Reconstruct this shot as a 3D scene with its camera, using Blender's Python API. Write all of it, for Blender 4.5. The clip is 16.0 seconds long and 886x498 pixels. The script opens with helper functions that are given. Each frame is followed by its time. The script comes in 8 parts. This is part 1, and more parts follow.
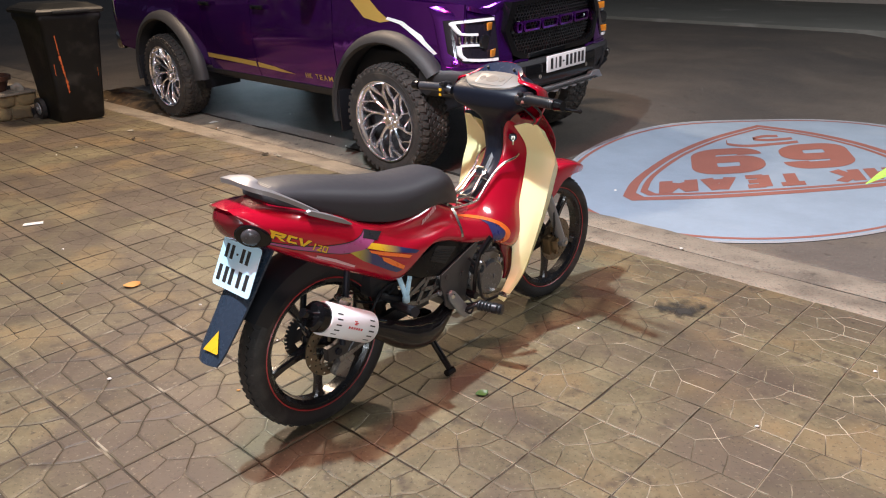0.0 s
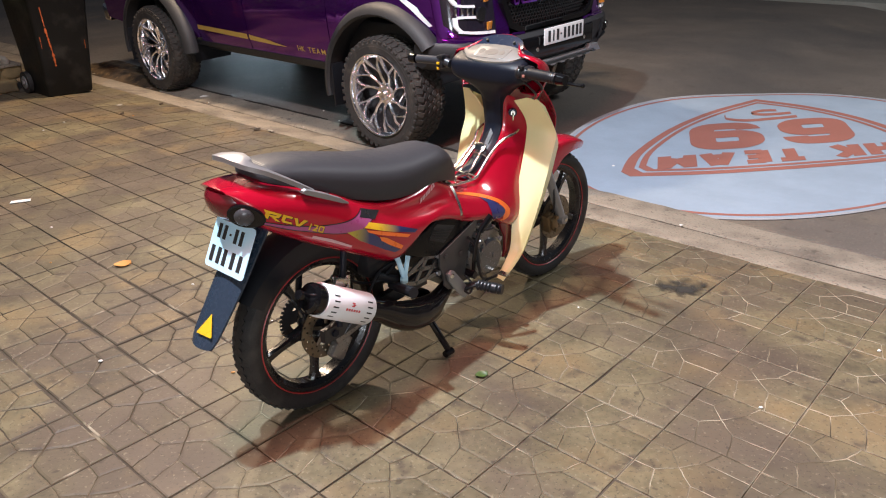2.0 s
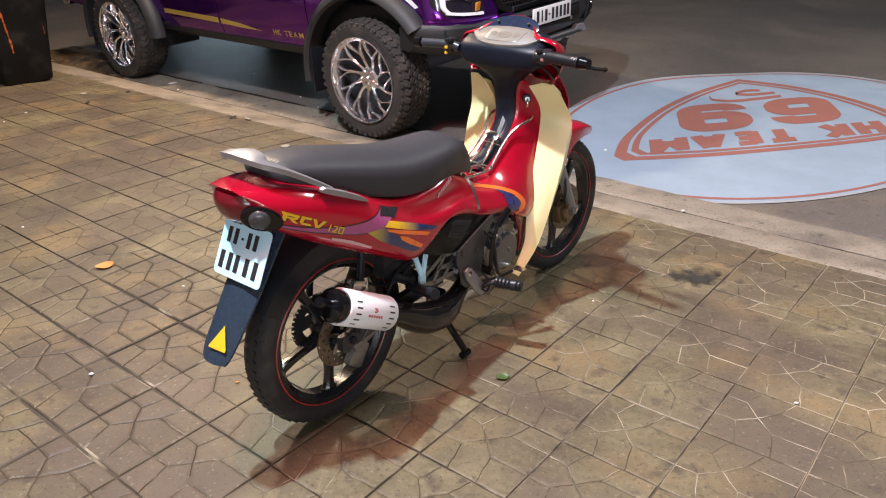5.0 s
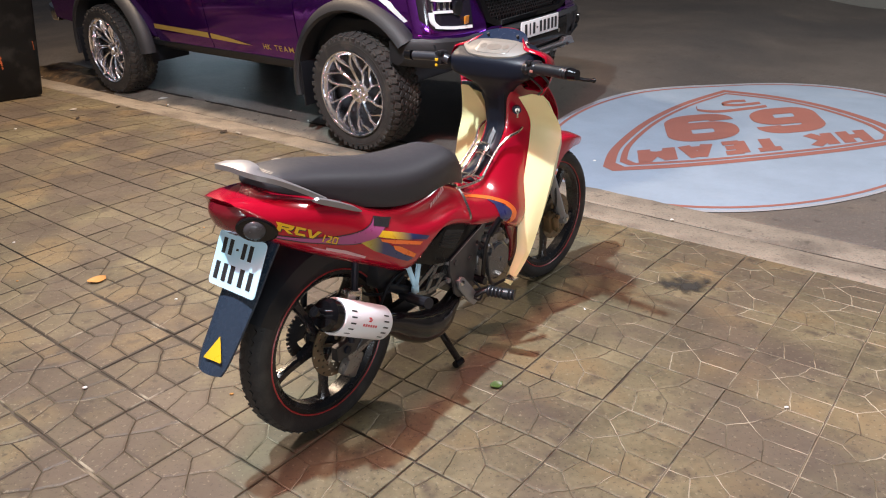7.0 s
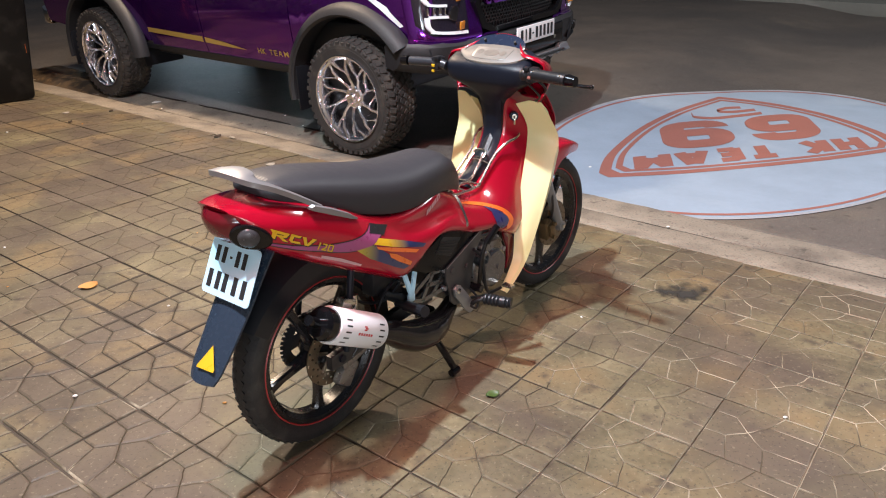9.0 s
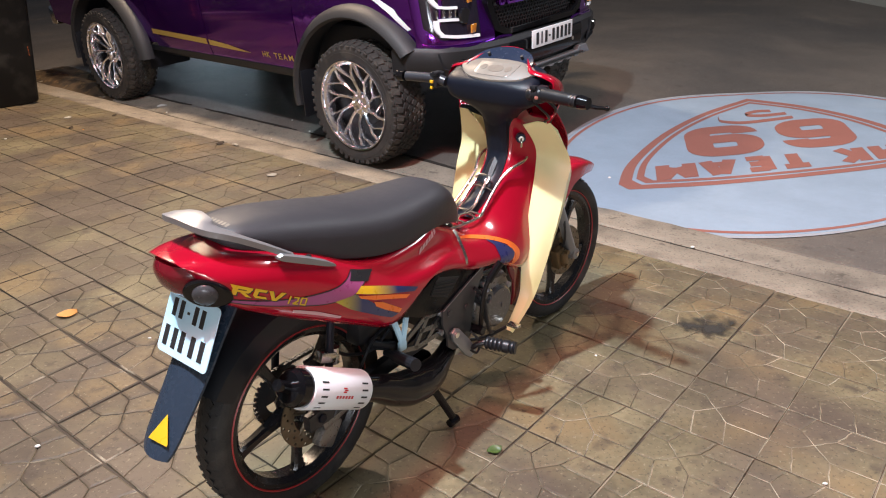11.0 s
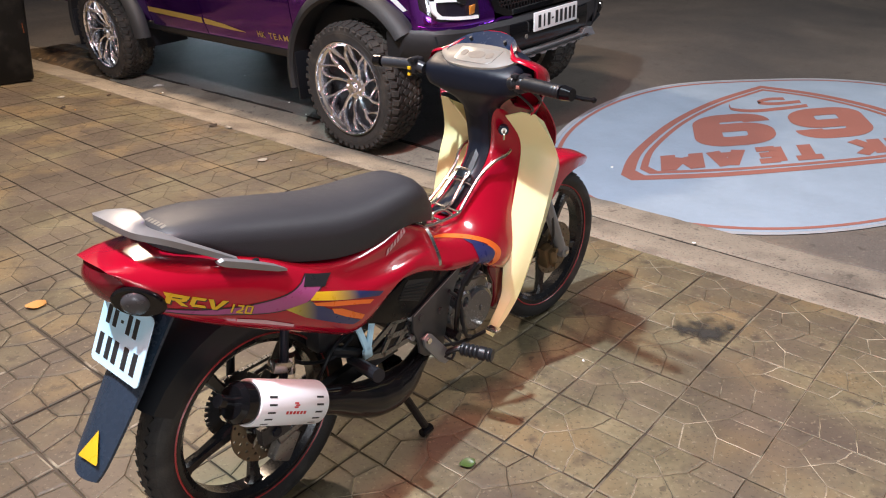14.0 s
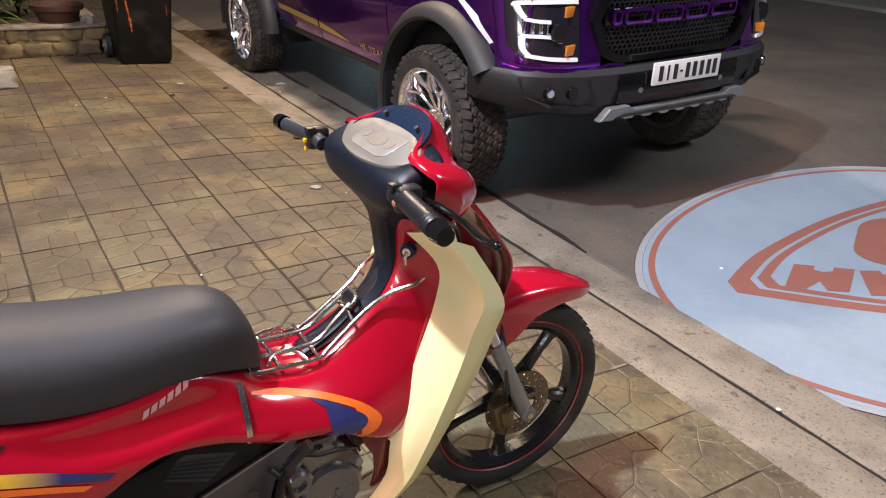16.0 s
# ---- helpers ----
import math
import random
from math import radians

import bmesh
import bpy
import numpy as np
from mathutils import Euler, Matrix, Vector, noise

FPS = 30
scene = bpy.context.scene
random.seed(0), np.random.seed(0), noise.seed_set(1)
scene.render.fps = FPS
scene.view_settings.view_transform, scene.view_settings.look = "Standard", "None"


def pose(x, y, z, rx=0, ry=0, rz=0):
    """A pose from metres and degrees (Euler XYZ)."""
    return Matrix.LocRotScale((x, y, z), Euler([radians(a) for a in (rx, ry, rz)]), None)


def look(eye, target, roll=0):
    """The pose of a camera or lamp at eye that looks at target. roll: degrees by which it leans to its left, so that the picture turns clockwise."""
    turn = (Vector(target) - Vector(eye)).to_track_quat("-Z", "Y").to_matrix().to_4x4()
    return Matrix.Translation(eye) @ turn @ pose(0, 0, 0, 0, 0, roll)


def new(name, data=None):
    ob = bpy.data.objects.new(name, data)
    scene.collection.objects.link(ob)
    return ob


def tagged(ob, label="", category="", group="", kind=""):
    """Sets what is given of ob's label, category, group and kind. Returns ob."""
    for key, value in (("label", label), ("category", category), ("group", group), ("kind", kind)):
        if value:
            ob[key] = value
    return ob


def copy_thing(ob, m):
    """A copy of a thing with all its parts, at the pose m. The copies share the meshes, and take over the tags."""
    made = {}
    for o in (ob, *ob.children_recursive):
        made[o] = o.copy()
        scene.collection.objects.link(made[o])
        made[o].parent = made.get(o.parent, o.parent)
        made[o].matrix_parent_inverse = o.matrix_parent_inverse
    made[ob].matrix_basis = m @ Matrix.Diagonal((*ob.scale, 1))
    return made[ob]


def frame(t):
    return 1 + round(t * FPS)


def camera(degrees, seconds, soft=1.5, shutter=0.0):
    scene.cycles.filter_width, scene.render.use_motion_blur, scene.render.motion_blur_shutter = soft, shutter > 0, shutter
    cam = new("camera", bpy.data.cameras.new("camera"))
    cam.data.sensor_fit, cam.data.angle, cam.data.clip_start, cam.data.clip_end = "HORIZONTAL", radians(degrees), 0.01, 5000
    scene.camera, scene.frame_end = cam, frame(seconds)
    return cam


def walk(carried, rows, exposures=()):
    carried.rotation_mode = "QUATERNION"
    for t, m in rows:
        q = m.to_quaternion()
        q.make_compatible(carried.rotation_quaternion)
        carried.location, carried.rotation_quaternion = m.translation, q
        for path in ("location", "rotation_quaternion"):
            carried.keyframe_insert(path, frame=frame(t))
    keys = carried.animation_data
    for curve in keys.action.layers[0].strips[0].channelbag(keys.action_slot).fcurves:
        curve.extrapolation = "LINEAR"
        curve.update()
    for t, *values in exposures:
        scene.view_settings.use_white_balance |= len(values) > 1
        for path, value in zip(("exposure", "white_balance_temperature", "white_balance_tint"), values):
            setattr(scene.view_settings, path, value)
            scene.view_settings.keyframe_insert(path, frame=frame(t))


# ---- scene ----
cam = camera(60.9, 16.0, soft=1.1)
PATH = [
    (0, (0.005, -0.002, 1.504), (0.004, 1.854, 0.76), -0.7),
    (0.5, (-0.001, 0.003, 1.503), (0.004, 1.86, 0.76), -0.9),
    (1, (-0.004, 0.026, 1.497), (0.002, 1.884, 0.757), -1.3),
    (1.5, (-0.015, 0.056, 1.492), (-0.009, 1.896, 0.71), -1.2),
    (2, (-0.015, 0.064, 1.493), (0.002, 1.894, 0.687), -0.6),
    (2.5, (-0.038, 0.069, 1.499), (-0.013, 1.896, 0.686), -0.3),
    (3, (-0.099, 0.116, 1.492), (-0.058, 1.944, 0.681), -0.3),
    (3.5, (-0.154, 0.178, 1.482), (-0.093, 2.01, 0.682), -2.0),
    (4, (-0.172, 0.216, 1.478), (-0.089, 2.042, 0.666), -1.8),
    (4.5, (-0.189, 0.218, 1.473), (-0.086, 2.035, 0.644), -1.1),
    (4.7, (-0.188, 0.232, 1.474), (-0.082, 2.04, 0.625), -0.8),
    (7, (-0.198, 0.207, 1.473), (-0.059, 2.027, 0.656), -0.9),
    (7.5, (-0.193, 0.22, 1.473), (-0.054, 2.045, 0.666), -1.1),
    (8, (-0.187, 0.235, 1.47), (-0.053, 2.058, 0.657), -1.3),
    (8.5, (-0.2, 0.217, 1.476), (-0.062, 2.04, 0.665), -0.9),
    (9, (-0.204, 0.235, 1.471), (-0.048, 2.059, 0.665), -0.5),
    (9.5, (-0.164, 0.297, 1.478), (0.016, 2.12, 0.675), -0.5),
    (10, (-0.086, 0.38, 1.502), (0.035, 2.212, 0.708), -1.2),
    (10.2, (-0.079, 0.417, 1.496), (0.002, 2.249, 0.7), -1.5),
    (12.3, (-0.156, 0.564, 1.491), (-0.005, 2.366, 0.637), -0.5),
    (12.5, (-0.141, 0.535, 1.484), (0.021, 2.337, 0.631), -0.9),
    (13, (-0.073, 0.487, 1.487), (0.143, 2.279, 0.626), -0.7),
    (13.5, (-0.006, 0.49, 1.482), (0.187, 2.282, 0.616), -1.0),
    (14, (0.019, 0.673, 1.477), (0.08, 2.475, 0.611), -0.6),
    (14.5, (0.081, 0.888, 1.484), (0.058, 2.686, 0.609), -0.7),
    (15, (0.31, 1.047, 1.49), (-0.017, 2.825, 0.635), 0.3),
    (15.5, (0.5, 1.243, 1.48), (0.056, 2.994, 0.62), -0.6),
    (16, (0.677, 1.514, 1.492), (0.249, 3.269, 0.632), 3.4),
]
walk(cam, [(t, look(eye, target, roll)) for t, eye, target, roll in PATH])

# ---- world and lights ----
from mathutils.bvhtree import BVHTree

world = bpy.data.worlds.new("night_sky")
scene.world = world
world.use_nodes = True
world.node_tree.nodes["Background"].inputs[0].default_value = (0.30, 0.34, 0.42, 1)
world.node_tree.nodes["Background"].inputs[1].default_value = 0.13

# kerb directions: U runs along the kerb, V across it towards the road
KERB = radians(-42.4)
UX, UY = math.cos(KERB), math.sin(KERB)


def uv(u, v, z=0.0):
    return Vector((u * UX - v * UY, u * UY + v * UX, z))


GROUND = Matrix.Rotation(KERB, 4, "Z")


def area_lamp(name, eye, target, power, sx, sy, colour):
    lamp = bpy.data.lights.new(name, "AREA")
    lamp.shape, lamp.size, lamp.size_y, lamp.energy, lamp.color = "RECTANGLE", sx, sy, power, colour
    ob = new(name, lamp)
    ob.matrix_world = look(eye, target)
    return ob


def point_lamp(name, eye, power, radius, colour):
    lamp = bpy.data.lights.new(name, "POINT")
    lamp.energy, lamp.shadow_soft_size, lamp.color = power, radius, colour
    ob = new(name, lamp)
    ob.location = eye
    return ob


area_lamp("canopy_lamp", uv(-2.4, 0.34, 5.2), uv(0.9, 4.1, 0.0), 560, 0.18, 0.18, (0.74, 0.90, 1.0))
area_lamp("canopy_lamp_red", uv(-1.3, 0.34, 5.2), uv(0.6, 3.7, 0.0), 222, 1.4, 1.0, (1.0, 0.33, 0.29))
# unseen tubes behind the camera, assumed from the lit flank, added as fill
area_lamp("shop_tube_light", uv(1.7, -2.9, 2.2), uv(-1.4, 2.2, 0.8), 102, 3.8, 0.10, (0.90, 0.93, 1.0))
area_lamp("shop_tube_light", uv(1.7, -2.9, 0.85), uv(-1.3, 2.4, 0.7), 88, 3.8, 0.10, (0.84, 0.91, 1.0))
# unseen lamp over the road, assumed from its even brightness
point_lamp("street_lamp_light", uv(1.5, 7.8, 6.5), 1180, 0.9, (0.95, 0.97, 1.0))
# unseen fill lamp added to brighten the kerb and far paving
area_lamp("canopy_lamp_far", uv(-6.3, 3.75, 4.4), uv(-5.9, 3.2, 0.0), 305, 0.70, 0.12, (1.0, 0.76, 0.55))
# unseen fill lamp added behind the truck to brighten the road beneath it
across = area_lamp("shop_light_across", uv(-9.6, 7.4, 0.45), uv(-5.0, 4.6, -0.05), 5, 2.4, 0.4, (0.65, 0.84, 1.0))
across.data.spread = radians(95)

# ---- helpers for building ----


def link(name, bm, mat, parent=None, label="", sharp=27):
    bmesh.ops.recalc_face_normals(bm, faces=bm.faces)
    me = bpy.data.meshes.new(name)
    bm.to_mesh(me)
    bm.free()
    me.materials.append(mat)
    me.polygons.foreach_set("use_smooth", [True] * len(me.polygons))
    me.set_sharp_from_angle(angle=radians(sharp))
    ob = new(name, me)
    if parent is not None:
        ob.parent = parent
    if label:
        tagged(ob, label)
    return ob


def part(name, bm, mat, parent, label="", sharp=27):
    return link(name, bm, mat, parent, label, sharp)


def thing(name, m, label, category, group="", kind=""):
    ob = new(name)
    ob.empty_display_size = 0.1
    ob.matrix_world = m
    return tagged(ob, label, category, group, kind)


def box(bm, c, s, bev=0.0, m=None, seg=2):
    mat = Matrix.Translation(c) @ (m.to_4x4() if m is not None else Matrix.Identity(4)) @ Matrix.Diagonal((*s, 1))
    vs = bmesh.ops.create_cube(bm, size=1.0, matrix=mat)["verts"]
    if bev:
        es = list({e for v in vs for e in v.link_edges})
        bmesh.ops.bevel(bm, geom=es, offset=bev, segments=seg, affect="EDGES", profile=0.5)
    return bm


def cone(bm, p0, p1, r0, r1=None, seg=20):
    p0, p1 = Vector(p0), Vector(p1)
    d = p1 - p0
    m = Matrix.Translation((p0 + p1) / 2) @ d.to_track_quat("Z", "Y").to_matrix().to_4x4()
    bmesh.ops.create_cone(bm, cap_ends=True, segments=seg, radius1=r0, radius2=r0 if r1 is None else r1, depth=d.length, matrix=m)
    return bm


def smooth_path(pts, n=6):
    pts = [Vector(p) for p in pts]
    out = []
    for i in range(len(pts) - 1):
        a, b, c, d = pts[max(i - 1, 0)], pts[i], pts[i + 1], pts[min(i + 2, len(pts) - 1)]
        for k in range(n):
            t = k / n
            out.append(0.5 * ((2 * b) + (c - a) * t + (2 * a - 5 * b + 4 * c - d) * t * t + (3 * b - a - 3 * c + d) * t ** 3))
    out.append(pts[-1])
    return out


def loft(bm, rings, caps=True, closed=True):
    rows = [[bm.verts.new(p) for p in r] for r in rings]
    n = len(rows[0])
    for a, b in zip(rows, rows[1:]):
        for i in range(n if closed else n - 1):
            j = (i + 1) % n
            bm.faces.new((a[i], a[j], b[j], b[i]))
    if caps:
        bm.faces.new(rows[0][::-1])
        bm.faces.new(rows[-1])
    return bm


def tube(bm, pts, r, seg=8, n=5, flat=1.0):
    path = smooth_path(pts, n) if n > 1 else [Vector(p) for p in pts]
    rings = []
    side = None
    for i, p in enumerate(path):
        d = (path[min(i + 1, len(path) - 1)] - path[max(i - 1, 0)]).normalized()
        if side is None:
            side = d.cross(Vector((0, 0, 1)))
            if side.length < 0.1:
                side = d.cross(Vector((0, 1, 0)))
        side = (side - d * side.dot(d)).normalized()
        up = side.cross(d)
        rad = r(i / (len(path) - 1)) if callable(r) else r
        rings.append([p + rad * (math.cos(a) * side + flat * math.sin(a) * up) for a in (2 * math.pi * k / seg for k in range(seg))])
    return loft(bm, rings)


def lathe(bm, profile, centre=(0, 0, 0), seg=48, closed=True):
    """profile: (y, radius) pairs turned round the Y axis through centre."""
    cx, cy, cz = centre
    rings = []
    for k in range(seg):
        a = 2 * math.pi * k / seg
        rings.append([bm.verts.new((cx + r * math.cos(a), cy + y, cz + r * math.sin(a))) for y, r in profile])
    n = len(profile)
    for k in range(seg):
        a, b = rings[k], rings[(k + 1) % seg]
        for i in range(n if closed else n - 1):
            j = (i + 1) % n
            bm.faces.new((a[i], b[i], b[j], a[j]))
    return bm


def prism(bm, outline, y0, y1, bev=0.0, axis=1):
    """A plate with that outline in the plane across the axis (1: X and Z, 0: Y and Z, 2: X and Y)."""
    def place(a, b, c):
        return ((c, a, b), (a, c, b), (a, b, c))[axis]
    f0 = bm.faces.new([bm.verts.new(place(a, b, y0)) for a, b in outline])
    r = bmesh.ops.extrude_face_region(bm, geom=[f0])
    vs = [g for g in r["geom"] if isinstance(g, bmesh.types.BMVert)]
    d = Vector(place(0, 0, y1 - y0))
    for v in vs:
        v.co += d
    if bev:
        es = list({e for f in bm.faces for e in f.edges if f0 in e.link_faces or all(v in vs for v in e.verts)})
        bmesh.ops.bevel(bm, geom=[e for e in es if e.is_valid], offset=bev, segments=2, affect="EDGES", profile=0.5)
    return bm


def sheet(bm, rows, thick, away):
    """A curved sheet through rows of points, given thickness along the direction away(point)."""
    grid = [[Vector(p) for p in r] for r in rows]
    back = [[p + thick * Vector(away(p)) for p in r] for r in grid]
    fr = [[bm.verts.new(p) for p in r] for r in grid]
    bk = [[bm.verts.new(p) for p in r] for r in back]
    h, w = len(fr), len(fr[0])
    for i in range(h - 1):
        for j in range(w - 1):
            bm.faces.new((fr[i][j], fr[i][j + 1], fr[i + 1][j + 1], fr[i + 1][j]))
            bm.faces.new((bk[i][j], bk[i + 1][j], bk[i + 1][j + 1], bk[i][j + 1]))
    loop = [(0, j) for j in range(w)] + [(i, w - 1) for i in range(1, h)] + [(h - 1, j) for j in range(w - 2, -1, -1)] + [(i, 0) for i in range(h - 2, 0, -1)]
    for (a, b), (c, d) in zip(loop, loop[1:] + loop[:1]):
        bm.faces.new((fr[a][b], bk[a][b], bk[c][d], fr[c][d]))
    return bm


def smooth_rows(rows, n=5):
    """Refines a coarse grid of points along both ways."""
    rows = [smooth_path(r, n) for r in rows]
    cols = [smooth_path(c, n) for c in zip(*rows)]
    return [list(r) for r in zip(*cols)]


def mirrored(bm):
    geom = bmesh.ops.duplicate(bm, geom=bm.verts[:] + bm.edges[:] + bm.faces[:])["geom"]
    for v in geom:
        if isinstance(v, bmesh.types.BMVert):
            v.co.y = -v.co.y
    return bm


def flip_y(bm):
    for v in bm.verts:
        v.co.y = -v.co.y
    return bm


def lettering(text, height, width, bold=0.0):
    """Flat letters of the built-in font as a bmesh in the XY plane, centred on the origin."""
    cu = bpy.data.curves.new("letters", "FONT")
    cu.body, cu.size, cu.offset, cu.resolution_u = text, 1.0, bold, 3
    ob = new("letters", cu)
    me = bpy.data.meshes.new_from_object(ob.evaluated_get(bpy.context.evaluated_depsgraph_get()))
    bpy.data.objects.remove(ob)
    bm = bmesh.new()
    bm.from_mesh(me)
    bpy.data.meshes.remove(me)
    bpy.data.curves.remove(cu)
    xs, ys = [v.co.x for v in bm.verts], [v.co.y for v in bm.verts]
    for v in bm.verts:
        v.co = Vector(((v.co.x - (min(xs) + max(xs)) / 2) / (max(xs) - min(xs)) * width, (v.co.y - (min(ys) + max(ys)) / 2) / (max(ys) - min(ys)) * height, 0))
    return bm


# ---- materials ----


def material(name, colour, rough=0.5, metal=0.0, var=0.15, scale=6.0, bump=0.0, bump_scale=80.0, coat=0.0, spot=None, spot_scale=3.0, spot_at=0.6, island=0.0, obrand=0.0, rough_var=0.1, spec=0.5, world_space=False, spot2=None, spot2_scale=1.0, spot2_at=0.6, spot3=None, spot3_scale=12.0, spot3_at=0.64, spot4=None, spot4_scale=1.3, spot4_at=0.6, contrast=1.0, flecks=()):
    mat = bpy.data.materials.new(name)
    mat.use_nodes = True
    nt = mat.node_tree
    bs = nt.nodes["Principled BSDF"]
    bs.inputs["Metallic"].default_value = metal
    bs.inputs["Coat Weight"].default_value = coat
    bs.inputs["Coat Roughness"].default_value = 0.04
    bs.inputs["Specular IOR Level"].default_value = spec
    co = nt.nodes.new("ShaderNodeNewGeometry").outputs["Position"] if world_space else nt.nodes.new("ShaderNodeTexCoord").outputs["Object"]

    def noise_node(s, detail=6.0):
        n = nt.nodes.new("ShaderNodeTexNoise")
        n.inputs["Scale"].default_value, n.inputs["Detail"].default_value = s, detail
        nt.links.new(co, n.inputs["Vector"])
        return n.outputs["Fac"]

    def math_node(op, a, b):
        n = nt.nodes.new("ShaderNodeMath")
        n.operation = op
        for i, x in enumerate((a, b)):
            if isinstance(x, (int, float)):
                n.inputs[i].default_value = x
            else:
                nt.links.new(x, n.inputs[i])
        return n.outputs[0]

    def mix(fac, a, b, kind="MIX"):
        n = nt.nodes.new("ShaderNodeMix")
        n.data_type, n.blend_type = "RGBA", kind
        for sock, x in ((n.inputs[0], fac), (n.inputs[6], a), (n.inputs[7], b)):
            if isinstance(x, (int, float)):
                sock.default_value = x
            elif isinstance(x, tuple):
                sock.default_value = (*x, 1)
            else:
                nt.links.new(x, sock)
        return n.outputs[2]

    big = noise_node(scale)
    fine = noise_node(scale * 9, 4.0)
    dark = tuple(c * (1 - var) for c in colour)
    light = tuple(min(1.0, c * (1 + var)) for c in colour)
    ramp = math_node("MULTIPLY_ADD", big, 1.0)
    ramp.node.inputs[1].default_value, ramp.node.inputs[2].default_value = 0.65, 0.0
    total = math_node("ADD", ramp, math_node("MULTIPLY", fine, 0.35))
    if contrast != 1.0:
        total = math_node("ADD", math_node("MULTIPLY", total, contrast), 0.5 - 0.5 * contrast)
        total.node.use_clamp = True
    col = mix(total, dark, light)
    for spot, spot_scale, spot_at in ((spot, spot_scale, spot_at), (spot2, spot2_scale, spot2_at), (spot3, spot3_scale, spot3_at), (spot4, spot4_scale, spot4_at)):
        if spot is None:
            continue
        n = noise_node(spot_scale, 8.0)
        edge = nt.nodes.new("ShaderNodeMapRange")
        edge.label = "spot"
        edge.inputs["From Min"].default_value, edge.inputs["From Max"].default_value = spot_at - 0.06, spot_at + 0.08
        nt.links.new(n, edge.inputs["Value"])
        col = mix(math_node("MULTIPLY", edge.outputs[0], 0.8), col, spot)
    for tone, size, least, strength in flecks:
        n = noise_node(size, 2.0)
        edge = nt.nodes.new("ShaderNodeMapRange")
        edge.inputs["From Min"].default_value, edge.inputs["From Max"].default_value = least, least + 0.05
        nt.links.new(n, edge.inputs["Value"])
        col = mix(math_node("MULTIPLY", edge.outputs[0], strength), col, tone)
    for k, kind, out in ((obrand, "ShaderNodeObjectInfo", "Random"), (island, "ShaderNodeNewGeometry", "Random Per Island")):
        if not k:
            continue
        src = nt.nodes.new(kind).outputs[out]
        f = math_node("ADD", math_node("MULTIPLY", src, 2 * k), 1 - k)
        n = nt.nodes.new("ShaderNodeCombineColor")
        for i in range(3):
            nt.links.new(f, n.inputs[i])
        col = mix(1.0, col, n.outputs[0], "MULTIPLY")
    nt.links.new(col, bs.inputs["Base Color"])
    r = math_node("ADD", math_node("MULTIPLY", fine, 2 * rough_var), rough - rough_var)
    nt.links.new(r, bs.inputs["Roughness"])
    if bump:
        b = nt.nodes.new("ShaderNodeBump")
        b.inputs["Strength"].default_value = min(1.0, bump)
        b.inputs["Distance"].default_value = 0.004
        nt.links.new(math_node("ADD", noise_node(bump_scale, 5.0), math_node("MULTIPLY", big, 0.5)), b.inputs["Height"])
        nt.links.new(b.outputs[0], bs.inputs["Normal"])
    return mat


def blend_material(name, a, b, x0, x1):
    """A printed colour fade along the X of the object."""
    mat = material(name, a, 0.3, coat=0.6)
    nt = mat.node_tree
    xyz = nt.nodes.new("ShaderNodeSeparateXYZ")
    nt.links.new(nt.nodes.new("ShaderNodeTexCoord").outputs["Object"], xyz.inputs[0])
    ramp = nt.nodes.new("ShaderNodeMapRange")
    ramp.inputs["From Min"].default_value, ramp.inputs["From Max"].default_value = x0, x1
    nt.links.new(xyz.outputs[0], ramp.inputs["Value"])
    mixer = nt.nodes.new("ShaderNodeMix")
    mixer.data_type = "RGBA"
    mixer.inputs[6].default_value, mixer.inputs[7].default_value = (*a, 1), (*b, 1)
    nt.links.new(ramp.outputs[0], mixer.inputs[0])
    nt.links.new(mixer.outputs[2], nt.nodes["Principled BSDF"].inputs["Base Color"])
    return mat


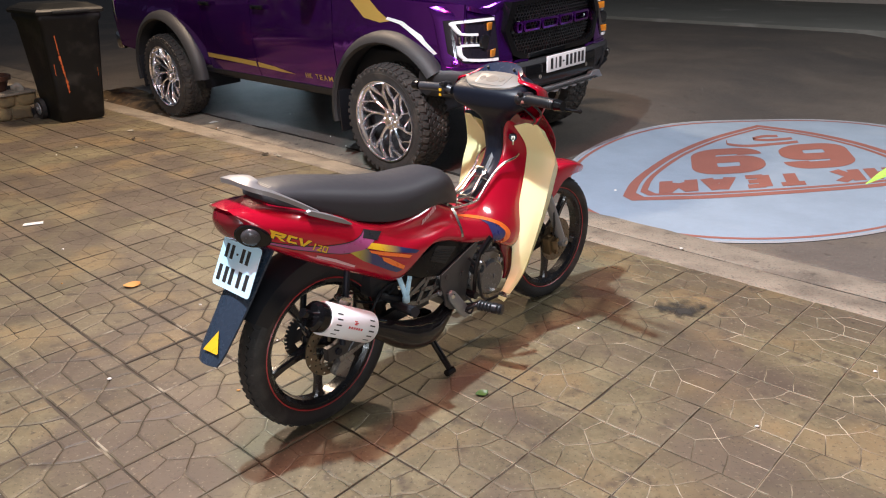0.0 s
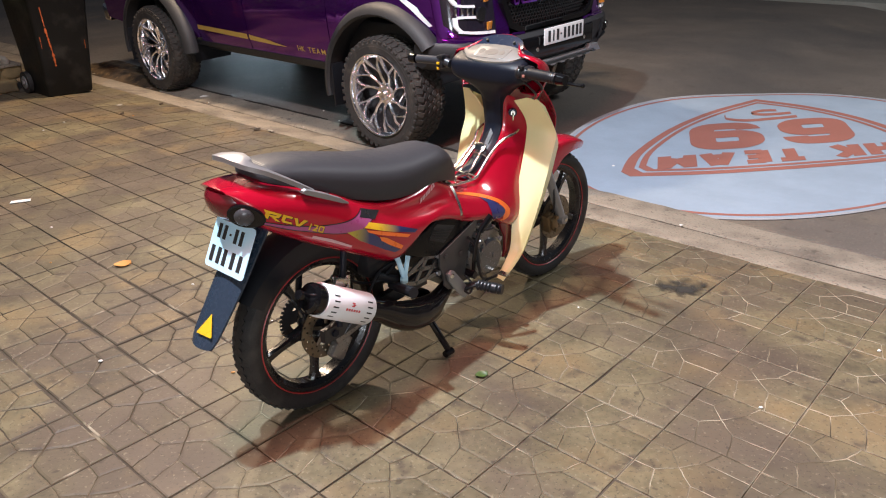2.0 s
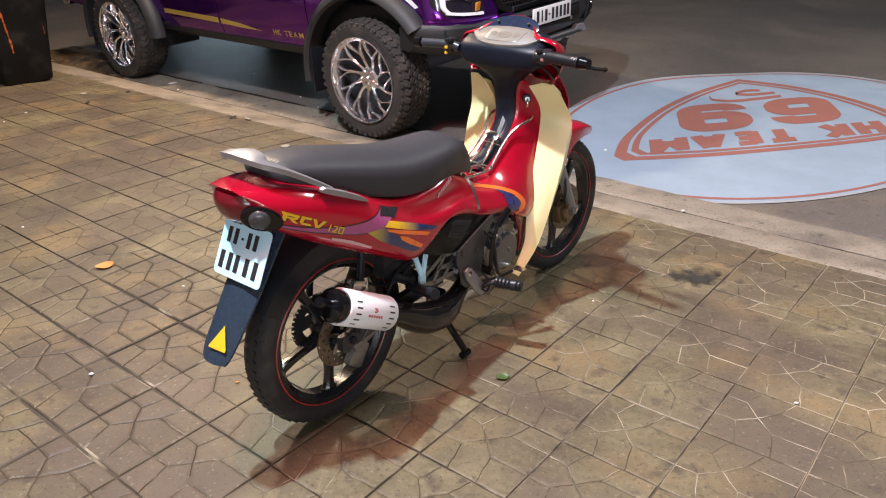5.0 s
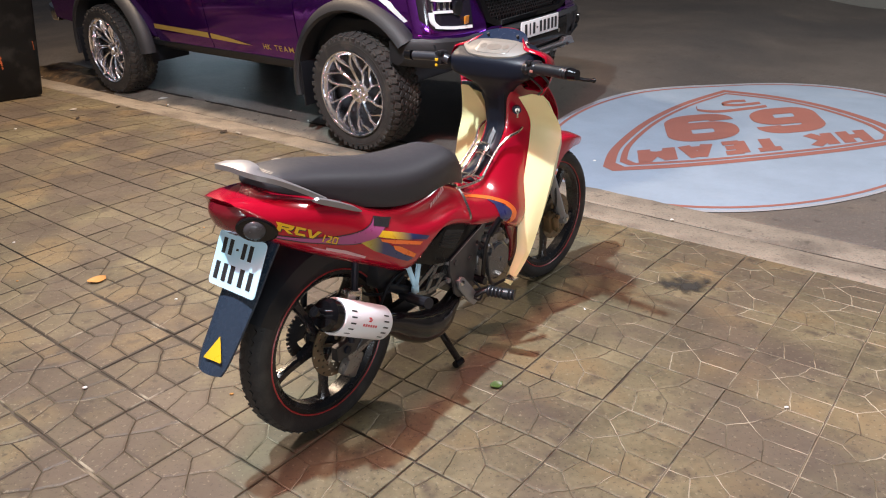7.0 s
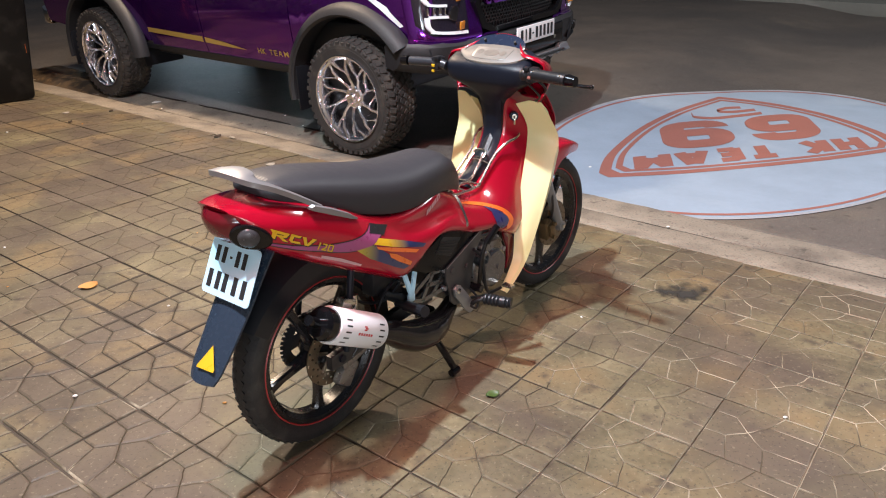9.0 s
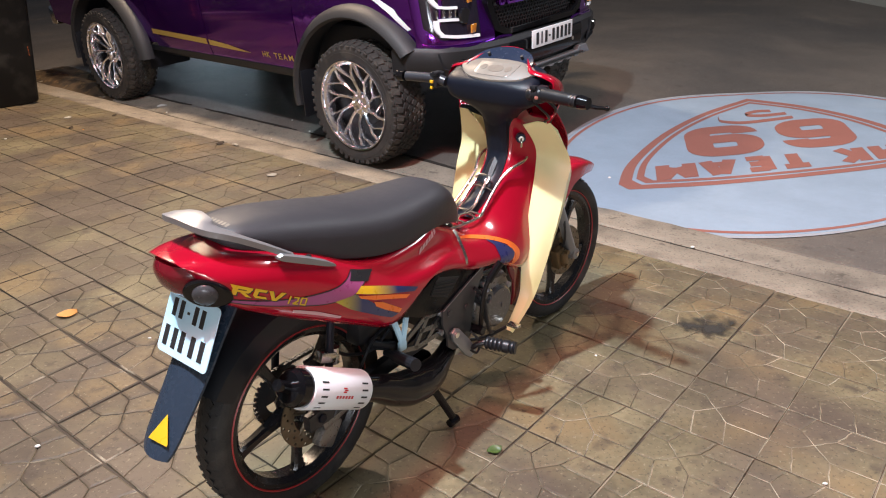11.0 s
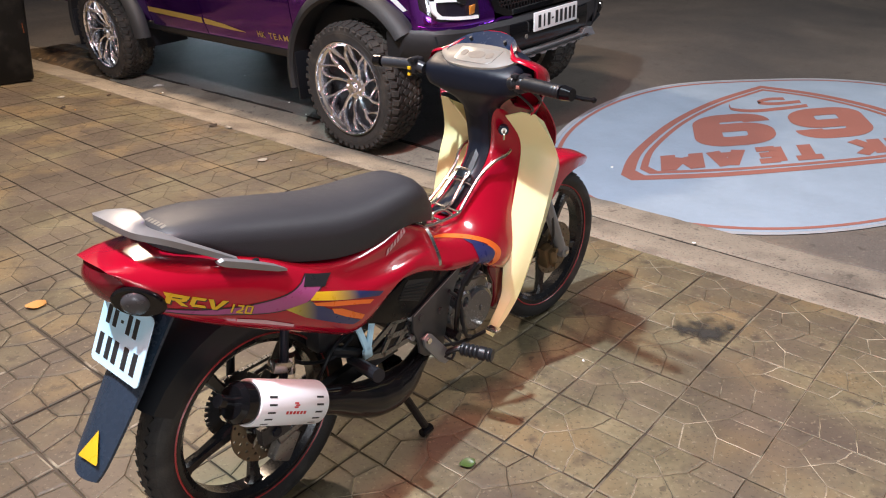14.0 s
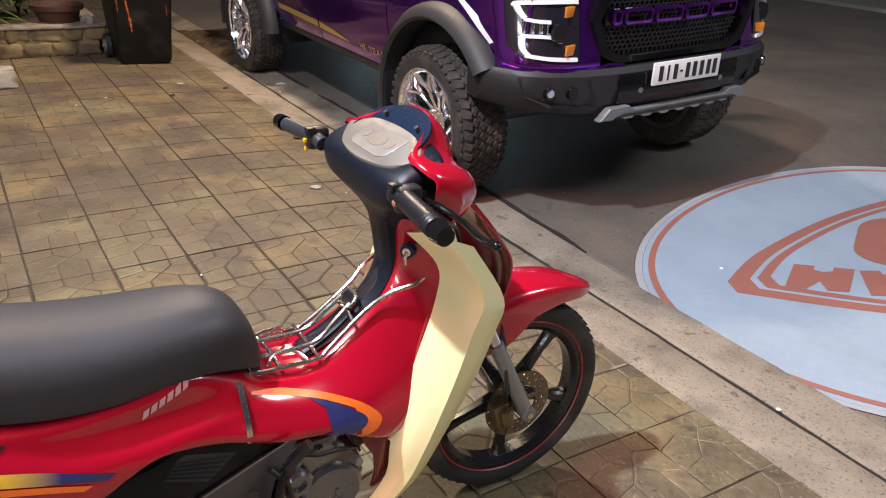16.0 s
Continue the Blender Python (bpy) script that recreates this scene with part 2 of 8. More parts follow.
M = {
    "blend_upper": blend_material("yellow_blue_fade", (0.80, 0.50, 0.02), (0.022, 0.03, 0.11), 0.145, 0.245),
    "blend_lower": blend_material("green_blue_fade", (0.48, 0.36, 0.04), (0.022, 0.03, 0.11), 0.04, 0.105),
    "tile": material("stamped_paving", (0.156, 0.129, 0.073), 0.56, spec=0.4, var=0.60, scale=5.0, bump=0.5, bump_scale=30, spot=(0.076, 0.055, 0.043), spot_scale=1.3, spot_at=0.545, obrand=0.08, island=0.10, rough_var=0.18, world_space=True, spot2=(0.200, 0.142, 0.070), spot2_scale=2.3, spot2_at=0.575, spot3=(0.056, 0.041, 0.031), spot3_scale=10.0, spot3_at=0.62, spot4=(0.118, 0.090, 0.064), spot4_scale=1.6, spot4_at=0.56, contrast=1.9, flecks=(((0.05, 0.038, 0.027), 85.0, 0.61, 0.52), ((0.28, 0.235, 0.155), 70.0, 0.635, 0.45), ((0.04, 0.03, 0.022), 17.0, 0.68, 0.6))),
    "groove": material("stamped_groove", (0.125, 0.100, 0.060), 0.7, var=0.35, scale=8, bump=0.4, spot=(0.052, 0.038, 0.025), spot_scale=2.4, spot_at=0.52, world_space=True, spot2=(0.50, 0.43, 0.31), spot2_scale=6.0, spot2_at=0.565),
    "joint": material("joint_mortar", (0.064, 0.048, 0.032), 0.85, var=0.45, scale=5, bump=0.6, spot=(0.030, 0.022, 0.015), spot_scale=2.2, spot_at=0.55, spot2=(0.30, 0.25, 0.17), spot2_scale=4.0, spot2_at=0.64, world_space=True),
    "kerb": material("kerb_concrete", (0.262, 0.222, 0.170), 0.8, var=0.35, scale=7, contrast=1.8, bump=0.6, bump_scale=120, spot=(0.13, 0.105, 0.08), spot_scale=3, spot_at=0.56, world_space=True, flecks=(((0.05, 0.042, 0.034), 95.0, 0.60, 0.6), ((0.30, 0.27, 0.22), 80.0, 0.64, 0.5), ((0.06, 0.05, 0.04), 14.0, 0.66, 0.6))),
    "gutter": material("gutter_concrete", (0.262, 0.225, 0.176), 0.7, var=0.35, scale=5, contrast=1.8, bump=0.6, bump_scale=140, spot=(0.10, 0.083, 0.066), spot_scale=2.2, spot_at=0.56, world_space=True, flecks=(((0.05, 0.042, 0.034), 95.0, 0.60, 0.6), ((0.30, 0.27, 0.22), 80.0, 0.64, 0.5), ((0.06, 0.05, 0.04), 14.0, 0.66, 0.6))),
    "road": material("worn_asphalt", (0.132, 0.114, 0.098), 0.52, var=0.3, scale=2.5, contrast=1.7, bump=0.6, bump_scale=190, spot=(0.08, 0.074, 0.07), spot_scale=0.45, spot_at=0.52, world_space=True, spot2=(0.205, 0.170, 0.128), spot2_scale=1.1, spot2_at=0.6, flecks=(((0.05, 0.042, 0.034), 95.0, 0.60, 0.6), ((0.30, 0.27, 0.22), 80.0, 0.64, 0.5), ((0.06, 0.05, 0.04), 14.0, 0.66, 0.6))),
    # logo colours hold the brightness of projected light
    "logo_white": material("logo_pale_blue", (0.29, 0.365, 0.45), 0.6, var=0.16, contrast=1.7, scale=3.5, bump=0.4, bump_scale=170, spot=(0.36, 0.43, 0.50), spot_scale=1.5, spot_at=0.66),
    "logo_rim": material("logo_rim_white", (0.35, 0.36, 0.385), 0.6, var=0.25, contrast=1.6, scale=3, bump=0.4, bump_scale=170),
    "logo_orange": material("logo_orange", (0.315, 0.124, 0.095), 0.6, var=0.2, scale=3, bump=0.4, bump_scale=170),
    "red": material("red_paint", (0.37, 0.002, 0.019), 0.20, var=0.08, scale=4, coat=1.0, rough_var=0.05),
    "red_dark": material("dark_red_lens", (0.13, 0.003, 0.011), 0.16, var=0.1, coat=0.6, rough_var=0.04),
    "cream": material("yellowed_cream_plastic", (0.87, 0.79, 0.42), 0.36, var=0.07, scale=3, spot=(0.85, 0.73, 0.27), spot_scale=2.5, spot_at=0.56),
    "seat": material("black_vinyl", (0.034, 0.035, 0.040), 0.5, spec=0.36, var=0.2, scale=5, bump=0.12, bump_scale=350),
    "black": material("black_plastic", (0.010, 0.011, 0.014), 0.4, var=0.2, scale=10, bump=0.1, bump_scale=300),
    "blackblue": material("blue_black_plastic", (0.007, 0.0095, 0.017), 0.42, spec=0.25, var=0.2, scale=8, bump=0.1, bump_scale=300),
    "gloss_black": material("gloss_black_paint", (0.005, 0.005, 0.006), 0.13, var=0.2, scale=6, coat=0.12, rough_var=0.04, spec=0.35),
    "side_black": material("side_cover_black", (0.004, 0.0045, 0.006), 0.25, var=0.2, scale=6, spec=0.2),
    "grip": material("worn_grip_rubber", (0.03, 0.033, 0.04), 0.32, var=0.3, scale=14),
    "flap": material("blue_black_rubber", (0.022, 0.036, 0.058), 0.27, var=0.2, scale=7, rough_var=0.08),
    "rubber": material("tyre_rubber", (0.016, 0.0155, 0.016), 0.62, var=0.3, scale=12, bump=0.3, bump_scale=150, spot=(0.055, 0.05, 0.045), spot_scale=8, spot_at=0.6),
    "truck_rubber": material("dusty_tyre_rubber", (0.034, 0.030, 0.027), 0.8, var=0.35, scale=10, bump=0.3, bump_scale=120, spot=(0.085, 0.072, 0.058), spot_scale=6, spot_at=0.58),
    "rim": material("black_rim", (0.009, 0.009, 0.011), 0.25, var=0.2, coat=0.2),
    "redline": material("red_pinstripe", (0.35, 0.03, 0.03), 0.4),
    "silver": material("silver_paint", (0.28, 0.28, 0.285), 0.38, metal=0.5, var=0.1, scale=9),
    "alloy": material("cast_alloy", (0.26, 0.26, 0.268), 0.30, metal=0.85, var=0.2, scale=14, bump=0.04, bump_scale=200, spot=(0.12, 0.105, 0.09), spot_scale=9, spot_at=0.58),
    "dark_alloy": material("dark_engine_alloy", (0.065, 0.065, 0.07), 0.4, metal=0.7, var=0.3, scale=16, bump=0.2, bump_scale=200),
    "bright_alloy": material("bright_cast_alloy", (0.19, 0.193, 0.205), 0.24, metal=0.85, var=0.15, scale=14, bump=0.03, bump_scale=200),
    "rim_chrome": material("rim_chrome", (0.92, 0.92, 1.0), 0.17, metal=1.0, var=0.06, scale=10, bump=0.45, bump_scale=26, rough_var=0.05),
    "chrome": material("chrome", (0.72, 0.72, 0.75), 0.09, metal=1.0, var=0.06, scale=10, rough_var=0.05),
    "plate_alloy": material("grey_frame_alloy", (0.080, 0.078, 0.080), 0.40, metal=0.5, var=0.25, scale=14),
    "steel": material("worn_chrome_wire", (0.74, 0.71, 0.66), 0.24, metal=1.0, var=0.2, scale=20, spot=(0.50, 0.40, 0.28), spot_scale=14, spot_at=0.66),
    "disc": material("brake_disc_steel", (0.21, 0.175, 0.13), 0.40, metal=0.9, var=0.25, scale=18),
    "bronze": material("bronze_caliper", (0.22, 0.15, 0.08), 0.42, metal=0.7, var=0.3, scale=18),
    "white": material("white_enamel", (0.80, 0.80, 0.82), 0.35, var=0.05, scale=8),
    "plate": material("white_number_plate", (0.54, 0.80, 0.98), 0.4, var=0.06, scale=8),
    "plate_white": material("white_car_plate", (0.78, 0.78, 0.78), 0.4, var=0.05, scale=8),
    "ink": material("dark_ink", (0.02, 0.02, 0.022), 0.5),
    "grey_lens": material("grey_lens", (0.055, 0.055, 0.06), 0.25, var=0.1),
    "bezel": material("grey_bezel", (0.15, 0.14, 0.12), 0.5, var=0.08),
    "dial": material("pale_dial_glass", (0.20, 0.19, 0.165), 0.32, var=0.35, scale=25, coat=0.15),
    "dial_face": material("faded_dial_face", (0.155, 0.14, 0.118), 0.4, var=0.4, scale=40),
    "visor": material("visor_plastic", (0.010, 0.019, 0.042), 0.25, var=0.2, scale=8, spec=0.25),
    "yellow": material("yellow_decal", (0.72, 0.44, 0.02), 0.3, coat=0.6),
    "orange": material("orange_decal", (0.85, 0.17, 0.02), 0.3, coat=0.6),
    "navy": material("navy_decal", (0.025, 0.03, 0.13), 0.3, coat=0.6),
    "mauve": material("mauve_decal", (0.34, 0.07, 0.20), 0.3, coat=0.6),
    "black_decal": material("black_decal", (0.015, 0.015, 0.018), 0.3, coat=0.6),
    "pink": material("faded_decal_and_highlight", (0.62, 0.36, 0.38), 0.4, coat=0.4),
    "logo_red": material("red_print", (0.55, 0.03, 0.04), 0.4),
    "purple": material("chrome_purple_wrap", (0.155, 0.019, 0.325), 0.11, metal=0.9, var=0.2, scale=3, coat=0.6, rough_var=0.05, bump=0.10, bump_scale=9),
    "flare": material("grey_black_trim", (0.024, 0.024, 0.026), 0.55, var=0.15, scale=9, bump=0.25, bump_scale=300),
    "trim": material("black_bumper_plastic", (0.014, 0.014, 0.016), 0.5, var=0.15, scale=9, bump=0.2, bump_scale=300),
    "gold": material("gold_stripe", (0.55, 0.36, 0.09), 0.35, metal=0.3, coat=0.4),
    "drl": material("white_lamp_plastic", (0.85, 0.86, 0.88), 0.25, var=0.03, coat=0.5),
    "lamp_dark": material("smoked_lamp", (0.015, 0.012, 0.02), 0.12, coat=0.6),
    "amber": material("amber_lens", (0.62, 0.22, 0.02), 0.2, coat=0.6),
    "glass_dark": material("tinted_glass", (0.01, 0.01, 0.013), 0.05, coat=0.8),
    "bin": material("black_bin_plastic", (0.007, 0.007, 0.0065), 0.48, spec=0.3, var=0.35, scale=5, bump=0.2, bump_scale=90, spot=(0.03, 0.028, 0.024), spot_scale=5, spot_at=0.6),
    "bin_orange": material("orange_scrape", (0.52, 0.11, 0.025), 0.55, var=0.2),
    "stone": material("rubble_stone", (0.20, 0.145, 0.070), 0.88, var=0.5, scale=9, bump=0.9, bump_scale=60, spot=(0.10, 0.075, 0.045), spot_scale=7, spot_at=0.55),
    "pale_stone": material("pale_concrete_block", (0.33, 0.30, 0.25), 0.88, var=0.4, scale=7, bump=0.9, bump_scale=60, spot=(0.10, 0.085, 0.06), spot_scale=8, spot_at=0.58),
    "terracotta": material("terracotta", (0.070, 0.029, 0.018), 0.7, var=0.3, scale=10, bump=0.3),
    "soil": material("dark_soil", (0.045, 0.032, 0.022), 0.95, var=0.4, scale=20, bump=0.9),
    "dirt": material("brown_rotten_dirt", (0.085, 0.055, 0.028), 0.95, var=0.5, scale=9, bump=0.9, bump_scale=60, spot=(0.028, 0.02, 0.013), spot_scale=6, spot_at=0.55, spot2=(0.20, 0.13, 0.055), spot2_scale=14.0, spot2_at=0.62),
    "joint_dirt": material("black_joint_dirt", (0.020, 0.016, 0.012), 0.95, var=0.4, scale=14, bump=0.8, world_space=True, spot=(0.085, 0.07, 0.05), spot_scale=5.0, spot_at=0.62),
    "leaf": material("green_leaf", (0.082, 0.138, 0.028), 0.45, var=0.4, scale=12, island=0.35),
    "bright_leaf": material("bright_green_leaf", (0.22, 0.42, 0.05), 0.45, var=0.3, scale=30),
    "leaf_dry": material("dry_orange_leaf", (0.52, 0.24, 0.06), 0.6, var=0.25, scale=20),
    "paper": material("white_paper", (0.75, 0.73, 0.68), 0.8, var=0.1),
    "soot": material("black_soot", (0.026, 0.024, 0.020), 0.95, var=0.4, scale=20, bump=0.8),
    "wall": material("painted_wall", (0.42, 0.38, 0.33), 0.85, var=0.2, scale=1.5, bump=0.4),
    "far_pave": material("far_pavement", (0.17, 0.175, 0.155), 0.8, var=0.3, scale=0.9, bump=0.5, spot=(0.27, 0.27, 0.25), spot_scale=1.2, spot_at=0.66),
    "lamp_metal": material("grey_lamp_metal", (0.3, 0.3, 0.31), 0.5, metal=0.6),
}

# shifts how much of a spot colour shows, by position along the pavement


def drift(mat, low, high, which=0, across=0.0, start=-0.6, end=-3.4):
    nt = mat.node_tree
    dot = nt.nodes.new("ShaderNodeVectorMath")
    dot.operation = "DOT_PRODUCT"
    dot.inputs[1].default_value = (UX - across * UY, UY + across * UX, 0)
    nt.links.new(nt.nodes.new("ShaderNodeNewGeometry").outputs["Position"], dot.inputs[0])
    edge = [n for n in nt.nodes if n.type == "MAP_RANGE" and n.label == "spot"][which]
    slope = nt.nodes.new("ShaderNodeMapRange")
    slope.inputs["From Min"].default_value, slope.inputs["From Max"].default_value = start, end
    slope.inputs["To Min"].default_value, slope.inputs["To Max"].default_value = low, high
    nt.links.new(dot.outputs["Value"], slope.inputs["Value"])
    add = nt.nodes.new("ShaderNodeMath")
    nt.links.new(edge.inputs["Value"].links[0].from_socket, add.inputs[0])
    nt.links.new(slope.outputs[0], add.inputs[1])
    nt.links.new(add.outputs[0], edge.inputs["Value"])


# the soot film is broken by gaps
nt = M["soot"].node_tree
holes = nt.nodes.new("ShaderNodeTexNoise")
holes.inputs["Scale"].default_value, holes.inputs["Detail"].default_value = 13.0, 7.0
nt.links.new(nt.nodes.new("ShaderNodeTexCoord").outputs["Object"], holes.inputs["Vector"])
rim_fade = nt.nodes.new("ShaderNodeVectorMath")
rim_fade.operation = "LENGTH"
nt.links.new(nt.nodes.new("ShaderNodeTexCoord").outputs["Object"], rim_fade.inputs[0])
less = nt.nodes.new("ShaderNodeMath")
less.operation = "MULTIPLY_ADD"
less.inputs[1].default_value = -2.6
nt.links.new(rim_fade.outputs["Value"], less.inputs[0])
nt.links.new(holes.outputs[0], less.inputs[2])
film_edge = nt.nodes.new("ShaderNodeMapRange")
film_edge.inputs["From Min"].default_value, film_edge.inputs["From Max"].default_value = 0.22, 0.47
nt.links.new(less.outputs[0], film_edge.inputs["Value"])
nt.links.new(film_edge.outputs[0], nt.nodes["Principled BSDF"].inputs["Alpha"])
drift(M["groove"], -0.10, 0.11)
drift(M["groove"], 0.06, -0.16, 1)
drift(M["joint"], -0.02, 0.03)
drift(M["joint"], 0.17, -0.10, 1)
# more stains, plus painted darkening that offsets the lamp's bright pool at left
drift(M["tile"], -0.03, 0.07)
drift(M["road"], 0.16, -0.08, 1, -4.0, -16.4, -20.4)

# ---- ground, kerb and road ----


def ease(x):
    x = min(1.0, max(0.0, x))
    return x * x * (3 - 2 * x)


def road_z(u, v):
    """Height of the road: low along the gutter, raised under the truck to carry its pose fitted to the camera's view.
    """
    return -0.084 + ease((-2.5 - u) / 1.3) * (0.028 + 0.0436 * min(2.6, max(0.0, v - 3.85)))


def paving_z(v):
    """The last rows of paving fall away towards the kerb."""
    return -0.034 * ease((v - 2.75) / 0.9) * 1.12


def height_sheet(name, us, vs, height, mat):
    verts = [(u, v, height(u, v)) for u in us for v in vs]
    n = len(vs)
    faces = [(i * n + j, (i + 1) * n + j, (i + 1) * n + j + 1, i * n + j + 1) for i in range(len(us) - 1) for j in range(n - 1)]
    me = bpy.data.meshes.new(name)
    me.from_pydata(verts, [], faces)
    me.materials.append(mat)
    me.polygons.foreach_set("use_smooth", [True] * len(me.polygons))
    ob = new(name, me)
    ob.matrix_world = GROUND
    return ob


FAR_STEPS = [-400, -150, -60, -30, -20]
road = height_sheet("road", FAR_STEPS + [-14 + 0.2 * k for k in range(121)] + [20, 60, 150, 400], [-400, -100, -20, 0, 3.0] + [3.98, 4.0] + [4.05 + 0.15 * k for k in range(37)] + [12, 20, 60, 150, 400], lambda u, v: road_z(u, v) - 0.1 * (v < 3.99), M["road"])
tagged(road, "worn grey-brown asphalt road beside the pavement", "road", kind="structure")


def slab(name, u0, u1, v0, v1, z0, z1, mat, label, category, bev=0.0):
    bm = bmesh.new()
    box(bm, ((u0 + u1) / 2, (v0 + v1) / 2, (z0 + z1) / 2), (u1 - u0, v1 - v0, z1 - z0), bev)
    ob = link(name, bm, mat)
    ob.matrix_world = GROUND
    return tagged(ob, label, category, kind="structure")


KERB_IN, KERB_OUT, GUTTER_OUT = 3.460, 3.742, 4.015


def strip(bm, u0, u1, profile, step=0.07, rough=0.006, seed=0.0):
    """A long cast strip: its cross section (v, z) at each u, the edges worn uneven."""
    n = max(2, int((u1 - u0) / step))
    rings = []
    for i in range(n + 1):
        u = u0 + (u1 - u0) * i / n
        ring = []
        for k, (v, z) in enumerate(profile(u)):
            p = Vector((u * 2.3, seed + k * 9.7, 0))
            wide = noise.noise(p) + 0.6 * noise.noise(p * 4.1) + 0.4 * noise.noise(p * 11.0)
            ring.append((u, v + rough * wide, z + 0.35 * rough * noise.noise(p * 2.7 + Vector((0, 31.0, 0)))))
        rings.append(ring)
    return loft(bm, rings)


bm = bmesh.new()
rows = [(-3.2, -0.0062), (2.6, -0.0062)] + [(2.75 + 0.09 * k, paving_z(2.75 + 0.09 * k) - 0.0062) for k in range(9)]
loft(bm, [[(u, v, z) for v, z in [(-3.2, -0.3)] + rows + [(rows[-1][0], -0.3)]] for u in (-14, 10)])
pavement = tagged(link("pavement", bm, M["joint"]), "pavement of worn tan stamped paving tiles", "pavement", kind="structure")
pavement.matrix_world = GROUND


def gutter_profile(u):
    out = max(-0.074, road_z(u, GUTTER_OUT) + 0.005)
    return [(KERB_OUT + 0.026, -0.3), (KERB_OUT + 0.026, -0.075), (KERB_OUT + 0.036, -0.069), (3.85, -0.070 + 0.35 * (out + 0.074)), (GUTTER_OUT - 0.02, out), (GUTTER_OUT, out - 0.008), (GUTTER_OUT, -0.3)]


bm = bmesh.new()
for u0, u1 in ((-14, -7.4), (-7.396, -4.31), (-4.305, 0.6), (0.605, 6)):
    strip(bm, u0, u1, gutter_profile, rough=0.007, seed=u0)
gutter = tagged(link("gutter", bm, M["gutter"]), "worn concrete gutter strip along the kerb", "gutter", kind="structure")
gutter.matrix_world = GROUND
slab("far_pavement", -40, 40, 14.6, 21, -0.2, 0.12, M["far_pave"], "grey-green pavement across the road", "pavement", 0.02)
slab("wall_far", -40, 40, 21, 21.3, 0, 4.0, M["wall"], "plain wall across the road", "wall")
# unseen wall, added to bounce fill and carry the lamp arms
slab("wall_behind", -14, 10, -3.5, -3.2, 0, 5.8, M["wall"], "plain painted wall added unseen behind the pavement", "wall")
slab("kerb_joint", -14, 12, KERB_OUT - 0.03, KERB_OUT + 0.05, -0.3, -0.0775, M["joint_dirt"], "dark dirt-filled joint between kerb and gutter", "joint")

# a ragged crack where the asphalt has come away from the gutter
bm = bmesh.new()
for u0, u1, wide in ((-8.2, -6.3, 0.030), (-6.1, -4.9, 0.022), (-4.75, -2.9, 0.026), (0.7, 2.8, 0.009)):
    n = int((u1 - u0) / 0.05)
    rings = []
    for k in range(n + 1):
        u = u0 + (u1 - u0) * k / n
        thin = min(1.0, k / 4, (n - k) / 4) + 0.05
        mid = GUTTER_OUT + 0.004 + 0.016 * noise.noise(Vector((u * 3.1, 5.0, 0))) + 0.010 * noise.noise(Vector((u * 11.0, 8.0, 0)))
        half = wide * thin * (0.55 + 0.5 * noise.noise(Vector((u * 7.0, 2.0, 0))))
        z = max(-0.071, road_z(u, 4.02) + 0.008)
        rings.append([(u, mid - half, z - 0.03), (u, mid - half * 0.8, z), (u, mid + half * 0.8, z), (u, mid + half, z - 0.03)])
    loft(bm, rings)
crack = tagged(link("crack", bm, M["joint_dirt"]), "dark dirt-filled crack along the gutter's outer edge", "crack", kind="structure")
crack.matrix_world = GROUND

kerb = new("kerb")
tagged(kerb, "pale cast concrete kerb sloping to a dark joint", "kerb", kind="structure")
kerb.matrix_world = GROUND
for k, (u0, u1) in enumerate(((-14, -9.1), (-9.097, -6.24), (-6.236, -3.02), (-3.017, 0.35), (0.353, 4.2), (4.203, 10))):
    bm = strip(bmesh.new(), u0, u1, lambda u: [(KERB_IN, -0.3), (KERB_IN, -0.044), (KERB_IN + 0.012, -0.0345), (3.55, -0.044), (KERB_OUT - 0.014, -0.063), (KERB_OUT, -0.072), (KERB_OUT, -0.3)], rough=0.0075, seed=40.0 + k)
    part("kerb_stone", bm, M["kerb"], kerb, "", 50)

# ---- round logo of projected light, painted flat on the road ----
LOGO_TURN = radians(138)
LOGO_AT = Vector((2.573, 5.600, 0))
AX = Vector((0.775, 0.632, 0))
AY = Vector((-0.632, 0.775, 0))


def logo_place(bm, z):
    c, s = math.cos(LOGO_TURN), math.sin(LOGO_TURN)
    for v in bm.verts:
        x, y = v.co.x * c - v.co.y * s, v.co.x * s + v.co.y * c
        v.co = AX * (x * 2.030) + AY * (y * 1.283)
        at = v.co + LOGO_AT
        v.co.z = z + road_z(at.x * UX + at.y * UY, at.y * UX - at.x * UY)
    return bm


def band(bm, outer, inner):
    a = [bm.verts.new((x, y, 0)) for x, y in outer]
    b = [bm.verts.new((x, y, 0)) for x, y in inner]
    for i in range(len(a)):
        j = (i + 1) % len(a)
        bm.faces.new((a[i], a[j], b[j], b[i]))
    return bm


def circle(r, n=96):
    return [(r * math.cos(2 * math.pi * k / n), r * math.sin(2 * math.pi * k / n)) for k in range(n)]


def shield(k):
    """Outline of the shield, shrunk by k about its middle."""
    right = smooth_path([(0, 0.45, 0), (0.35, 0.44, 0), (0.66, 0.40, 0)], 6) + smooth_path([(0.70, 0.33, 0), (0.66, 0.08, 0), (0.50, -0.30, 0), (0.27, -0.62, 0), (0.0, -0.86, 0)], 6)
    pts = [(p.x, p.y) for p in right] + [(-p.x, p.y) for p in right[-2:0:-1]]
    return [(x * k, (y + 0.12) * k - 0.12) for x, y in pts]


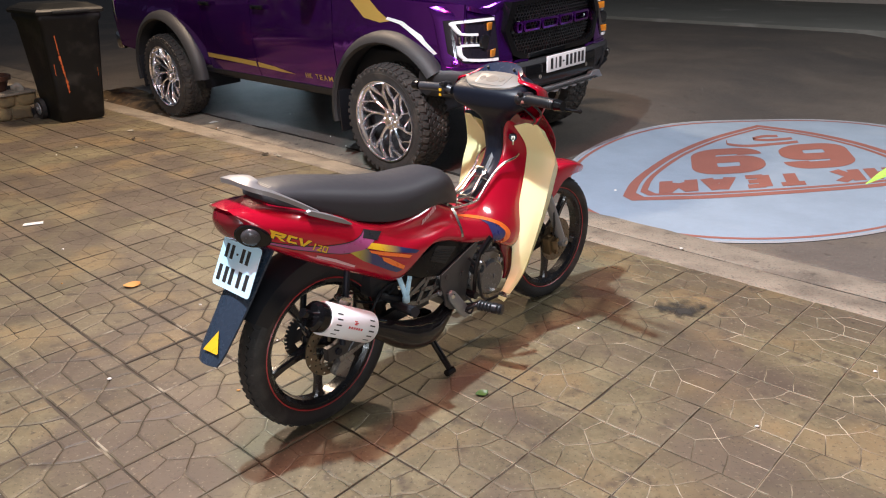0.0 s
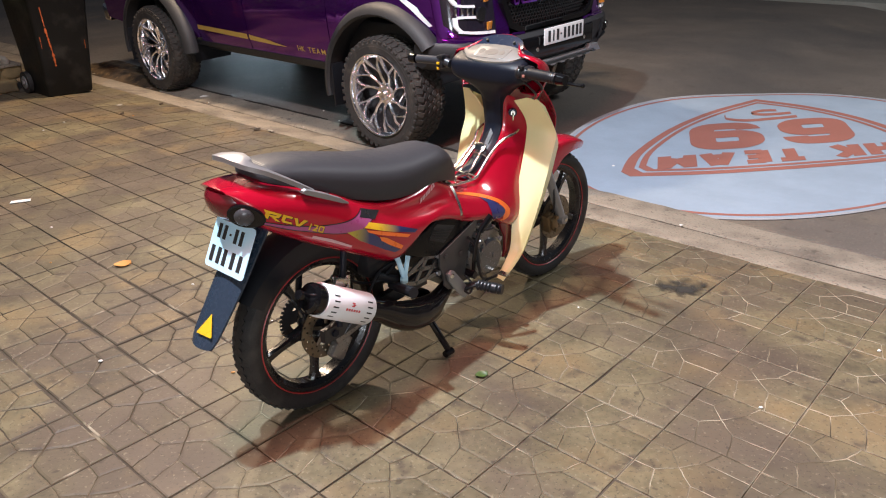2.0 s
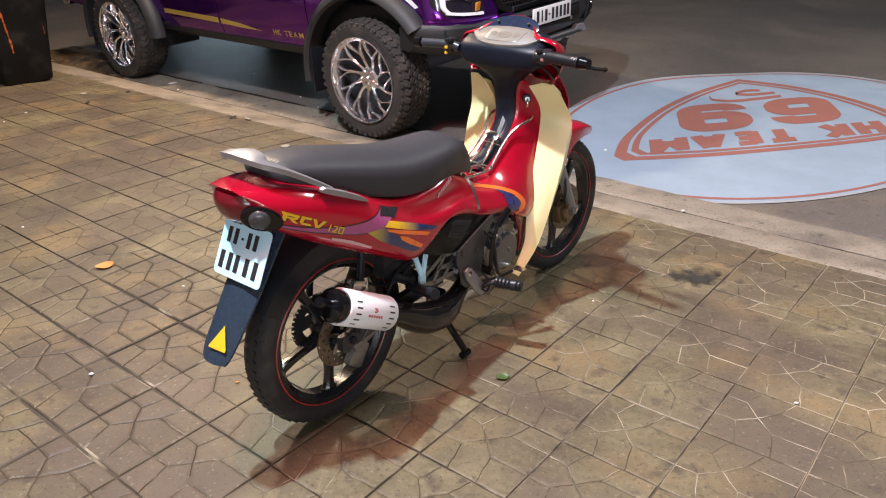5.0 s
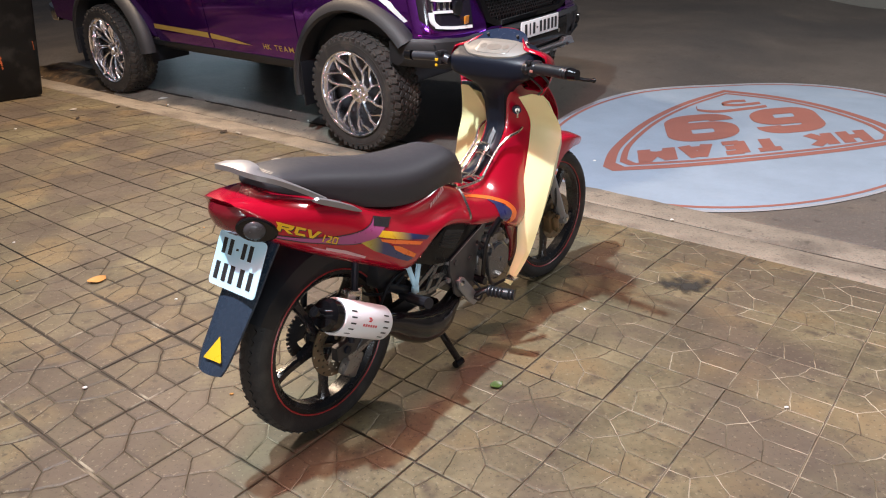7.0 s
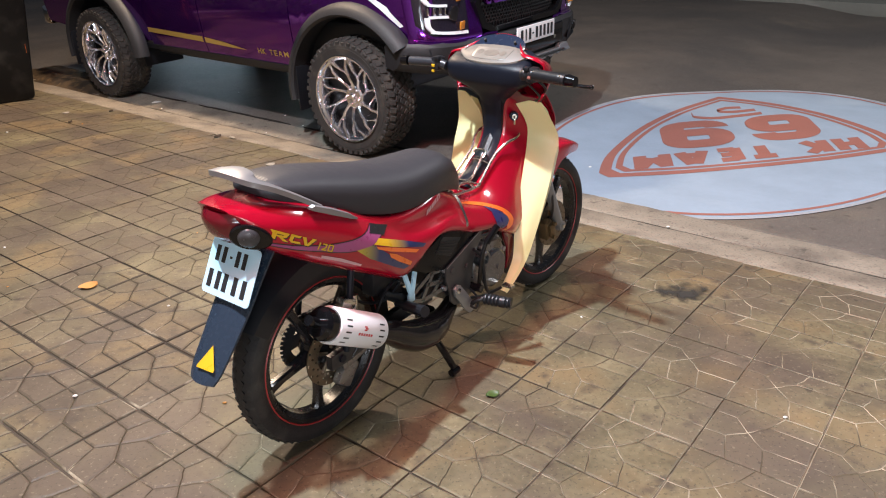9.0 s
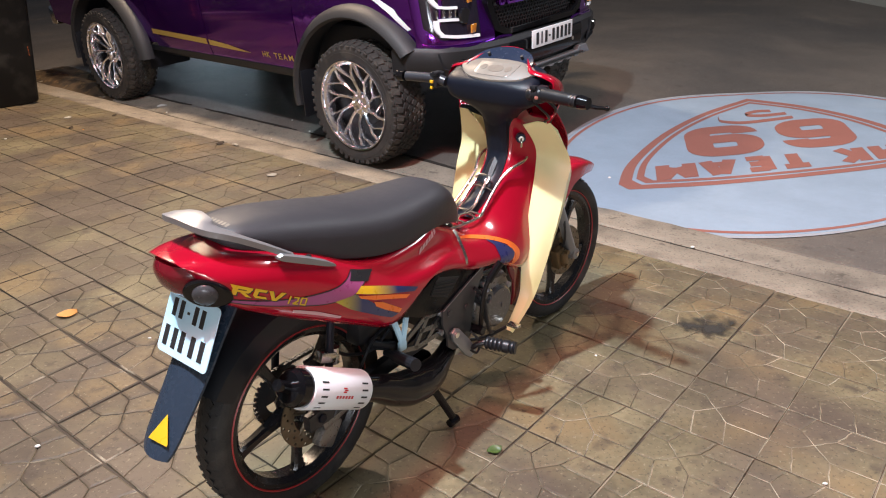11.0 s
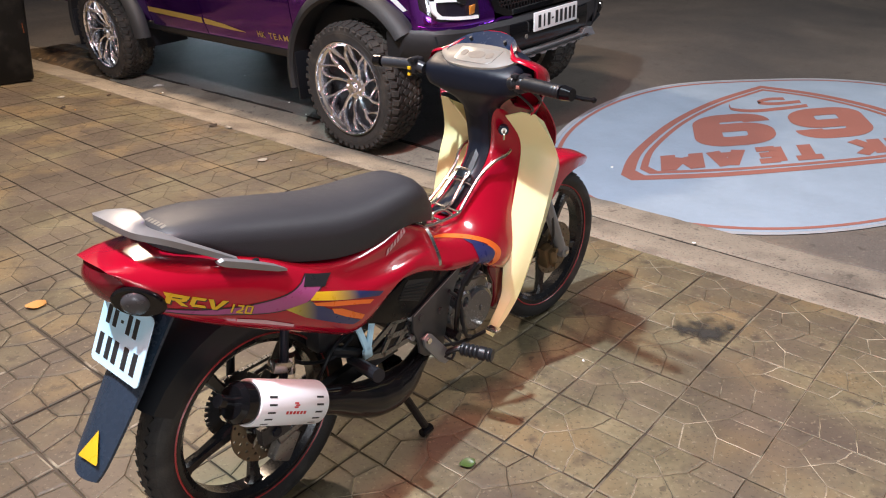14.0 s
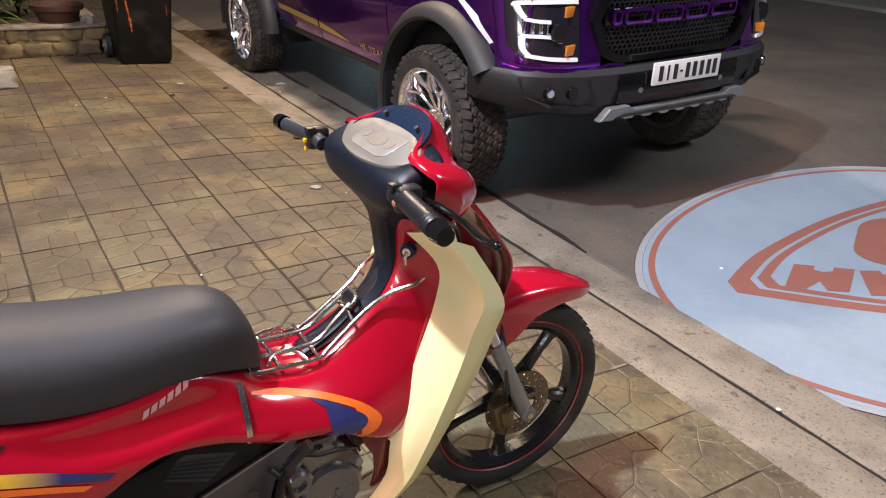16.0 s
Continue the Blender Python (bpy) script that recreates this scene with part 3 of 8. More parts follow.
logo = thing("road_logo", Matrix.Translation(LOGO_AT), "round logo of projected light with shield and digits, painted on asphalt", "road marking")
bm = bmesh.new()
rings = [[bm.verts.new((x, y, 0)) for x, y in circle(r)] for r in (0.08, 0.2, 0.32, 0.44, 0.56, 0.68, 0.8, 0.9, 0.981)]
bm.faces.new(rings[0])
for p, q in zip(rings, rings[1:]):
    for k in range(96):
        bm.faces.new((p[k], q[k], q[(k + 1) % 96], p[(k + 1) % 96]))
part("logo_disc", logo_place(bm, 0.0045), M["logo_white"], logo)
bm = bmesh.new()
band(bm, circle(1.0), circle(0.982))
part("logo_rim", logo_place(bm, 0.0050), M["logo_rim"], logo, "white rim of the logo")
bm = bmesh.new()
band(bm, circle(0.966), circle(0.948))
part("logo_line", logo_place(bm, 0.006), M["logo_orange"], logo, "thin orange ring")
bm = bmesh.new()
band(bm, shield(1.0), shield(0.925))
part("shield_outline", logo_place(bm, 0.006), M["logo_orange"], logo, "thick orange shield outline")
bm = bmesh.new()
band(bm, shield(0.90), shield(0.855))
part("shield_line", logo_place(bm, 0.006), M["logo_orange"], logo, "thin orange shield line")
GLYPH = {
    "H": (1.0, [[(0, 0), (0, 1)], [(1, 0), (1, 1)], [(0, 0.5), (1, 0.5)]]),
    "K": (1.0, [[(0, 0), (0, 1)], [(0.05, 0.45), (1, 1)], [(0.3, 0.6), (1, 0)]]),
    "T": (1.0, [[(0.5, 0), (0.5, 1)], [(-0.1, 0.9), (1.1, 0.9)]]),
    "E": (0.9, [[(0, 0), (0, 1)], [(0, 0.9), (1, 0.9)], [(0, 0.5), (0.9, 0.5)], [(0, 0.1), (1, 0.1)]]),
    "A": (1.0, [[(-0.1, 0), (0.4, 1)], [(1.1, 0), (0.6, 1)], [(0.15, 0.28), (0.85, 0.28)]]),
    "M": (1.25, [[(0, 0), (0, 1)], [(1, 0), (1, 1)], [(0, 0.95), (0.5, 0.25)], [(1, 0.95), (0.5, 0.25)]]),
}


def stroke(bm, pts, width, lift):
    pts = [Vector((x, y, lift + 0.00003 * i)) for i, (x, y) in enumerate(pts)]
    left, right = [], []
    for i, p in enumerate(pts):
        d = (pts[min(i + 1, len(pts) - 1)] - pts[max(i - 1, 0)]).normalized()
        nn = Vector((-d.y, d.x, 0)) * width / 2
        left.append(bm.verts.new(p + nn))
        right.append(bm.verts.new(p - nn))
    for i in range(len(pts) - 1):
        bm.faces.new((left[i], left[i + 1], right[i + 1], right[i]))


def logo_flat(bm, z):
    lifts = [v.co.z for v in bm.verts]
    logo_place(bm, z)
    for v, h in zip(bm.verts, lifts):
        v.co.z += h
    return bm


def letter(char, x, y, w, h, thick):
    bm = bmesh.new()
    for k, seg in enumerate(GLYPH[char][1]):
        stroke(bm, [(x + a * w, y + b * h) for a, b in seg], thick, 0.0004 * k)
    return bm


x = -0.50
for char in "HK TEAM":
    if char == " ":
        x += 0.09
        continue
    wid = 0.088 * GLYPH[char][0]
    part("letter", logo_flat(letter(char, x, 0.155, wid, 0.175, 0.058), 0.006), M["logo_orange"], logo, "orange capital letter")
    x += wid + 0.078
def six_path():
    """Centre line of the figure six, its corners rounded."""
    pts = [(0.23, 0.262)]
    for cx, cy, a0, step in ((0.155, 0.265, 0, 1), (0.075, 0.265, 90, 1), (0.075, 0.075, 180, 1), (0.155, 0.075, 270, 1), (0.155, 0.115, 0, 1)):
        pts += [(cx + 0.075 * math.cos(radians(a0 + 15 * k)), cy + 0.075 * math.sin(radians(a0 + 15 * k))) for k in range(7)]
    return pts + [(0.056, 0.190)]


for x0, turn in ((-0.38, 1), (0.06, -1)):
    bm = bmesh.new()
    stroke(bm, [(x0 + 0.05 + (a if turn > 0 else 0.23 - a), -0.30 + (b if turn > 0 else 0.34 - b)) for a, b in six_path()], 0.122, 0.0)
    part("digit", logo_flat(bm, 0.006), M["logo_orange"], logo, "large orange digit")
bm = bmesh.new()
for pts in ([(-0.17, -0.42), (-0.05, -0.40), (0.10, -0.39), (0.20, -0.45), (0.20, -0.52)], [(-0.15, -0.50), (-0.02, -0.49), (0.06, -0.53), (0.0, -0.58), (-0.08, -0.57)]):
    path = smooth_path([(x, y, 0) for x, y in pts], 5)
    left = [bm.verts.new((p.x, p.y + 0.025, 0)) for p in path]
    low = [bm.verts.new((p.x, p.y - 0.025, 0)) for p in path]
    for i in range(len(path) - 1):
        bm.faces.new((left[i], left[i + 1], low[i + 1], low[i]))
part("emblem", logo_place(bm, 0.006), M["logo_orange"], logo, "small curved orange emblem")

# ---- motorcycle ----
bike = thing("motorcycle", pose(-0.417, 2.213, 0, 0, 0, 47.6), "red underbone motorcycle with cream leg shields parked on pavement", "motorcycle")
REAR, FRONT = Vector((0, 0, 0.293)), Vector((1.31, 0, 0.287))
STEER = Matrix.Translation((1.25, 0, 0)) @ Matrix.Rotation(radians(-3.5), 4, "Z") @ Matrix.Translation((-1.25, 0, 0))


def steered(bm):
    bm.transform(STEER)
    return bm


def wheel(name, c, R, w, turn, move, disc_y):
    bm = bmesh.new()
    rr = 0.226
    spokes = []
    lathe(bm, [(-w * 0.72, rr), (-w * 0.72, rr - 0.012), (-w * 0.45, rr - 0.026), (w * 0.45, rr - 0.026), (w * 0.72, rr - 0.012), (w * 0.72, rr)], c, 64)
    lathe(bm, [(-0.045, 0.0), (-0.045, 0.034), (-0.02, 0.045), (0.02, 0.045), (0.045, 0.034), (0.045, 0.0)], c, 24, closed=False)
    for k in range(5):
        a = radians(turn + 72 * k)
        rings = []
        for rad, half, thick in ((0.03, 0.021, 0.022), (0.09, 0.015, 0.017), (0.15, 0.0125, 0.014), (0.19, 0.017, 0.015), (0.205, 0.028, 0.017)):
            d, t = Vector((math.cos(a), 0, math.sin(a))), Vector((-math.sin(a), 0, math.cos(a)))
            p = c + d * rad
            rings.append([p + t * (half * x) + Vector((0, thick * y, 0)) for x, y in ((-1, -0.5), (-0.6, -1), (0.6, -1), (1, -0.5), (1, 0.5), (0.6, 1), (-0.6, 1), (-1, 0.5))])
        spokes.append(rings)
    rim = part(name, move(bm), M["rim"], bike, "black five-spoke cast wheel")
    for rings in spokes:
        part("spoke", move(loft(bmesh.new(), rings)), M["rim"], rim, "black cast spoke")
    bm = bmesh.new()
    half = [(0.62 * w, rr - 0.006), (0.8 * w, rr + 0.006), (0.99 * w, rr + (R - rr) * 0.36), (w, rr + (R - rr) * 0.58), (0.86 * w, rr + (R - rr) * 0.8), (0.5 * w, R - 0.005), (0.2 * w, R - 0.0005)]
    lathe(bm, [(-y, r) for y, r in half] + [(y, r) for y, r in half[::-1]], c, 96)
    tyre = part("tyre", move(bm), M["rubber"], rim, "black road tyre with worn tread")
    bm = bmesh.new()
    for k in range(60):
        a = 2 * math.pi * k / 60
        for side in (-1, 1):
            for yy, rad, skew in ((0.30, R - 0.0015, 0.5), (0.70, R - 0.0125, -0.5)):
                m = Matrix.Rotation(-a, 3, "Y") @ Matrix.Rotation(skew * side, 3, "X") @ Matrix.Rotation(side * 0.55 * (yy > 0.5), 3, "Z")
                p = c + Vector((math.cos(a + 0.05 * (yy > 0.5)) * rad, side * yy * w, math.sin(a + 0.05 * (yy > 0.5)) * rad))
                box(bm, p, (0.003, 0.3 * w, 0.0150), 0, m)
    part("tread", move(bm), M["rubber"], rim)
    bm = bmesh.new()
    for side in (-1, 1):
        lathe(bm, [(side * 0.80 * w, rr + 0.001), (side * 0.80 * w + side * 0.0025, rr + 0.003), (side * 0.80 * w, rr + 0.006)], c, 72)
    part("pinstripe", move(bm), M["redline"], rim, "red pinstripe round the rim")
    bm = bmesh.new()
    n = 30
    cells = (0.056, 0.070, 0.084, 0.098)
    square = [(-1, -1), (0, -1), (1, -1), (1, 0), (1, 1), (0, 1), (-1, 1), (-1, 0)]
    for k in range(n):
        for i in range(3):
            step = math.pi / n
            mid, r = 2 * step * k, (cells[i] + cells[i + 1]) / 2
            half = (cells[i + 1] - cells[i]) / 2
            hole = 0.0044 if (k + i) % 2 else 0.0004
            rings = []
            for y, inner in ((disc_y, False), (disc_y - 0.004, False), (disc_y - 0.004, True), (disc_y, True)):
                ring = []
                for p, q in square:
                    if inner:
                        m = math.hypot(p, q)
                        x, z = r + hole * p / m, hole * q / m
                        ring.append(bm.verts.new((c.x + x * math.cos(mid) - z * math.sin(mid), c.y + y, c.z + x * math.sin(mid) + z * math.cos(mid))))
                    else:
                        a, rr = mid + q * step, r + p * half
                        ring.append(bm.verts.new((c.x + rr * math.cos(a), c.y + y, c.z + rr * math.sin(a))))
                rings.append(ring)
            for a, b in ((rings[1], rings[2]), (rings[2], rings[3]), (rings[3], rings[0])):
                for j in range(8):
                    bm.faces.new((a[j], a[(j + 1) % 8], b[(j + 1) % 8], b[j]))
    bmesh.ops.remove_doubles(bm, verts=bm.verts, dist=0.00005)
    for k in range(5):
        a = radians(turn + 36 + 72 * k)
        d = Vector((math.cos(a), 0, math.sin(a)))
        cone(bm, c + d * 0.02 + Vector((0, disc_y - 0.002, 0)), c + d * 0.062 + Vector((0, disc_y - 0.002, 0)), 0.006, seg=6)
    part("brake_disc", move(bm), M["disc"], rim, "drilled steel brake disc")
    return rim


rear_wheel = wheel("wheel", REAR, 0.293, 0.047, 265, lambda b: b, -0.058)
front_wheel = wheel("wheel", FRONT, 0.285, 0.041, 52, steered, -0.052)

# chain and sprocket on the far side
bm = bmesh.new()
for k in range(36):
    a = 2 * math.pi * k / 36
    p = REAR + Vector((0.082 * math.cos(a), 0.062, 0.082 * math.sin(a)))
    box(bm, p, (0.012, 0.006, 0.009), 0, Matrix.Rotation(-a, 3, "Y"))
lathe(bm, [(0.06, 0.05), (0.06, 0.078), (0.066, 0.078), (0.066, 0.05)], REAR, 40)
part("sprocket", bm, M["dark_alloy"], bike, "dark rear sprocket")
bm = bmesh.new()
for z0, z1 in ((0.375, 0.375), (0.211, 0.30)):
    for k in range(34):
        t = k / 33
        box(bm, (t * 0.5, 0.063, z0 + (z1 - z0) * t), (0.013, 0.012, 0.009), 0)
tagged(part("chain", bm, M["dark_alloy"], bike, "oily drive chain"), kind="stuff")

# swingarm, shock absorbers, inner mudguard
bm = bmesh.new()
for y in (-0.092, 0.092):
    loft(bm, [[(x, y + sy * 0.012, z + sz * h) for sy, sz in ((-1, -1), (1, -1), (1, 1), (-1, 1))] for x, z, h in ((-0.04, 0.29, 0.022), (0.03, 0.294, 0.024), (0.2, 0.315, 0.022), (0.43, 0.33, 0.026))])
box(bm, (0.36, 0, 0.325), (0.05, 0.2, 0.045), 0.008)
part("swingarm", bm, M["dark_alloy"], bike, "dark grey swingarm")
bm = bmesh.new()
for y in (-0.105, 0.105):
    cone(bm, (0.0, y, 0.293), (0.0, y * 1.06, 0.293), 0.013, seg=6)
    cone(bm, (0.02, y, 0.31), (0.065, y, 0.60), 0.011, seg=12)
part("shock_absorber", bm, M["blackblue"], bike, "dark rear shock absorbers")
bm = bmesh.new()
rows = []
for k in range(15):
    a = radians(10 + 135 * k / 14)
    r = 0.345
    rows.append([(REAR.x + (r + dz) * math.cos(a), y, REAR.z + (r + dz) * math.sin(a)) for y, dz in ((-0.075, -0.06), (-0.068, -0.015), (-0.04, 0.0), (0.0, 0.006), (0.04, 0.0), (0.068, -0.015), (0.075, -0.06))])
sheet(bm, rows, 0.004, lambda p: (Vector((REAR.x, p.y, REAR.z)) - p).normalized())
part("inner_mudguard", bm, M["black"], bike, "black plastic inner mudguard")

# painted body from tail to steering head
HALF = [
    [(-0.302, 0.0, 0.836), (-0.298, -0.045, 0.834), (-0.294, -0.062, 0.827), (-0.284, -0.064, 0.818), (-0.274, -0.055, 0.80), (-0.27, 0.0, 0.79)],
    [(-0.245, 0.0, 0.836), (-0.24, -0.074, 0.830), (-0.24, -0.106, 0.802), (-0.242, -0.112, 0.775), (-0.246, -0.10, 0.742), (-0.246, 0.0, 0.735)],
    [(-0.14, 0.0, 0.832), (-0.14, -0.096, 0.816), (-0.14, -0.138, 0.780), (-0.142, -0.146, 0.728), (-0.146, -0.122, 0.672), (-0.146, 0.0, 0.668)],
    [(0.0, 0.0, 0.785), (0.0, -0.112, 0.768), (0.0, -0.152, 0.734), (0.004, -0.166, 0.662), (0.01, -0.132, 0.585), (0.01, 0.0, 0.585)],
    [(0.12, 0.0, 0.72), (0.12, -0.116, 0.706), (0.118, -0.150, 0.676), (0.112, -0.174, 0.616), (0.12, -0.142, 0.528), (0.12, 0.0, 0.528)],
    [(0.24, 0.0, 0.68), (0.24, -0.116, 0.668), (0.236, -0.138, 0.636), (0.222, -0.169, 0.572), (0.225, -0.146, 0.478), (0.225, 0.0, 0.478)],
    [(0.37, 0.0, 0.67), (0.37, -0.11, 0.662), (0.365, -0.122, 0.618), (0.335, -0.160, 0.572), (0.288, -0.150, 0.500), (0.288, 0.0, 0.50)],
    [(0.47, 0.0, 0.675), (0.47, -0.098, 0.672), (0.47, -0.112, 0.612), (0.455, -0.146, 0.582), (0.375, -0.146, 0.552), (0.375, 0.0, 0.55)],
    [(0.56, 0.0, 0.64), (0.56, -0.078, 0.640), (0.565, -0.112, 0.602), (0.57, -0.132, 0.565), (0.50, -0.140, 0.537), (0.50, 0.0, 0.535)],
    [(0.63, 0.0, 0.602), (0.63, -0.068, 0.602), (0.65, -0.108, 0.578), (0.66, -0.136, 0.540), (0.62, -0.142, 0.493), (0.62, 0.0, 0.49)],
    [(0.73, 0.0, 0.590), (0.73, -0.062, 0.590), (0.76, -0.100, 0.568), (0.765, -0.138, 0.520), (0.745, -0.145, 0.468), (0.745, 0.0, 0.465)],
    [(0.812, 0.0, 0.628), (0.812, -0.050, 0.626), (0.845, -0.090, 0.60), (0.87, -0.132, 0.520), (0.87, -0.142, 0.405), (0.88, 0.0, 0.40)],
    [(0.893, 0.0, 0.690), (0.893, -0.045, 0.688), (0.940, -0.080, 0.665), (0.965, -0.118, 0.570), (0.93, -0.138, 0.44), (0.95, 0.0, 0.44)],
    [(0.934, 0.0, 0.770), (0.934, -0.043, 0.768), (0.975, -0.073, 0.758), (1.006, -0.104, 0.670), (0.985, -0.128, 0.52), (1.0, 0.0, 0.52)],
    [(0.928, 0.0, 0.885), (0.928, -0.043, 0.883), (0.968, -0.074, 0.868), (1.012, -0.093, 0.790), (1.03, -0.10, 0.66), (1.04, 0.0, 0.66)],
]
fine = smooth_rows(HALF, 5)
bm = bmesh.new()
loft(bm, [list(r) + [Vector((p.x, -p.y, p.z)) for p in r[-2:0:-1]] for r in fine])
body = part("body_fairing", bm, M["red"], bike, "glossy red painted bodywork", 50)
bmb = bmesh.new()
bmb.from_mesh(body.data)
BODY = BVHTree.FromBMesh(bmb)


def decal(name, outline, mat, label="", lift=0.0016, cuts=5, solid=None, parent=None):
    """A thin sticker with that side outline, laid on the right side of the body."""
    bm = bmesh.new()
    bm.faces.new([bm.verts.new((x, -1.0, z)) for x, z in outline])
    bmesh.ops.triangulate(bm, faces=bm.faces)
    for _ in range(cuts):
        long = [e for e in bm.edges if e.calc_length() > 0.016]
        if not long:
            break
        bmesh.ops.subdivide_edges(bm, edges=long, cuts=1)
        bmesh.ops.triangulate(bm, faces=[f for f in bm.faces if len(f.verts) > 3])
    for v in bm.verts:
        hit, nrm, _, _ = (solid or BODY).ray_cast(Vector((v.co.x, -1.0, v.co.z)), Vector((0, 1, 0)))
        if hit is not None:
            v.co = hit + Vector((0, -lift, 0))
        else:
            v.co.y = -0.14
    return part(name, bm, mat, parent or body, label)


def curve2(pts, n=6):
    return [(p.x, p.z) for p in smooth_path([(x, 0, z) for x, z in pts], n)]


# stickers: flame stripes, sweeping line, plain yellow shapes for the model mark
up = curve2([(-0.238, 0.746), (-0.162, 0.717), (-0.09, 0.696), (-0.033, 0.685), (0.026, 0.679), (0.071, 0.683), (0.101, 0.693)])
low = curve2([(0.179, 0.665), (0.134, 0.657), (0.073, 0.642), (0.011, 0.648), (-0.036, 0.660), (-0.10, 0.684), (-0.166, 0.709), (-0.238, 0.742)])
decal("stripe_edge", [(x, z + 0.003) for x, z in up] + [(x, z - 0.003) for x, z in low], M["black_decal"], "thin dark edge of the stripe", 0.0012)
decal("sweep_stripe", up + low, M["mauve"], "mauve sweeping stripe", 0.0018)
decal("stripe_patch", [(0.101, 0.694), (0.180, 0.665), (0.144, 0.650), (0.080, 0.677)], M["black_decal"], "black patch of the stripe", 0.0026)
decal("flame_blend", [(0.086, 0.643), (0.112, 0.652), (0.172, 0.627), (0.220, 0.607), (0.328, 0.561), (0.310, 0.556), (0.215, 0.588), (0.168, 0.607)], M["blend_upper"], "yellow flame stripe fading to blue", 0.0022)
decal("flame_orange", [(0.093, 0.634), (0.150, 0.612), (0.289, 0.556), (0.273, 0.551), (0.149, 0.600), (0.100, 0.624)], M["orange"], "orange flame stripe", 0.0030)
decal("flame_orange", [(0.145, 0.596), (0.178, 0.581), (0.251, 0.530), (0.242, 0.521), (0.189, 0.553), (0.152, 0.580)], M["orange"], "orange flame stripe", 0.0030)
decal("flame_blend", [(0.022, 0.646), (0.086, 0.642), (0.102, 0.621), (0.114, 0.613), (0.149, 0.589), (0.185, 0.556), (0.238, 0.520), (0.213, 0.519), (0.173, 0.541), (0.070, 0.605), (0.050, 0.624)], M["blend_lower"], "green flame stripe fading to blue", 0.0024)
# pale streak is a highlight painted on as a decal
decal("edge_line", [(-0.09, 0.668), (-0.025, 0.637), (0.045, 0.595), (0.044, 0.588), (-0.026, 0.627), (-0.09, 0.660)], M["pink"], "pale highlight painted along the lower edge", 0.0022)
SL = -0.50
x = -0.228
for k, w in enumerate((0.044, 0.036, 0.044)):
    z = 0.774 + (x + 0.236) * SL
    strokes = ([(0.002, -0.012), (0.011, -0.013), (0.020, 0.010), (0.010, 0.011)], [(0.004, 0.012), (w + 0.004, 0.010), (w + 0.001, 0.003), (0.006, 0.004)], [(0.016, 0.000), (0.026, -0.001), (w - 0.002, -0.014), (w - 0.014, -0.014)], [(w - 0.007, 0.008), (w + 0.003, 0.009), (w - 0.004, -0.003), (w - 0.013, -0.002)], [(0.016, 0.001), (w - 0.005, 0.001), (w - 0.007, -0.0045), (0.015, -0.004)])
    if k == 1:
        strokes = ([(0.002, -0.008), (0.009, -0.012), (0.018, 0.008), (0.010, 0.011)], [(0.012, 0.011), (w, 0.010), (w - 0.004, 0.004), (0.012, 0.004)], [(0.004, -0.007), (w - 0.006, -0.007), (w - 0.004, -0.013), (0.006, -0.013)])
    if k == 2:
        strokes = ([(0.004, 0.010), (0.014, 0.010), (0.016, -0.014), (0.008, -0.014)], [(0.010, -0.014), (0.018, -0.014), (w, 0.010), (w - 0.012, 0.010)])
    for q in strokes:
        pts = [(x + a, z + b + SL * a) for a, b in q]
        decal("mark_shadow", [(a + 0.0025, b - 0.0035) for a, b in pts], M["black_decal"], "black shadow of the mark", 0.002, 3)
        decal("model_mark", pts, M["yellow"], "slanted yellow stroke", 0.003, 3)
    x += w - 0.001
FIGURES = {
    "1": [[(0.35, 0.0), (0.65, 1.0)]],
    "2": [[(0.1, 0.88), (1.0, 0.88)], [(0.85, 0.95), (0.75, 0.5)], [(0.9, 0.55), (0.1, 0.12)], [(0.0, 0.1), (0.95, 0.1)]],
    "0": [[(0.1, 0.9), (0.95, 0.9)], [(0.15, 0.95), (0.05, 0.05)], [(0.95, 0.95), (0.85, 0.05)], [(0.05, 0.1), (0.9, 0.1)]],
}
for figure, wide in (("1", 0.010), ("2", 0.0155), ("0", 0.0155)):
    z = 0.767 + (x + 0.236) * SL
    for (a0, b0), (a1, b1) in FIGURES[figure]:
        p = Vector((a0 * wide + 0.005 * b0, (b0 - 0.5) * 0.022))
        q = Vector((a1 * wide + 0.005 * b1, (b1 - 0.5) * 0.022))
        n = Vector((p.y - q.y, q.x - p.x)).normalized() * 0.0019
        pts = [(x + c.x, z + c.y + SL * c.x) for c in (p + n, p - n, q - n, q + n)]
        decal("mark_shadow", [(a + 0.0016, b - 0.002) for a, b in pts], M["black_decal"], "black shadow of the mark", 0.002, 2)
        decal("model_mark", pts, M["yellow"], "slanted yellow stroke", 0.003, 2)
    x += wide + 0.0035
decal("crescent_orange", curve2([(0.586, 0.605), (0.66, 0.584), (0.74, 0.556), (0.81, 0.520), (0.850, 0.478), (0.835, 0.452), (0.79, 0.444)]) + curve2([(0.79, 0.454), (0.812, 0.466), (0.820, 0.486), (0.796, 0.512), (0.73, 0.548), (0.65, 0.578), (0.586, 0.600)]), M["orange"], "orange crescent stripe", 0.002)
decal("crescent_blue", curve2([(0.70, 0.560), (0.76, 0.532), (0.813, 0.492), (0.808, 0.470), (0.76, 0.462), (0.69, 0.478)]) + curve2([(0.74, 0.486), (0.768, 0.494), (0.765, 0.508), (0.725, 0.538)]), M["navy"], "navy crescent stripe", 0.0024)
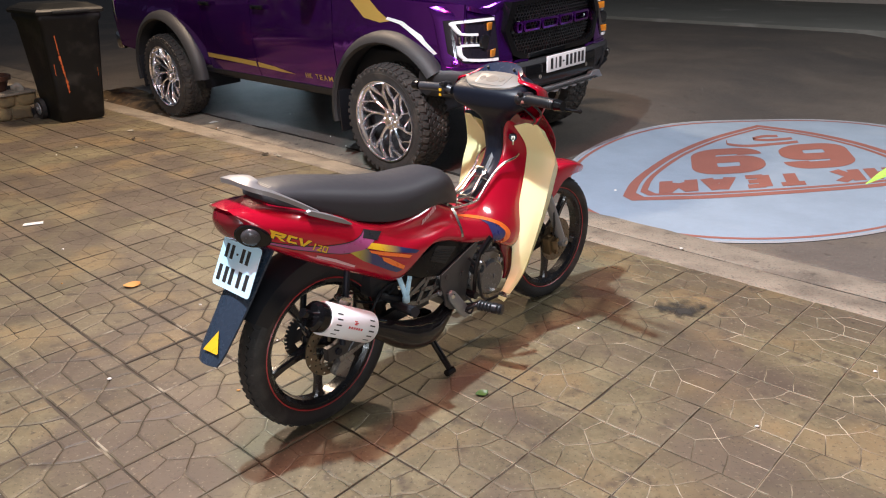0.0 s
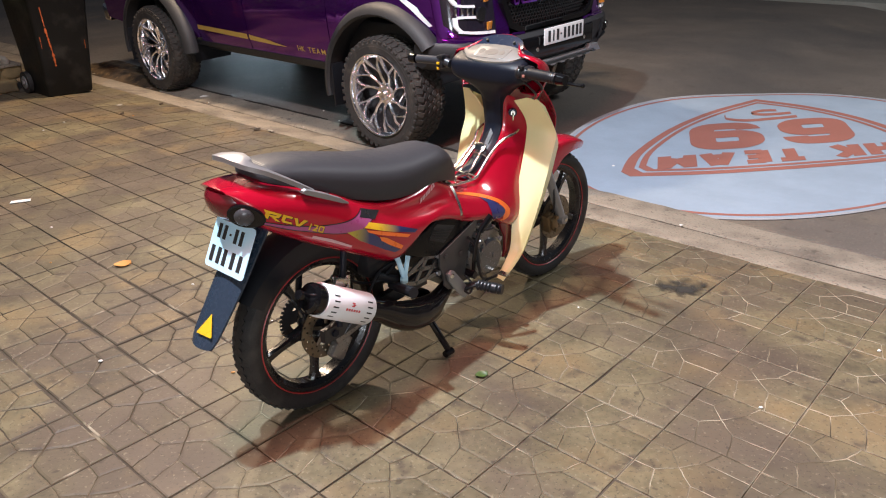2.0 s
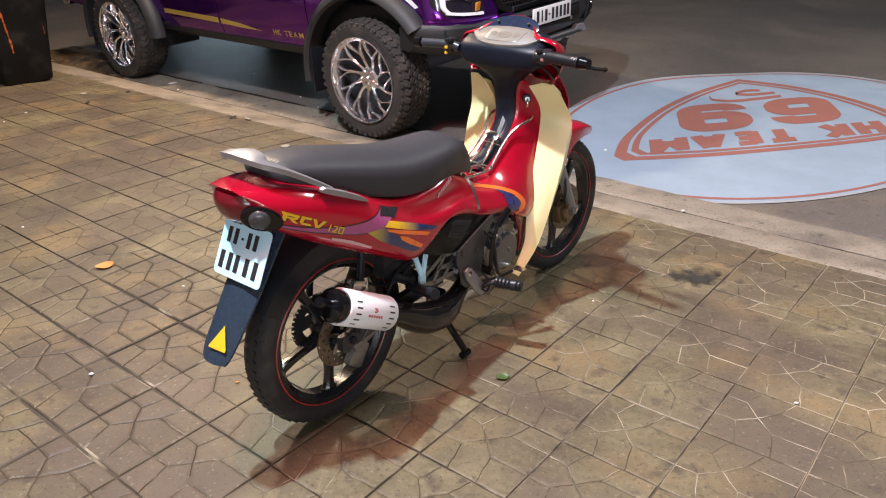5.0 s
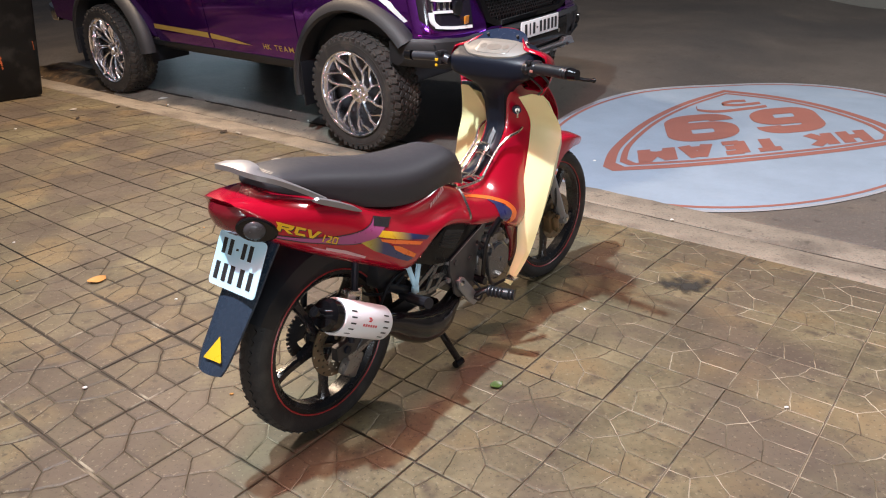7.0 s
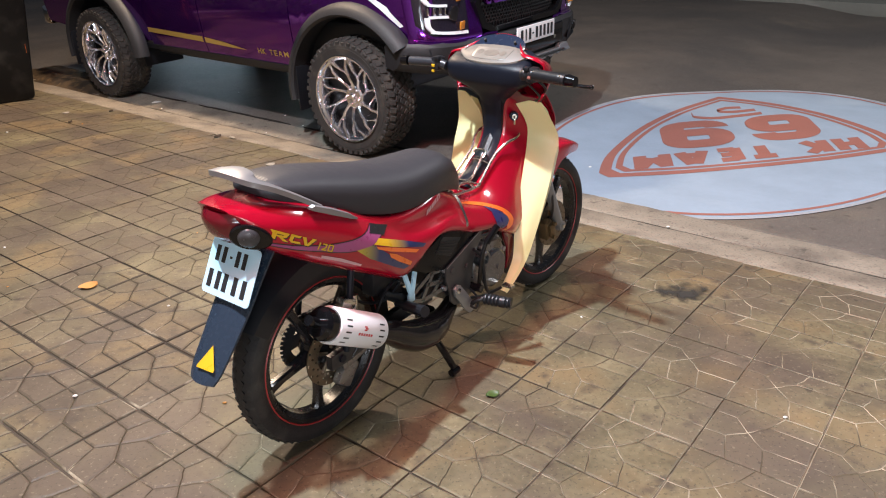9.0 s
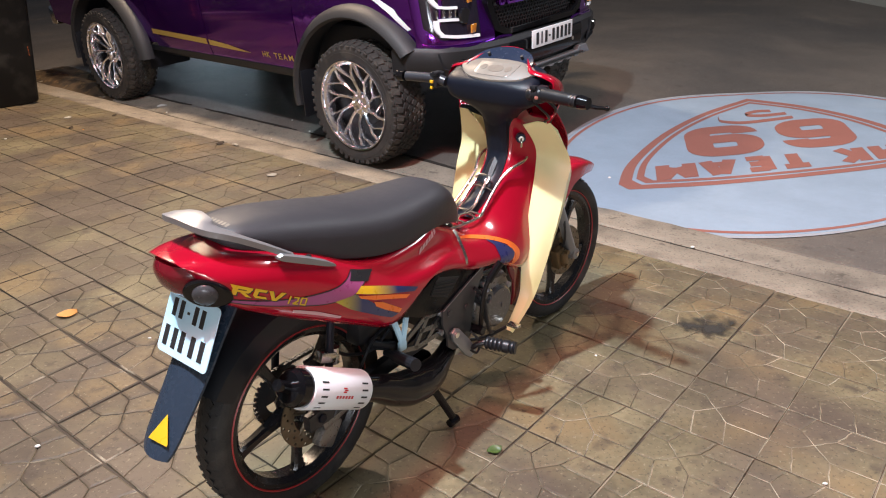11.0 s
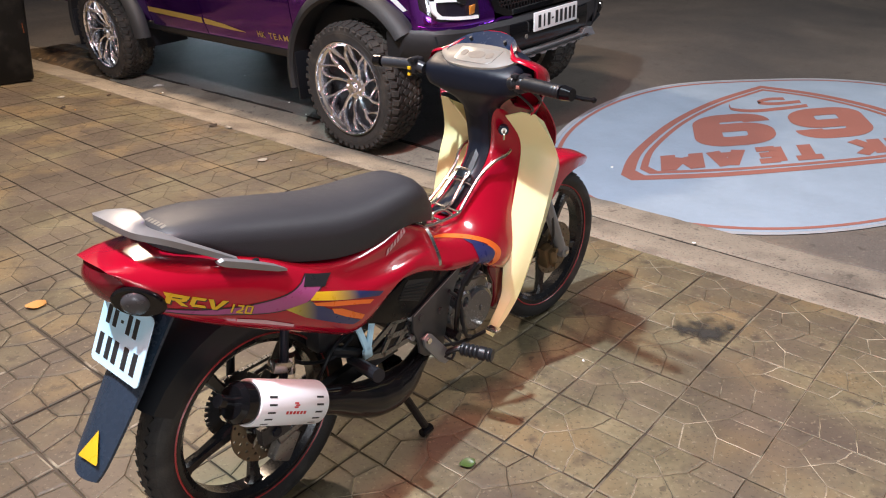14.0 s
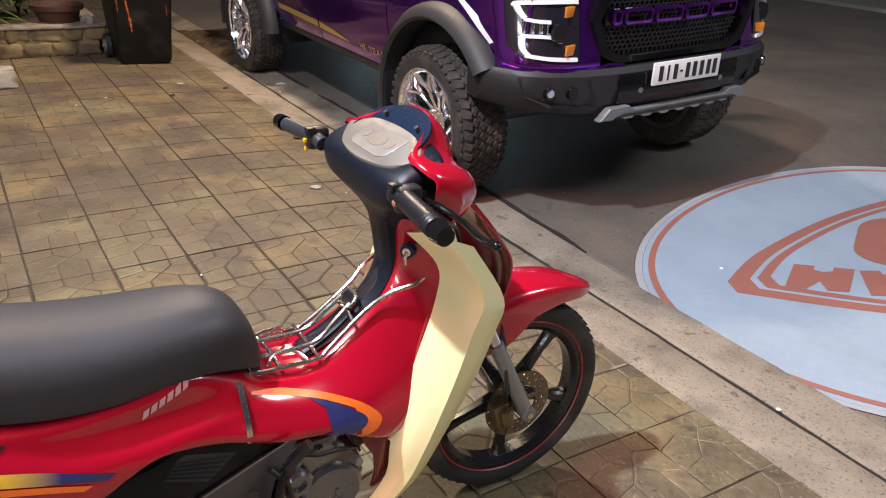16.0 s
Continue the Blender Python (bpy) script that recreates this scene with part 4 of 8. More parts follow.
for k in range(6):
    x0 = 0.386 + 0.0150 * k
    z0 = 0.622 + 0.0062 * k
    decal("brand_bar", [(x0, z0), (x0 + 0.011, z0 + 0.005), (x0 + 0.015, z0 + 0.022), (x0 + 0.004, z0 + 0.017)], M["pink"], "faded pale bar", 0.002, 2)

# tail lamp and indicators
bm = bmesh.new()
rows = []
for k in range(-5, 6):
    y = 0.100 * k / 5
    f = abs(k / 5) ** 2.4
    rows.append([(-0.300 + 0.072 * f, y, 0.822 - 0.012 * f), (-0.310 + 0.076 * f, y, 0.798 - 0.010 * f), (-0.300 + 0.072 * f, y * 0.99, 0.762 - 0.006 * f), (-0.274 + 0.06 * f, y * 0.95, 0.733)])
sheet(bm, smooth_rows(rows, 3), 0.022, lambda p: (1, -3.0 * p.y, 0))
part("tail_lamp", bm, M["red_dark"], bike, "dark red tail lamp lens", 50)
for s in (-1, 1):
    bm = bmesh.new()
    c = Vector((-0.262 + 0.02 * (s > 0), s * (0.086 - 0.012 * (s > 0)), 0.764))
    d = Vector((-0.66, s * 0.70, -0.22)).normalized()
    fwd = Vector((0.72, s * 0.60, -0.30)).normalized()
    upw = d.cross(fwd).normalized()
    loft(bm, [[c + d * h + fwd * (k * (0.048 * math.cos(a) + 0.012 * (math.cos(a) > 0) * math.cos(a))) + upw * (k * 0.036 * math.sin(a)) for a in (2 * math.pi * i / 28 for i in range(28))] for h, k in ((-0.02, 0.45), (0.0, 0.96), (0.006, 0.97), (0.009, 0.88))])
    ind = part("indicator", bm, M["gloss_black"], bike, "black round indicator housing")
    bm = bmesh.new()
    prof = [(0.028, -0.002), (0.026, 0.004), (0.017, 0.010), (0.0, 0.012)]
    q = d.to_track_quat("Z", "Y").to_matrix()
    loft(bm, [[c + d * (0.010 + h) + q @ Vector((max(r, 0.001) * math.cos(a), max(r, 0.001) * math.sin(a), 0)) for a in (2 * math.pi * k / 24 for k in range(24))] for r, h in prof])
    part("lens", bm, M["grey_lens"], ind, "smoke grey lens", 60)

# number plate and mud flap
bm = bmesh.new()
PX = Vector((-0.305 + 0.238, 0, 0.585 - 0.722)).normalized()
PN = Vector((PX.z, 0, -PX.x))
if PN.x > 0:
    PN = -PN
PC = Vector((-0.273, -0.012, 0.653))


def plate_point(a, b, d):
    return PC + Vector((0, -a, 0)) - PX * b + PN * d


def plate_block(bm, a0, a1, b0, b1, d0, d1):
    loft(bm, [[plate_point(a, b, d) for a, b in ((a0, b0), (a1, b0), (a1, b1), (a0, b1))] for d in (d0, d1)])
    return bm


def round_plate(bm, w, h, r, d0, d1):
    pts = []
    for cx, cy, a0 in ((w - r, h - r, 0), (-w + r, h - r, 90), (-w + r, -h + r, 180), (w - r, -h + r, 270)):
        for k in range(5):
            a = radians(a0 + 22.5 * k)
            pts.append((cx + r * math.cos(a), cy + r * math.sin(a)))
    loft(bm, [[plate_point(a, b, d) for a, b in pts] for d in (d0, d1)])
    return bm


number_plate = part("number_plate", round_plate(bm, 0.093, 0.074, 0.012, 0.0, 0.002), M["plate"], bike, "pale blue-white number plate")
for a0, a1, b0, b1 in [(x0 - 0.007, x0 + 0.007, 0.014, 0.055) for x0 in (-0.062, -0.036, 0.016, 0.042)] + [(-0.014, -0.006, 0.030, 0.036)] + [(x0 - 0.008, x0 + 0.008, -0.057, -0.010) for x0 in (-0.07, -0.038, -0.010, 0.028, 0.062)]:
    part("plate_bar", plate_block(bmesh.new(), a0, a1, b0, b1, 0.002, 0.0032), M["ink"], number_plate, "dark plain bar")
bm = bmesh.new()
rows = []
for x, z, w in ((-0.19, 0.715, 0.07), (-0.245, 0.64, 0.07), (-0.290, 0.572, 0.068), (-0.348, 0.49, 0.062), (-0.392, 0.430, 0.056), (-0.412, 0.402, 0.045)):
    rows.append([(x - 0.012 * (1 - (k / 3) ** 2) , -0.022 + w * k / 3, z) for k in range(-3, 4)])
sheet(bm, smooth_rows(rows, 3), 0.006, lambda p: (0.8, 0, -0.6))
flap = part("mud_flap", bm, M["flap"], bike, "blue-black plastic mud flap", 50)
bm = bmesh.new()
tv = [Vector((-0.366, -0.030, 0.488)), Vector((-0.397, -0.064, 0.441)), Vector((-0.403, -0.004, 0.441))]
loft(bm, [[p + Vector((-0.006, 0, -0.004)) for p in tv], [p + Vector((-0.002, 0, 0)) for p in tv]])
part("reflector", bm, M["yellow"], flap, "yellow triangle reflector")

# seat and grab rail
bm = bmesh.new()
rings = []
for x, top, w, bot in ((-0.185, 0.850, 0.045, 0.838), (-0.175, 0.866, 0.07, 0.832), (-0.14, 0.874, 0.092, 0.815), (-0.05, 0.868, 0.112, 0.775), (0.05, 0.848, 0.122, 0.735), (0.15, 0.825, 0.127, 0.700), (0.25, 0.803, 0.127, 0.674), (0.35, 0.790, 0.123, 0.664), (0.44, 0.786, 0.113, 0.668), (0.51, 0.783, 0.103, 0.664), (0.56, 0.772, 0.094, 0.652), (0.595, 0.748, 0.085, 0.640), (0.617, 0.71, 0.076, 0.632), (0.622, 0.665, 0.066, 0.634)):
    h = top - bot
    half = [(0.0, top), (0.45 * w, top - 0.02 * h), (0.78 * w, top - 0.14 * h), (0.96 * w, top - 0.36 * h), (w, top - 0.62 * h), (0.985 * w, bot + 0.1 * h), (0.94 * w, bot)]
    rings.append([(x, y, z) for y, z in half] + [(x, -y, z) for y, z in half[::-1][:-1]])
sm = [smooth_path(c, 3) for c in zip(*rings)]
bm = loft(bmesh.new(), [list(r) for r in zip(*sm)])
seat = part("seat", bm, M["seat"], bike, "long black vinyl seat", 60)
bmt = bmesh.new()
bmt.from_mesh(seat.data)
SEAT = BVHTree.FromBMesh(bmt)
bm = bmesh.new()
for k in range(6):
    vs = []
    for a, b in ((0, 0), (0.0075, 0), (0.0075, 0.012), (0, 0.012)):
        x, y = -0.163 + b, -0.045 + k * 0.0115 + a
        hit = SEAT.ray_cast(Vector((x, y, 2)), Vector((0, 0, -1)))[0]
        vs.append(bm.verts.new((x, y, (hit.z if hit else 0.86) + 0.0012)))
    bm.faces.new(vs)
part("brand_bars", bm, M["bezel"], seat, "row of small white bars")
bm = bmesh.new()
path = smooth_path([(-0.06, -0.138, 0.790), (-0.12, -0.130, 0.830), (-0.19, -0.110, 0.872), (-0.240, -0.074, 0.895), (-0.250, 0.0, 0.903), (-0.240, 0.074, 0.895), (-0.19, 0.110, 0.872), (-0.12, 0.130, 0.830), (-0.06, 0.138, 0.790)], 5)
rings = []
for i, p in enumerate(path):
    t = abs(i / (len(path) - 1) - 0.5) * 2
    d = (path[min(i + 1, len(path) - 1)] - path[max(i - 1, 0)]).normalized()
    inw = Vector((0, 0, 1)).cross(d).normalized()
    inw = -inw if inw.dot(Vector((-0.05, 0, p.z)) - p) < 0 else inw
    wid = 0.062 * (1 - t) + 0.010 * t
    up = Vector((0, 0, 1))
    rings.append([p + up * 0.002, p + inw * wid * 0.5 + up * 0.006 , p + inw * wid + up * 0.002, p + inw * wid - up * 0.010, p + inw * wid * 0.5 - up * 0.012, p - up * 0.012])
loft(bm, rings)
rail = part("grab_rail", bm, M["silver"], bike, "silver painted grab rail", 50)
for s in (-1, 1):
    bm = bmesh.new()
    loft(bm, [[(x, s * (y + dy), z + dz) for dy, dz in ((-0.008, 0.0), (0.0, h), (0.010, h * 0.6), (0.010, -h), (-0.004, -h))] for x, y, z, h in ((-0.108, 0.138, 0.802, 0.004), (-0.10, 0.142, 0.802, 0.009), (-0.04, 0.146, 0.775, 0.010), (0.02, 0.146, 0.745, 0.008), (0.05, 0.142, 0.728, 0.003))])
    part("rail_end", bm, M["silver"], rail)
bm = bmesh.new()
box(bm, (-0.10, 0, 0.812), (0.14, 0.09, 0.030), 0.010)
# small black blocks stand in for the shadow under the rail ends
for s in (-1, 1):
    box(bm, (-0.02, s * 0.126, 0.760), (0.035, 0.012, 0.02), 0.004)
part("rail_bracket", bm, M["black"], rail, "black rail bracket, with dark blocks for shadow under the rail ends")

# leg shields
SHIELD = [
    [(0.925, -0.098, 0.870), (0.948, -0.138, 0.882), (0.975, -0.170, 0.874), (1.055, -0.150, 0.832)],
    [(1.002, -0.100, 0.780), (1.030, -0.160, 0.770), (1.052, -0.203, 0.745), (1.145, -0.155, 0.690)],
    [(0.998, -0.105, 0.698), (1.014, -0.164, 0.682), (1.028, -0.206, 0.655), (1.125, -0.160, 0.612)],
    [(0.940, -0.120, 0.556), (0.966, -0.170, 0.544), (0.988, -0.202, 0.528), (1.078, -0.160, 0.500)],
    [(0.882, -0.137, 0.400), (0.908, -0.172, 0.392), (0.934, -0.192, 0.380), (1.004, -0.157, 0.365)],
    [(0.864, -0.142, 0.300), (0.875, -0.170, 0.290), (0.887, -0.180, 0.280), (0.935, -0.155, 0.265)],
    [(0.775, -0.150, 0.215), (0.780, -0.165, 0.210), (0.786, -0.172, 0.203), (0.810, -0.160, 0.195)],
]
for s in (-1, 1):
    bm = bmesh.new()
    cols = [smooth_path(c, 5) for c in zip(*SHIELD)]
    rows = []
    for a, b, c, d in zip(*cols):
        rows.append([a, a.lerp(b, 0.5), b, b.lerp(c, 0.5), c - (c - b) * 0.12, c, c + (d - c) * 0.1, c.lerp(d, 0.5), d])
    sheet(bm, rows, 0.004, lambda p: (0.7, 0.7, 0))
    if s > 0:
        flip_y(bm)
        for v in bm.verts:
            v.co.y += 0.55 * max(0.0, v.co.y - 0.13)
    part("leg_shield", bm, M["cream"], bike, "yellowed cream plastic leg shield", 28)

# red nose panel between the shields
bm = bmesh.new()
rows = []
for x, z, w in ((1.03, 0.95, 0.085), (1.10, 0.88, 0.112), (1.165, 0.80, 0.118), (1.20, 0.74, 0.108), (1.20, 0.66, 0.095), (1.165, 0.56, 0.085), (1.11, 0.46, 0.07)):
    rows.append([(x + 0.03 * (1 - (k / 4) ** 2), w * k / 4, z) for k in range(-4, 5)])
sheet(bm, smooth_rows(rows, 3), 0.005, lambda p: (-1, 0, 0))
part("nose_panel", bm, M["red"], bike, "glossy red nose panel", 50)

# dark centre panel of the tunnel
bm = bmesh.new()
rows = []
for x, z, w in ((0.735, 0.598, 0.034), (0.812, 0.634, 0.035), (0.890, 0.694, 0.037), (0.924, 0.750, 0.039), (0.923, 0.79, 0.040), (0.916, 0.84, 0.042), (0.908, 0.88, 0.046), (0.905, 0.90, 0.05)):
    rows.append([(x - 0.009 * (1 - (k / 2) ** 4), w * k / 2, z + 0.006 * (1 - (k / 2) ** 4)) for k in range(-2, 3)])
sheet(bm, smooth_rows(rows, 4), 0.03, lambda p: (0.9, 0, -0.4))
part("centre_panel", bm, M["blackblue"], bike, "blue-black plastic centre panel", 50)

# handlebar cover with dial
bm = bmesh.new()
rings = []
for z, w, xr, xf, power, tilt in ((0.828, 0.040, 0.915, 0.970, 2.6, 0), (0.855, 0.045, 0.905, 0.978, 2.7, 0), (0.880, 0.055, 0.896, 0.985, 2.8, 0), (0.903, 0.078, 0.884, 0.99, 3.0, 0), (0.922, 0.112, 0.870, 0.992, 3.4, 0), (0.937, 0.144, 0.860, 0.992, 4.2, 0.03), (0.950, 0.162, 0.855, 0.992, 4.8, 0.08), (0.975, 0.169, 0.851, 0.99, 5.0, 0.17), (1.000, 0.169, 0.850, 0.985, 5.0, 0.25), (1.016, 0.163, 0.852, 0.98, 4.2, 0.36), (1.026, 0.146, 0.857, 0.972, 3.2, 0.42), (1.030, 0.115, 0.866, 0.955, 2.6, 0.45)):
    ring = []
    for k in range(36):
        a = 2 * math.pi * k / 36
        ca, sa = math.cos(a), math.sin(a)
        fx, fy = math.copysign(abs(ca) ** (2 / power), ca), math.copysign(abs(sa) ** (2 / power), sa)
        x = (xr + xf) / 2 + (xf - xr) / 2 * fx
        ring.append((x, w * fy, z + tilt * (x - 0.905)))
    rings.append(ring)
cols = [smooth_path(c, 3) for c in zip(*rings)]
loft(bm, [list(r) for r in zip(*cols)])
cover = part("handlebar_cover", bm, M["blackblue"], bike, "blue-black plastic handlebar cover", 60)
DN = Vector((-0.42, 0, 0.9)).normalized()
DU = Vector((0.9, 0, 0.42)).normalized()
DC = Vector((0.906, -0.004, 1.031))


def dial_loft(bm, outline, h0, h1, shrink=0.96, rise=0.003):
    loft(bm, [[DC + Vector((0, -a, 0)) + DU * b + DN * h for a, b in outline] for h in (h0, h1)] + [[DC + Vector((0, -a * shrink, 0)) + DU * b * shrink + DN * (h1 + rise) for a, b in outline]])
    return bm


ov = [(0.143, 0.006), (0.124, 0.032), (0.075, 0.052), (0.0, 0.058), (-0.075, 0.052), (-0.120, 0.034), (-0.136, 0.010), (-0.108, -0.022), (-0.072, -0.044), (0.0, -0.053), (0.076, -0.044), (0.116, -0.026)]
ov = [(p.x, p.y) for p in smooth_path([(a, b, 0) for a, b in ov + ov[:1]], 3)[:-1]]
bm = dial_loft(bmesh.new(), ov, -0.02, 0.003, 0.975, 0.002)
bezel = part("dial_bezel", bm, M["bezel"], cover, "grey dial surround", 50)
bm = dial_loft(bmesh.new(), [(0.074, 0.036), (-0.074, 0.036), (-0.068, -0.022), (-0.05, -0.032), (0.05, -0.032), (0.068, -0.022)], 0.003, 0.006, 0.97, 0.001)
part("dial_glass", bm, M["dial"], bezel, "pale scratched dial glass")
for a, b, w, h in ((0.0, 0.004, 0.030, 0.018), (-0.046, 0.006, 0.012, 0.014), (0.046, 0.006, 0.012, 0.014)):
    bm = bmesh.new()
    oval = [(a + w * math.cos(k * math.pi / 8), b + h * math.sin(k * math.pi / 8)) for k in range(16)]
    loft(bm, [[DC + Vector((0, -p, 0)) + DU * q + DN * d for p, q in oval] for d in (0.0068, 0.0078)])
    part("dial_face", bm, M["dial_face"], bezel, "faded dial face")
# solid block beside the dial, coloured dark for the shade of an opening
bm = bmesh.new()
loft(bm, [[(x, y, z + h) for x, y, z in ((0.868, -0.118, 1.012), (0.862, -0.142, 1.000), (0.898, -0.150, 1.018), (0.900, -0.128, 1.028))] for h in (-0.02, -0.003)])
part("switch_recess", bm, M["ink"], cover, "dark block painted as a shaded switch opening")
# visor round the dial and red headlamp cowl
bm = bmesh.new()
rows = []
for k in range(17):
    a = radians(-4 + 188 * k / 16)
    rise = max(0.0, math.sin(a)) ** 0.8
    p = DC + Vector((0, 0.116 * math.cos(a), 0)) + DU * (0.010 + 0.046 * math.sin(a)) + DN * 0.003
    rows.append([p, p + Vector((0.022, 0.003 * math.cos(a), 0.017)) * rise + Vector((0, 0, 0.002)), p + Vector((0.045, 0.005 * math.cos(a), 0.030)) * rise + Vector((0.0, 0, 0.004))])
sheet(bm, rows, 0.006, lambda p: (0.5, 0, -0.8))
part("visor", bm, M["visor"], cover, "blue-black visor round the dial", 60)
for y in (-0.062, 0.062):
    bm = bmesh.new()
    p = DC + Vector((0.056, y, 0.036))
    cone(bm, p, p + Vector((-0.005, 0, 0.008)), 0.005, seg=10)
    part("visor_screw", bm, M["ink"], cover, "black visor screw")
bm = bmesh.new()
rows = []
for y, x, z, xn, zn in ((-0.203, 0.930, 0.958, 0.972, 0.940), (-0.206, 0.920, 0.985, 0.985, 0.948), (-0.201, 0.925, 1.012, 0.990, 0.955), (-0.188, 0.912, 1.026, 1.022, 0.955), (-0.162, 0.903, 1.036, 1.045, 0.955), (-0.130, 0.905, 1.042, 1.046, 0.955), (-0.10, 0.940, 1.056, 1.040, 0.955), (-0.055, 0.994, 1.080, 1.055, 0.955), (0.0, 1.004, 1.087, 1.06, 0.955), (0.055, 0.994, 1.080, 1.055, 0.955), (0.10, 0.940, 1.056, 1.040, 0.955), (0.130, 0.915, 1.040, 1.046, 0.955), (0.162, 0.920, 1.032, 1.045, 0.955), (0.188, 0.930, 1.022, 1.022, 0.955), (0.201, 0.940, 1.010, 0.990, 0.955), (0.206, 0.932, 0.985, 0.985, 0.948), (0.203, 0.940, 0.958, 0.972, 0.940)):
    dx, dz = xn - x, z - zn
    rows.append([(x, y, z), (x + 0.10 * dx, y, z + 0.004), (x + 0.55 * dx, y, z - 0.16 * dz), (x + 0.9 * dx, y * 0.99, z - 0.5 * dz), (xn, y * 0.97, zn), (xn - 0.25 * dx, y * 0.9, zn - 0.045), (xn - 0.6 * dx, y * 0.85, zn - 0.06)])
sheet(bm, smooth_rows(rows, 3), 0.004, lambda p: (-0.5, 0, -0.8))
cowl = part("headlamp_cowl", bm, M["red"], bike, "red painted headlamp cowl", 55)
bm = bmesh.new()
rows = [[(1.062 - 0.5 * y * y, y, z) for z in (0.925, 0.95, 0.98, 1.005)] for y in (-0.085, -0.05, 0.0, 0.05, 0.085)]
sheet(bm, smooth_rows(rows, 3), 0.012, lambda p: (-1, 0, 0))
part("headlamp", bm, M["glass_dark"], cowl, "headlamp glass", 60)
for s in (-1, 1):
    bm = bmesh.new()
    tube(bm, [(1.004, s * 0.140, 1.004), (1.016, s * 0.160, 0.992), (1.012, s * 0.178, 0.978)], lambda t: 0.013 * math.sin(0.5 + 2.1 * t), 10, 5)
    part("front_indicator_lens", bm, M["bezel"], cowl, "pale front indicator lens", 60)

# grips, levers, switches
for s in (-1, 1):
    y1 = -0.362 if s < 0 else 0.330
    bm = bmesh.new()
    tube(bm, [(0.862, s * 0.16, 0.985), (0.855, s * 0.20, 0.993), (0.838, y1 * 0.93, 0.992)], (lambda t: 0.0185 + (0.0016 if int(t * 40) % 2 and t > 0.3 else 0.0)) if s < 0 else 0.0158, 14, 20)
    g = part("grip", bm, M["black"] if s < 0 else M["grip"], bike, "black ribbed rubber grip" if s < 0 else "smooth worn black grip")
    bm = bmesh.new()
    e = Vector((0.8375, y1 * 0.95, 0.992))
    cone(bm, e, e + Vector((-0.002, s * 0.028, -0.001)), 0.021 if s < 0 else 0.018, 0.017, 16)
    part("bar_end", bm, M["gloss_black"], g, "glossy bar end")
    bm = bmesh.new()
    box(bm, (0.865, s * 0.198, 0.99), (0.05, 0.035, 0.05), 0.01)
    box(bm, (0.845, s * 0.186, 1.012), (0.022, 0.02, 0.012), 0.003)
    sw = part("switch_block", bm, M["black"], bike, "black handlebar switch block")
    bm = bmesh.new()
    box(bm, (0.838, s * 0.200, 0.985), (0.008, 0.012, 0.010), 0.002)
    if s > 0:
        box(bm, (0.842, 0.204, 0.965), (0.008, 0.010, 0.010), 0.002)
        part("button", bm, M["yellow"], sw, "yellow button")
    else:
        part("button", bm, M["logo_orange"], sw, "red button")
bm = bmesh.new()
tube(bm, [(0.885, -0.19, 0.985), (0.915, -0.215, 0.975), (0.93, -0.28, 0.965), (0.925, -0.34, 0.96), (0.933, -0.378, 0.959)], lambda t: 0.0075 - 0.002 * t, 8, 5)
box(bm, (0.89, -0.185, 0.988), (0.03, 0.03, 0.022), 0.005)
bmesh.ops.create_icosphere(bm, subdivisions=2, radius=0.0085, matrix=Matrix.Translation((0.933, -0.381, 0.959)))
part("brake_lever", bm, M["gloss_black"], bike, "black front brake lever")
for pts, r in (([(0.895, -0.185, 0.975), (0.95, -0.20, 0.93), (1.01, -0.15, 0.88), (1.06, -0.10, 0.80)], 0.005), ([(0.88, -0.17, 0.955), (0.93, -0.19, 0.905), (0.985, -0.13, 0.865)], 0.004), ([(0.895, 0.185, 0.975), (0.95, 0.18, 0.93), (1.01, 0.12, 0.86)], 0.005)):
    part("control_cable", tube(bmesh.new(), pts, r, 6), M["black"], bike, "black control cable")

# ignition lock and keys, hook
bm = bmesh.new()
lk = Vector((0.945, -0.078, 0.820))
ld = Vector((-0.75, -0.65, 0.05)).normalized()
cone(bm, lk, lk + ld * 0.016, 0.017, 0.015, 18)
lock = part("ignition_lock", bm, M["visor"], bike, "black ignition lock")
bm = bmesh.new()
cone(bm, lk + ld * 0.016, lk + ld * 0.019, 0.009, seg=14)
tube(bm, [lk + ld * 0.02, lk + ld * 0.026 + Vector((0, 0, -0.010)), lk + ld * 0.024 + Vector((0, 0, -0.026))], 0.003, 6)
part("key", bm, M["steel"], lock, "hanging steel key")

# wire luggage rack over the tunnel
bm = bmesh.new()
for s in (-1, 1):
    tube(bm, [(0.982, s * 0.080, 0.746), (0.955, s * 0.084, 0.738), (0.915, s * 0.070, 0.725), (0.880, s * 0.056, 0.700), (0.835, s * 0.054, 0.668), (0.770, s * 0.060, 0.620), (0.740, s * 0.066, 0.608), (0.64, s * 0.068, 0.612), (0.600, s * 0.062, 0.616)], 0.0052, 8, 4)
    tube(bm, [(0.838, s * 0.020, 0.690), (0.80, s * 0.024, 0.660), (0.745, s * 0.028, 0.622), (0.62, s * 0.030, 0.624), (0.604, s * 0.045, 0.626)], 0.0052, 8, 4)
    tube(bm, [(0.72, s * 0.064, 0.612), (0.70, s * 0.050, 0.630), (0.66, s * 0.045, 0.632), (0.64, s * 0.055, 0.616)], 0.0036, 8, 4)
tube(bm, [(0.832, -0.026, 0.684), (0.852, -0.022, 0.702), (0.852, 0.022, 0.702), (0.832, 0.026, 0.684)], 0.0045, 8, 3)
for x, z in ((0.60, 0.618), (0.66, 0.616), (0.742, 0.616)):
    tube(bm, [(x, -0.066, z), (x, 0, z + 0.003), (x, 0.066, z)], 0.004, 8, 3)
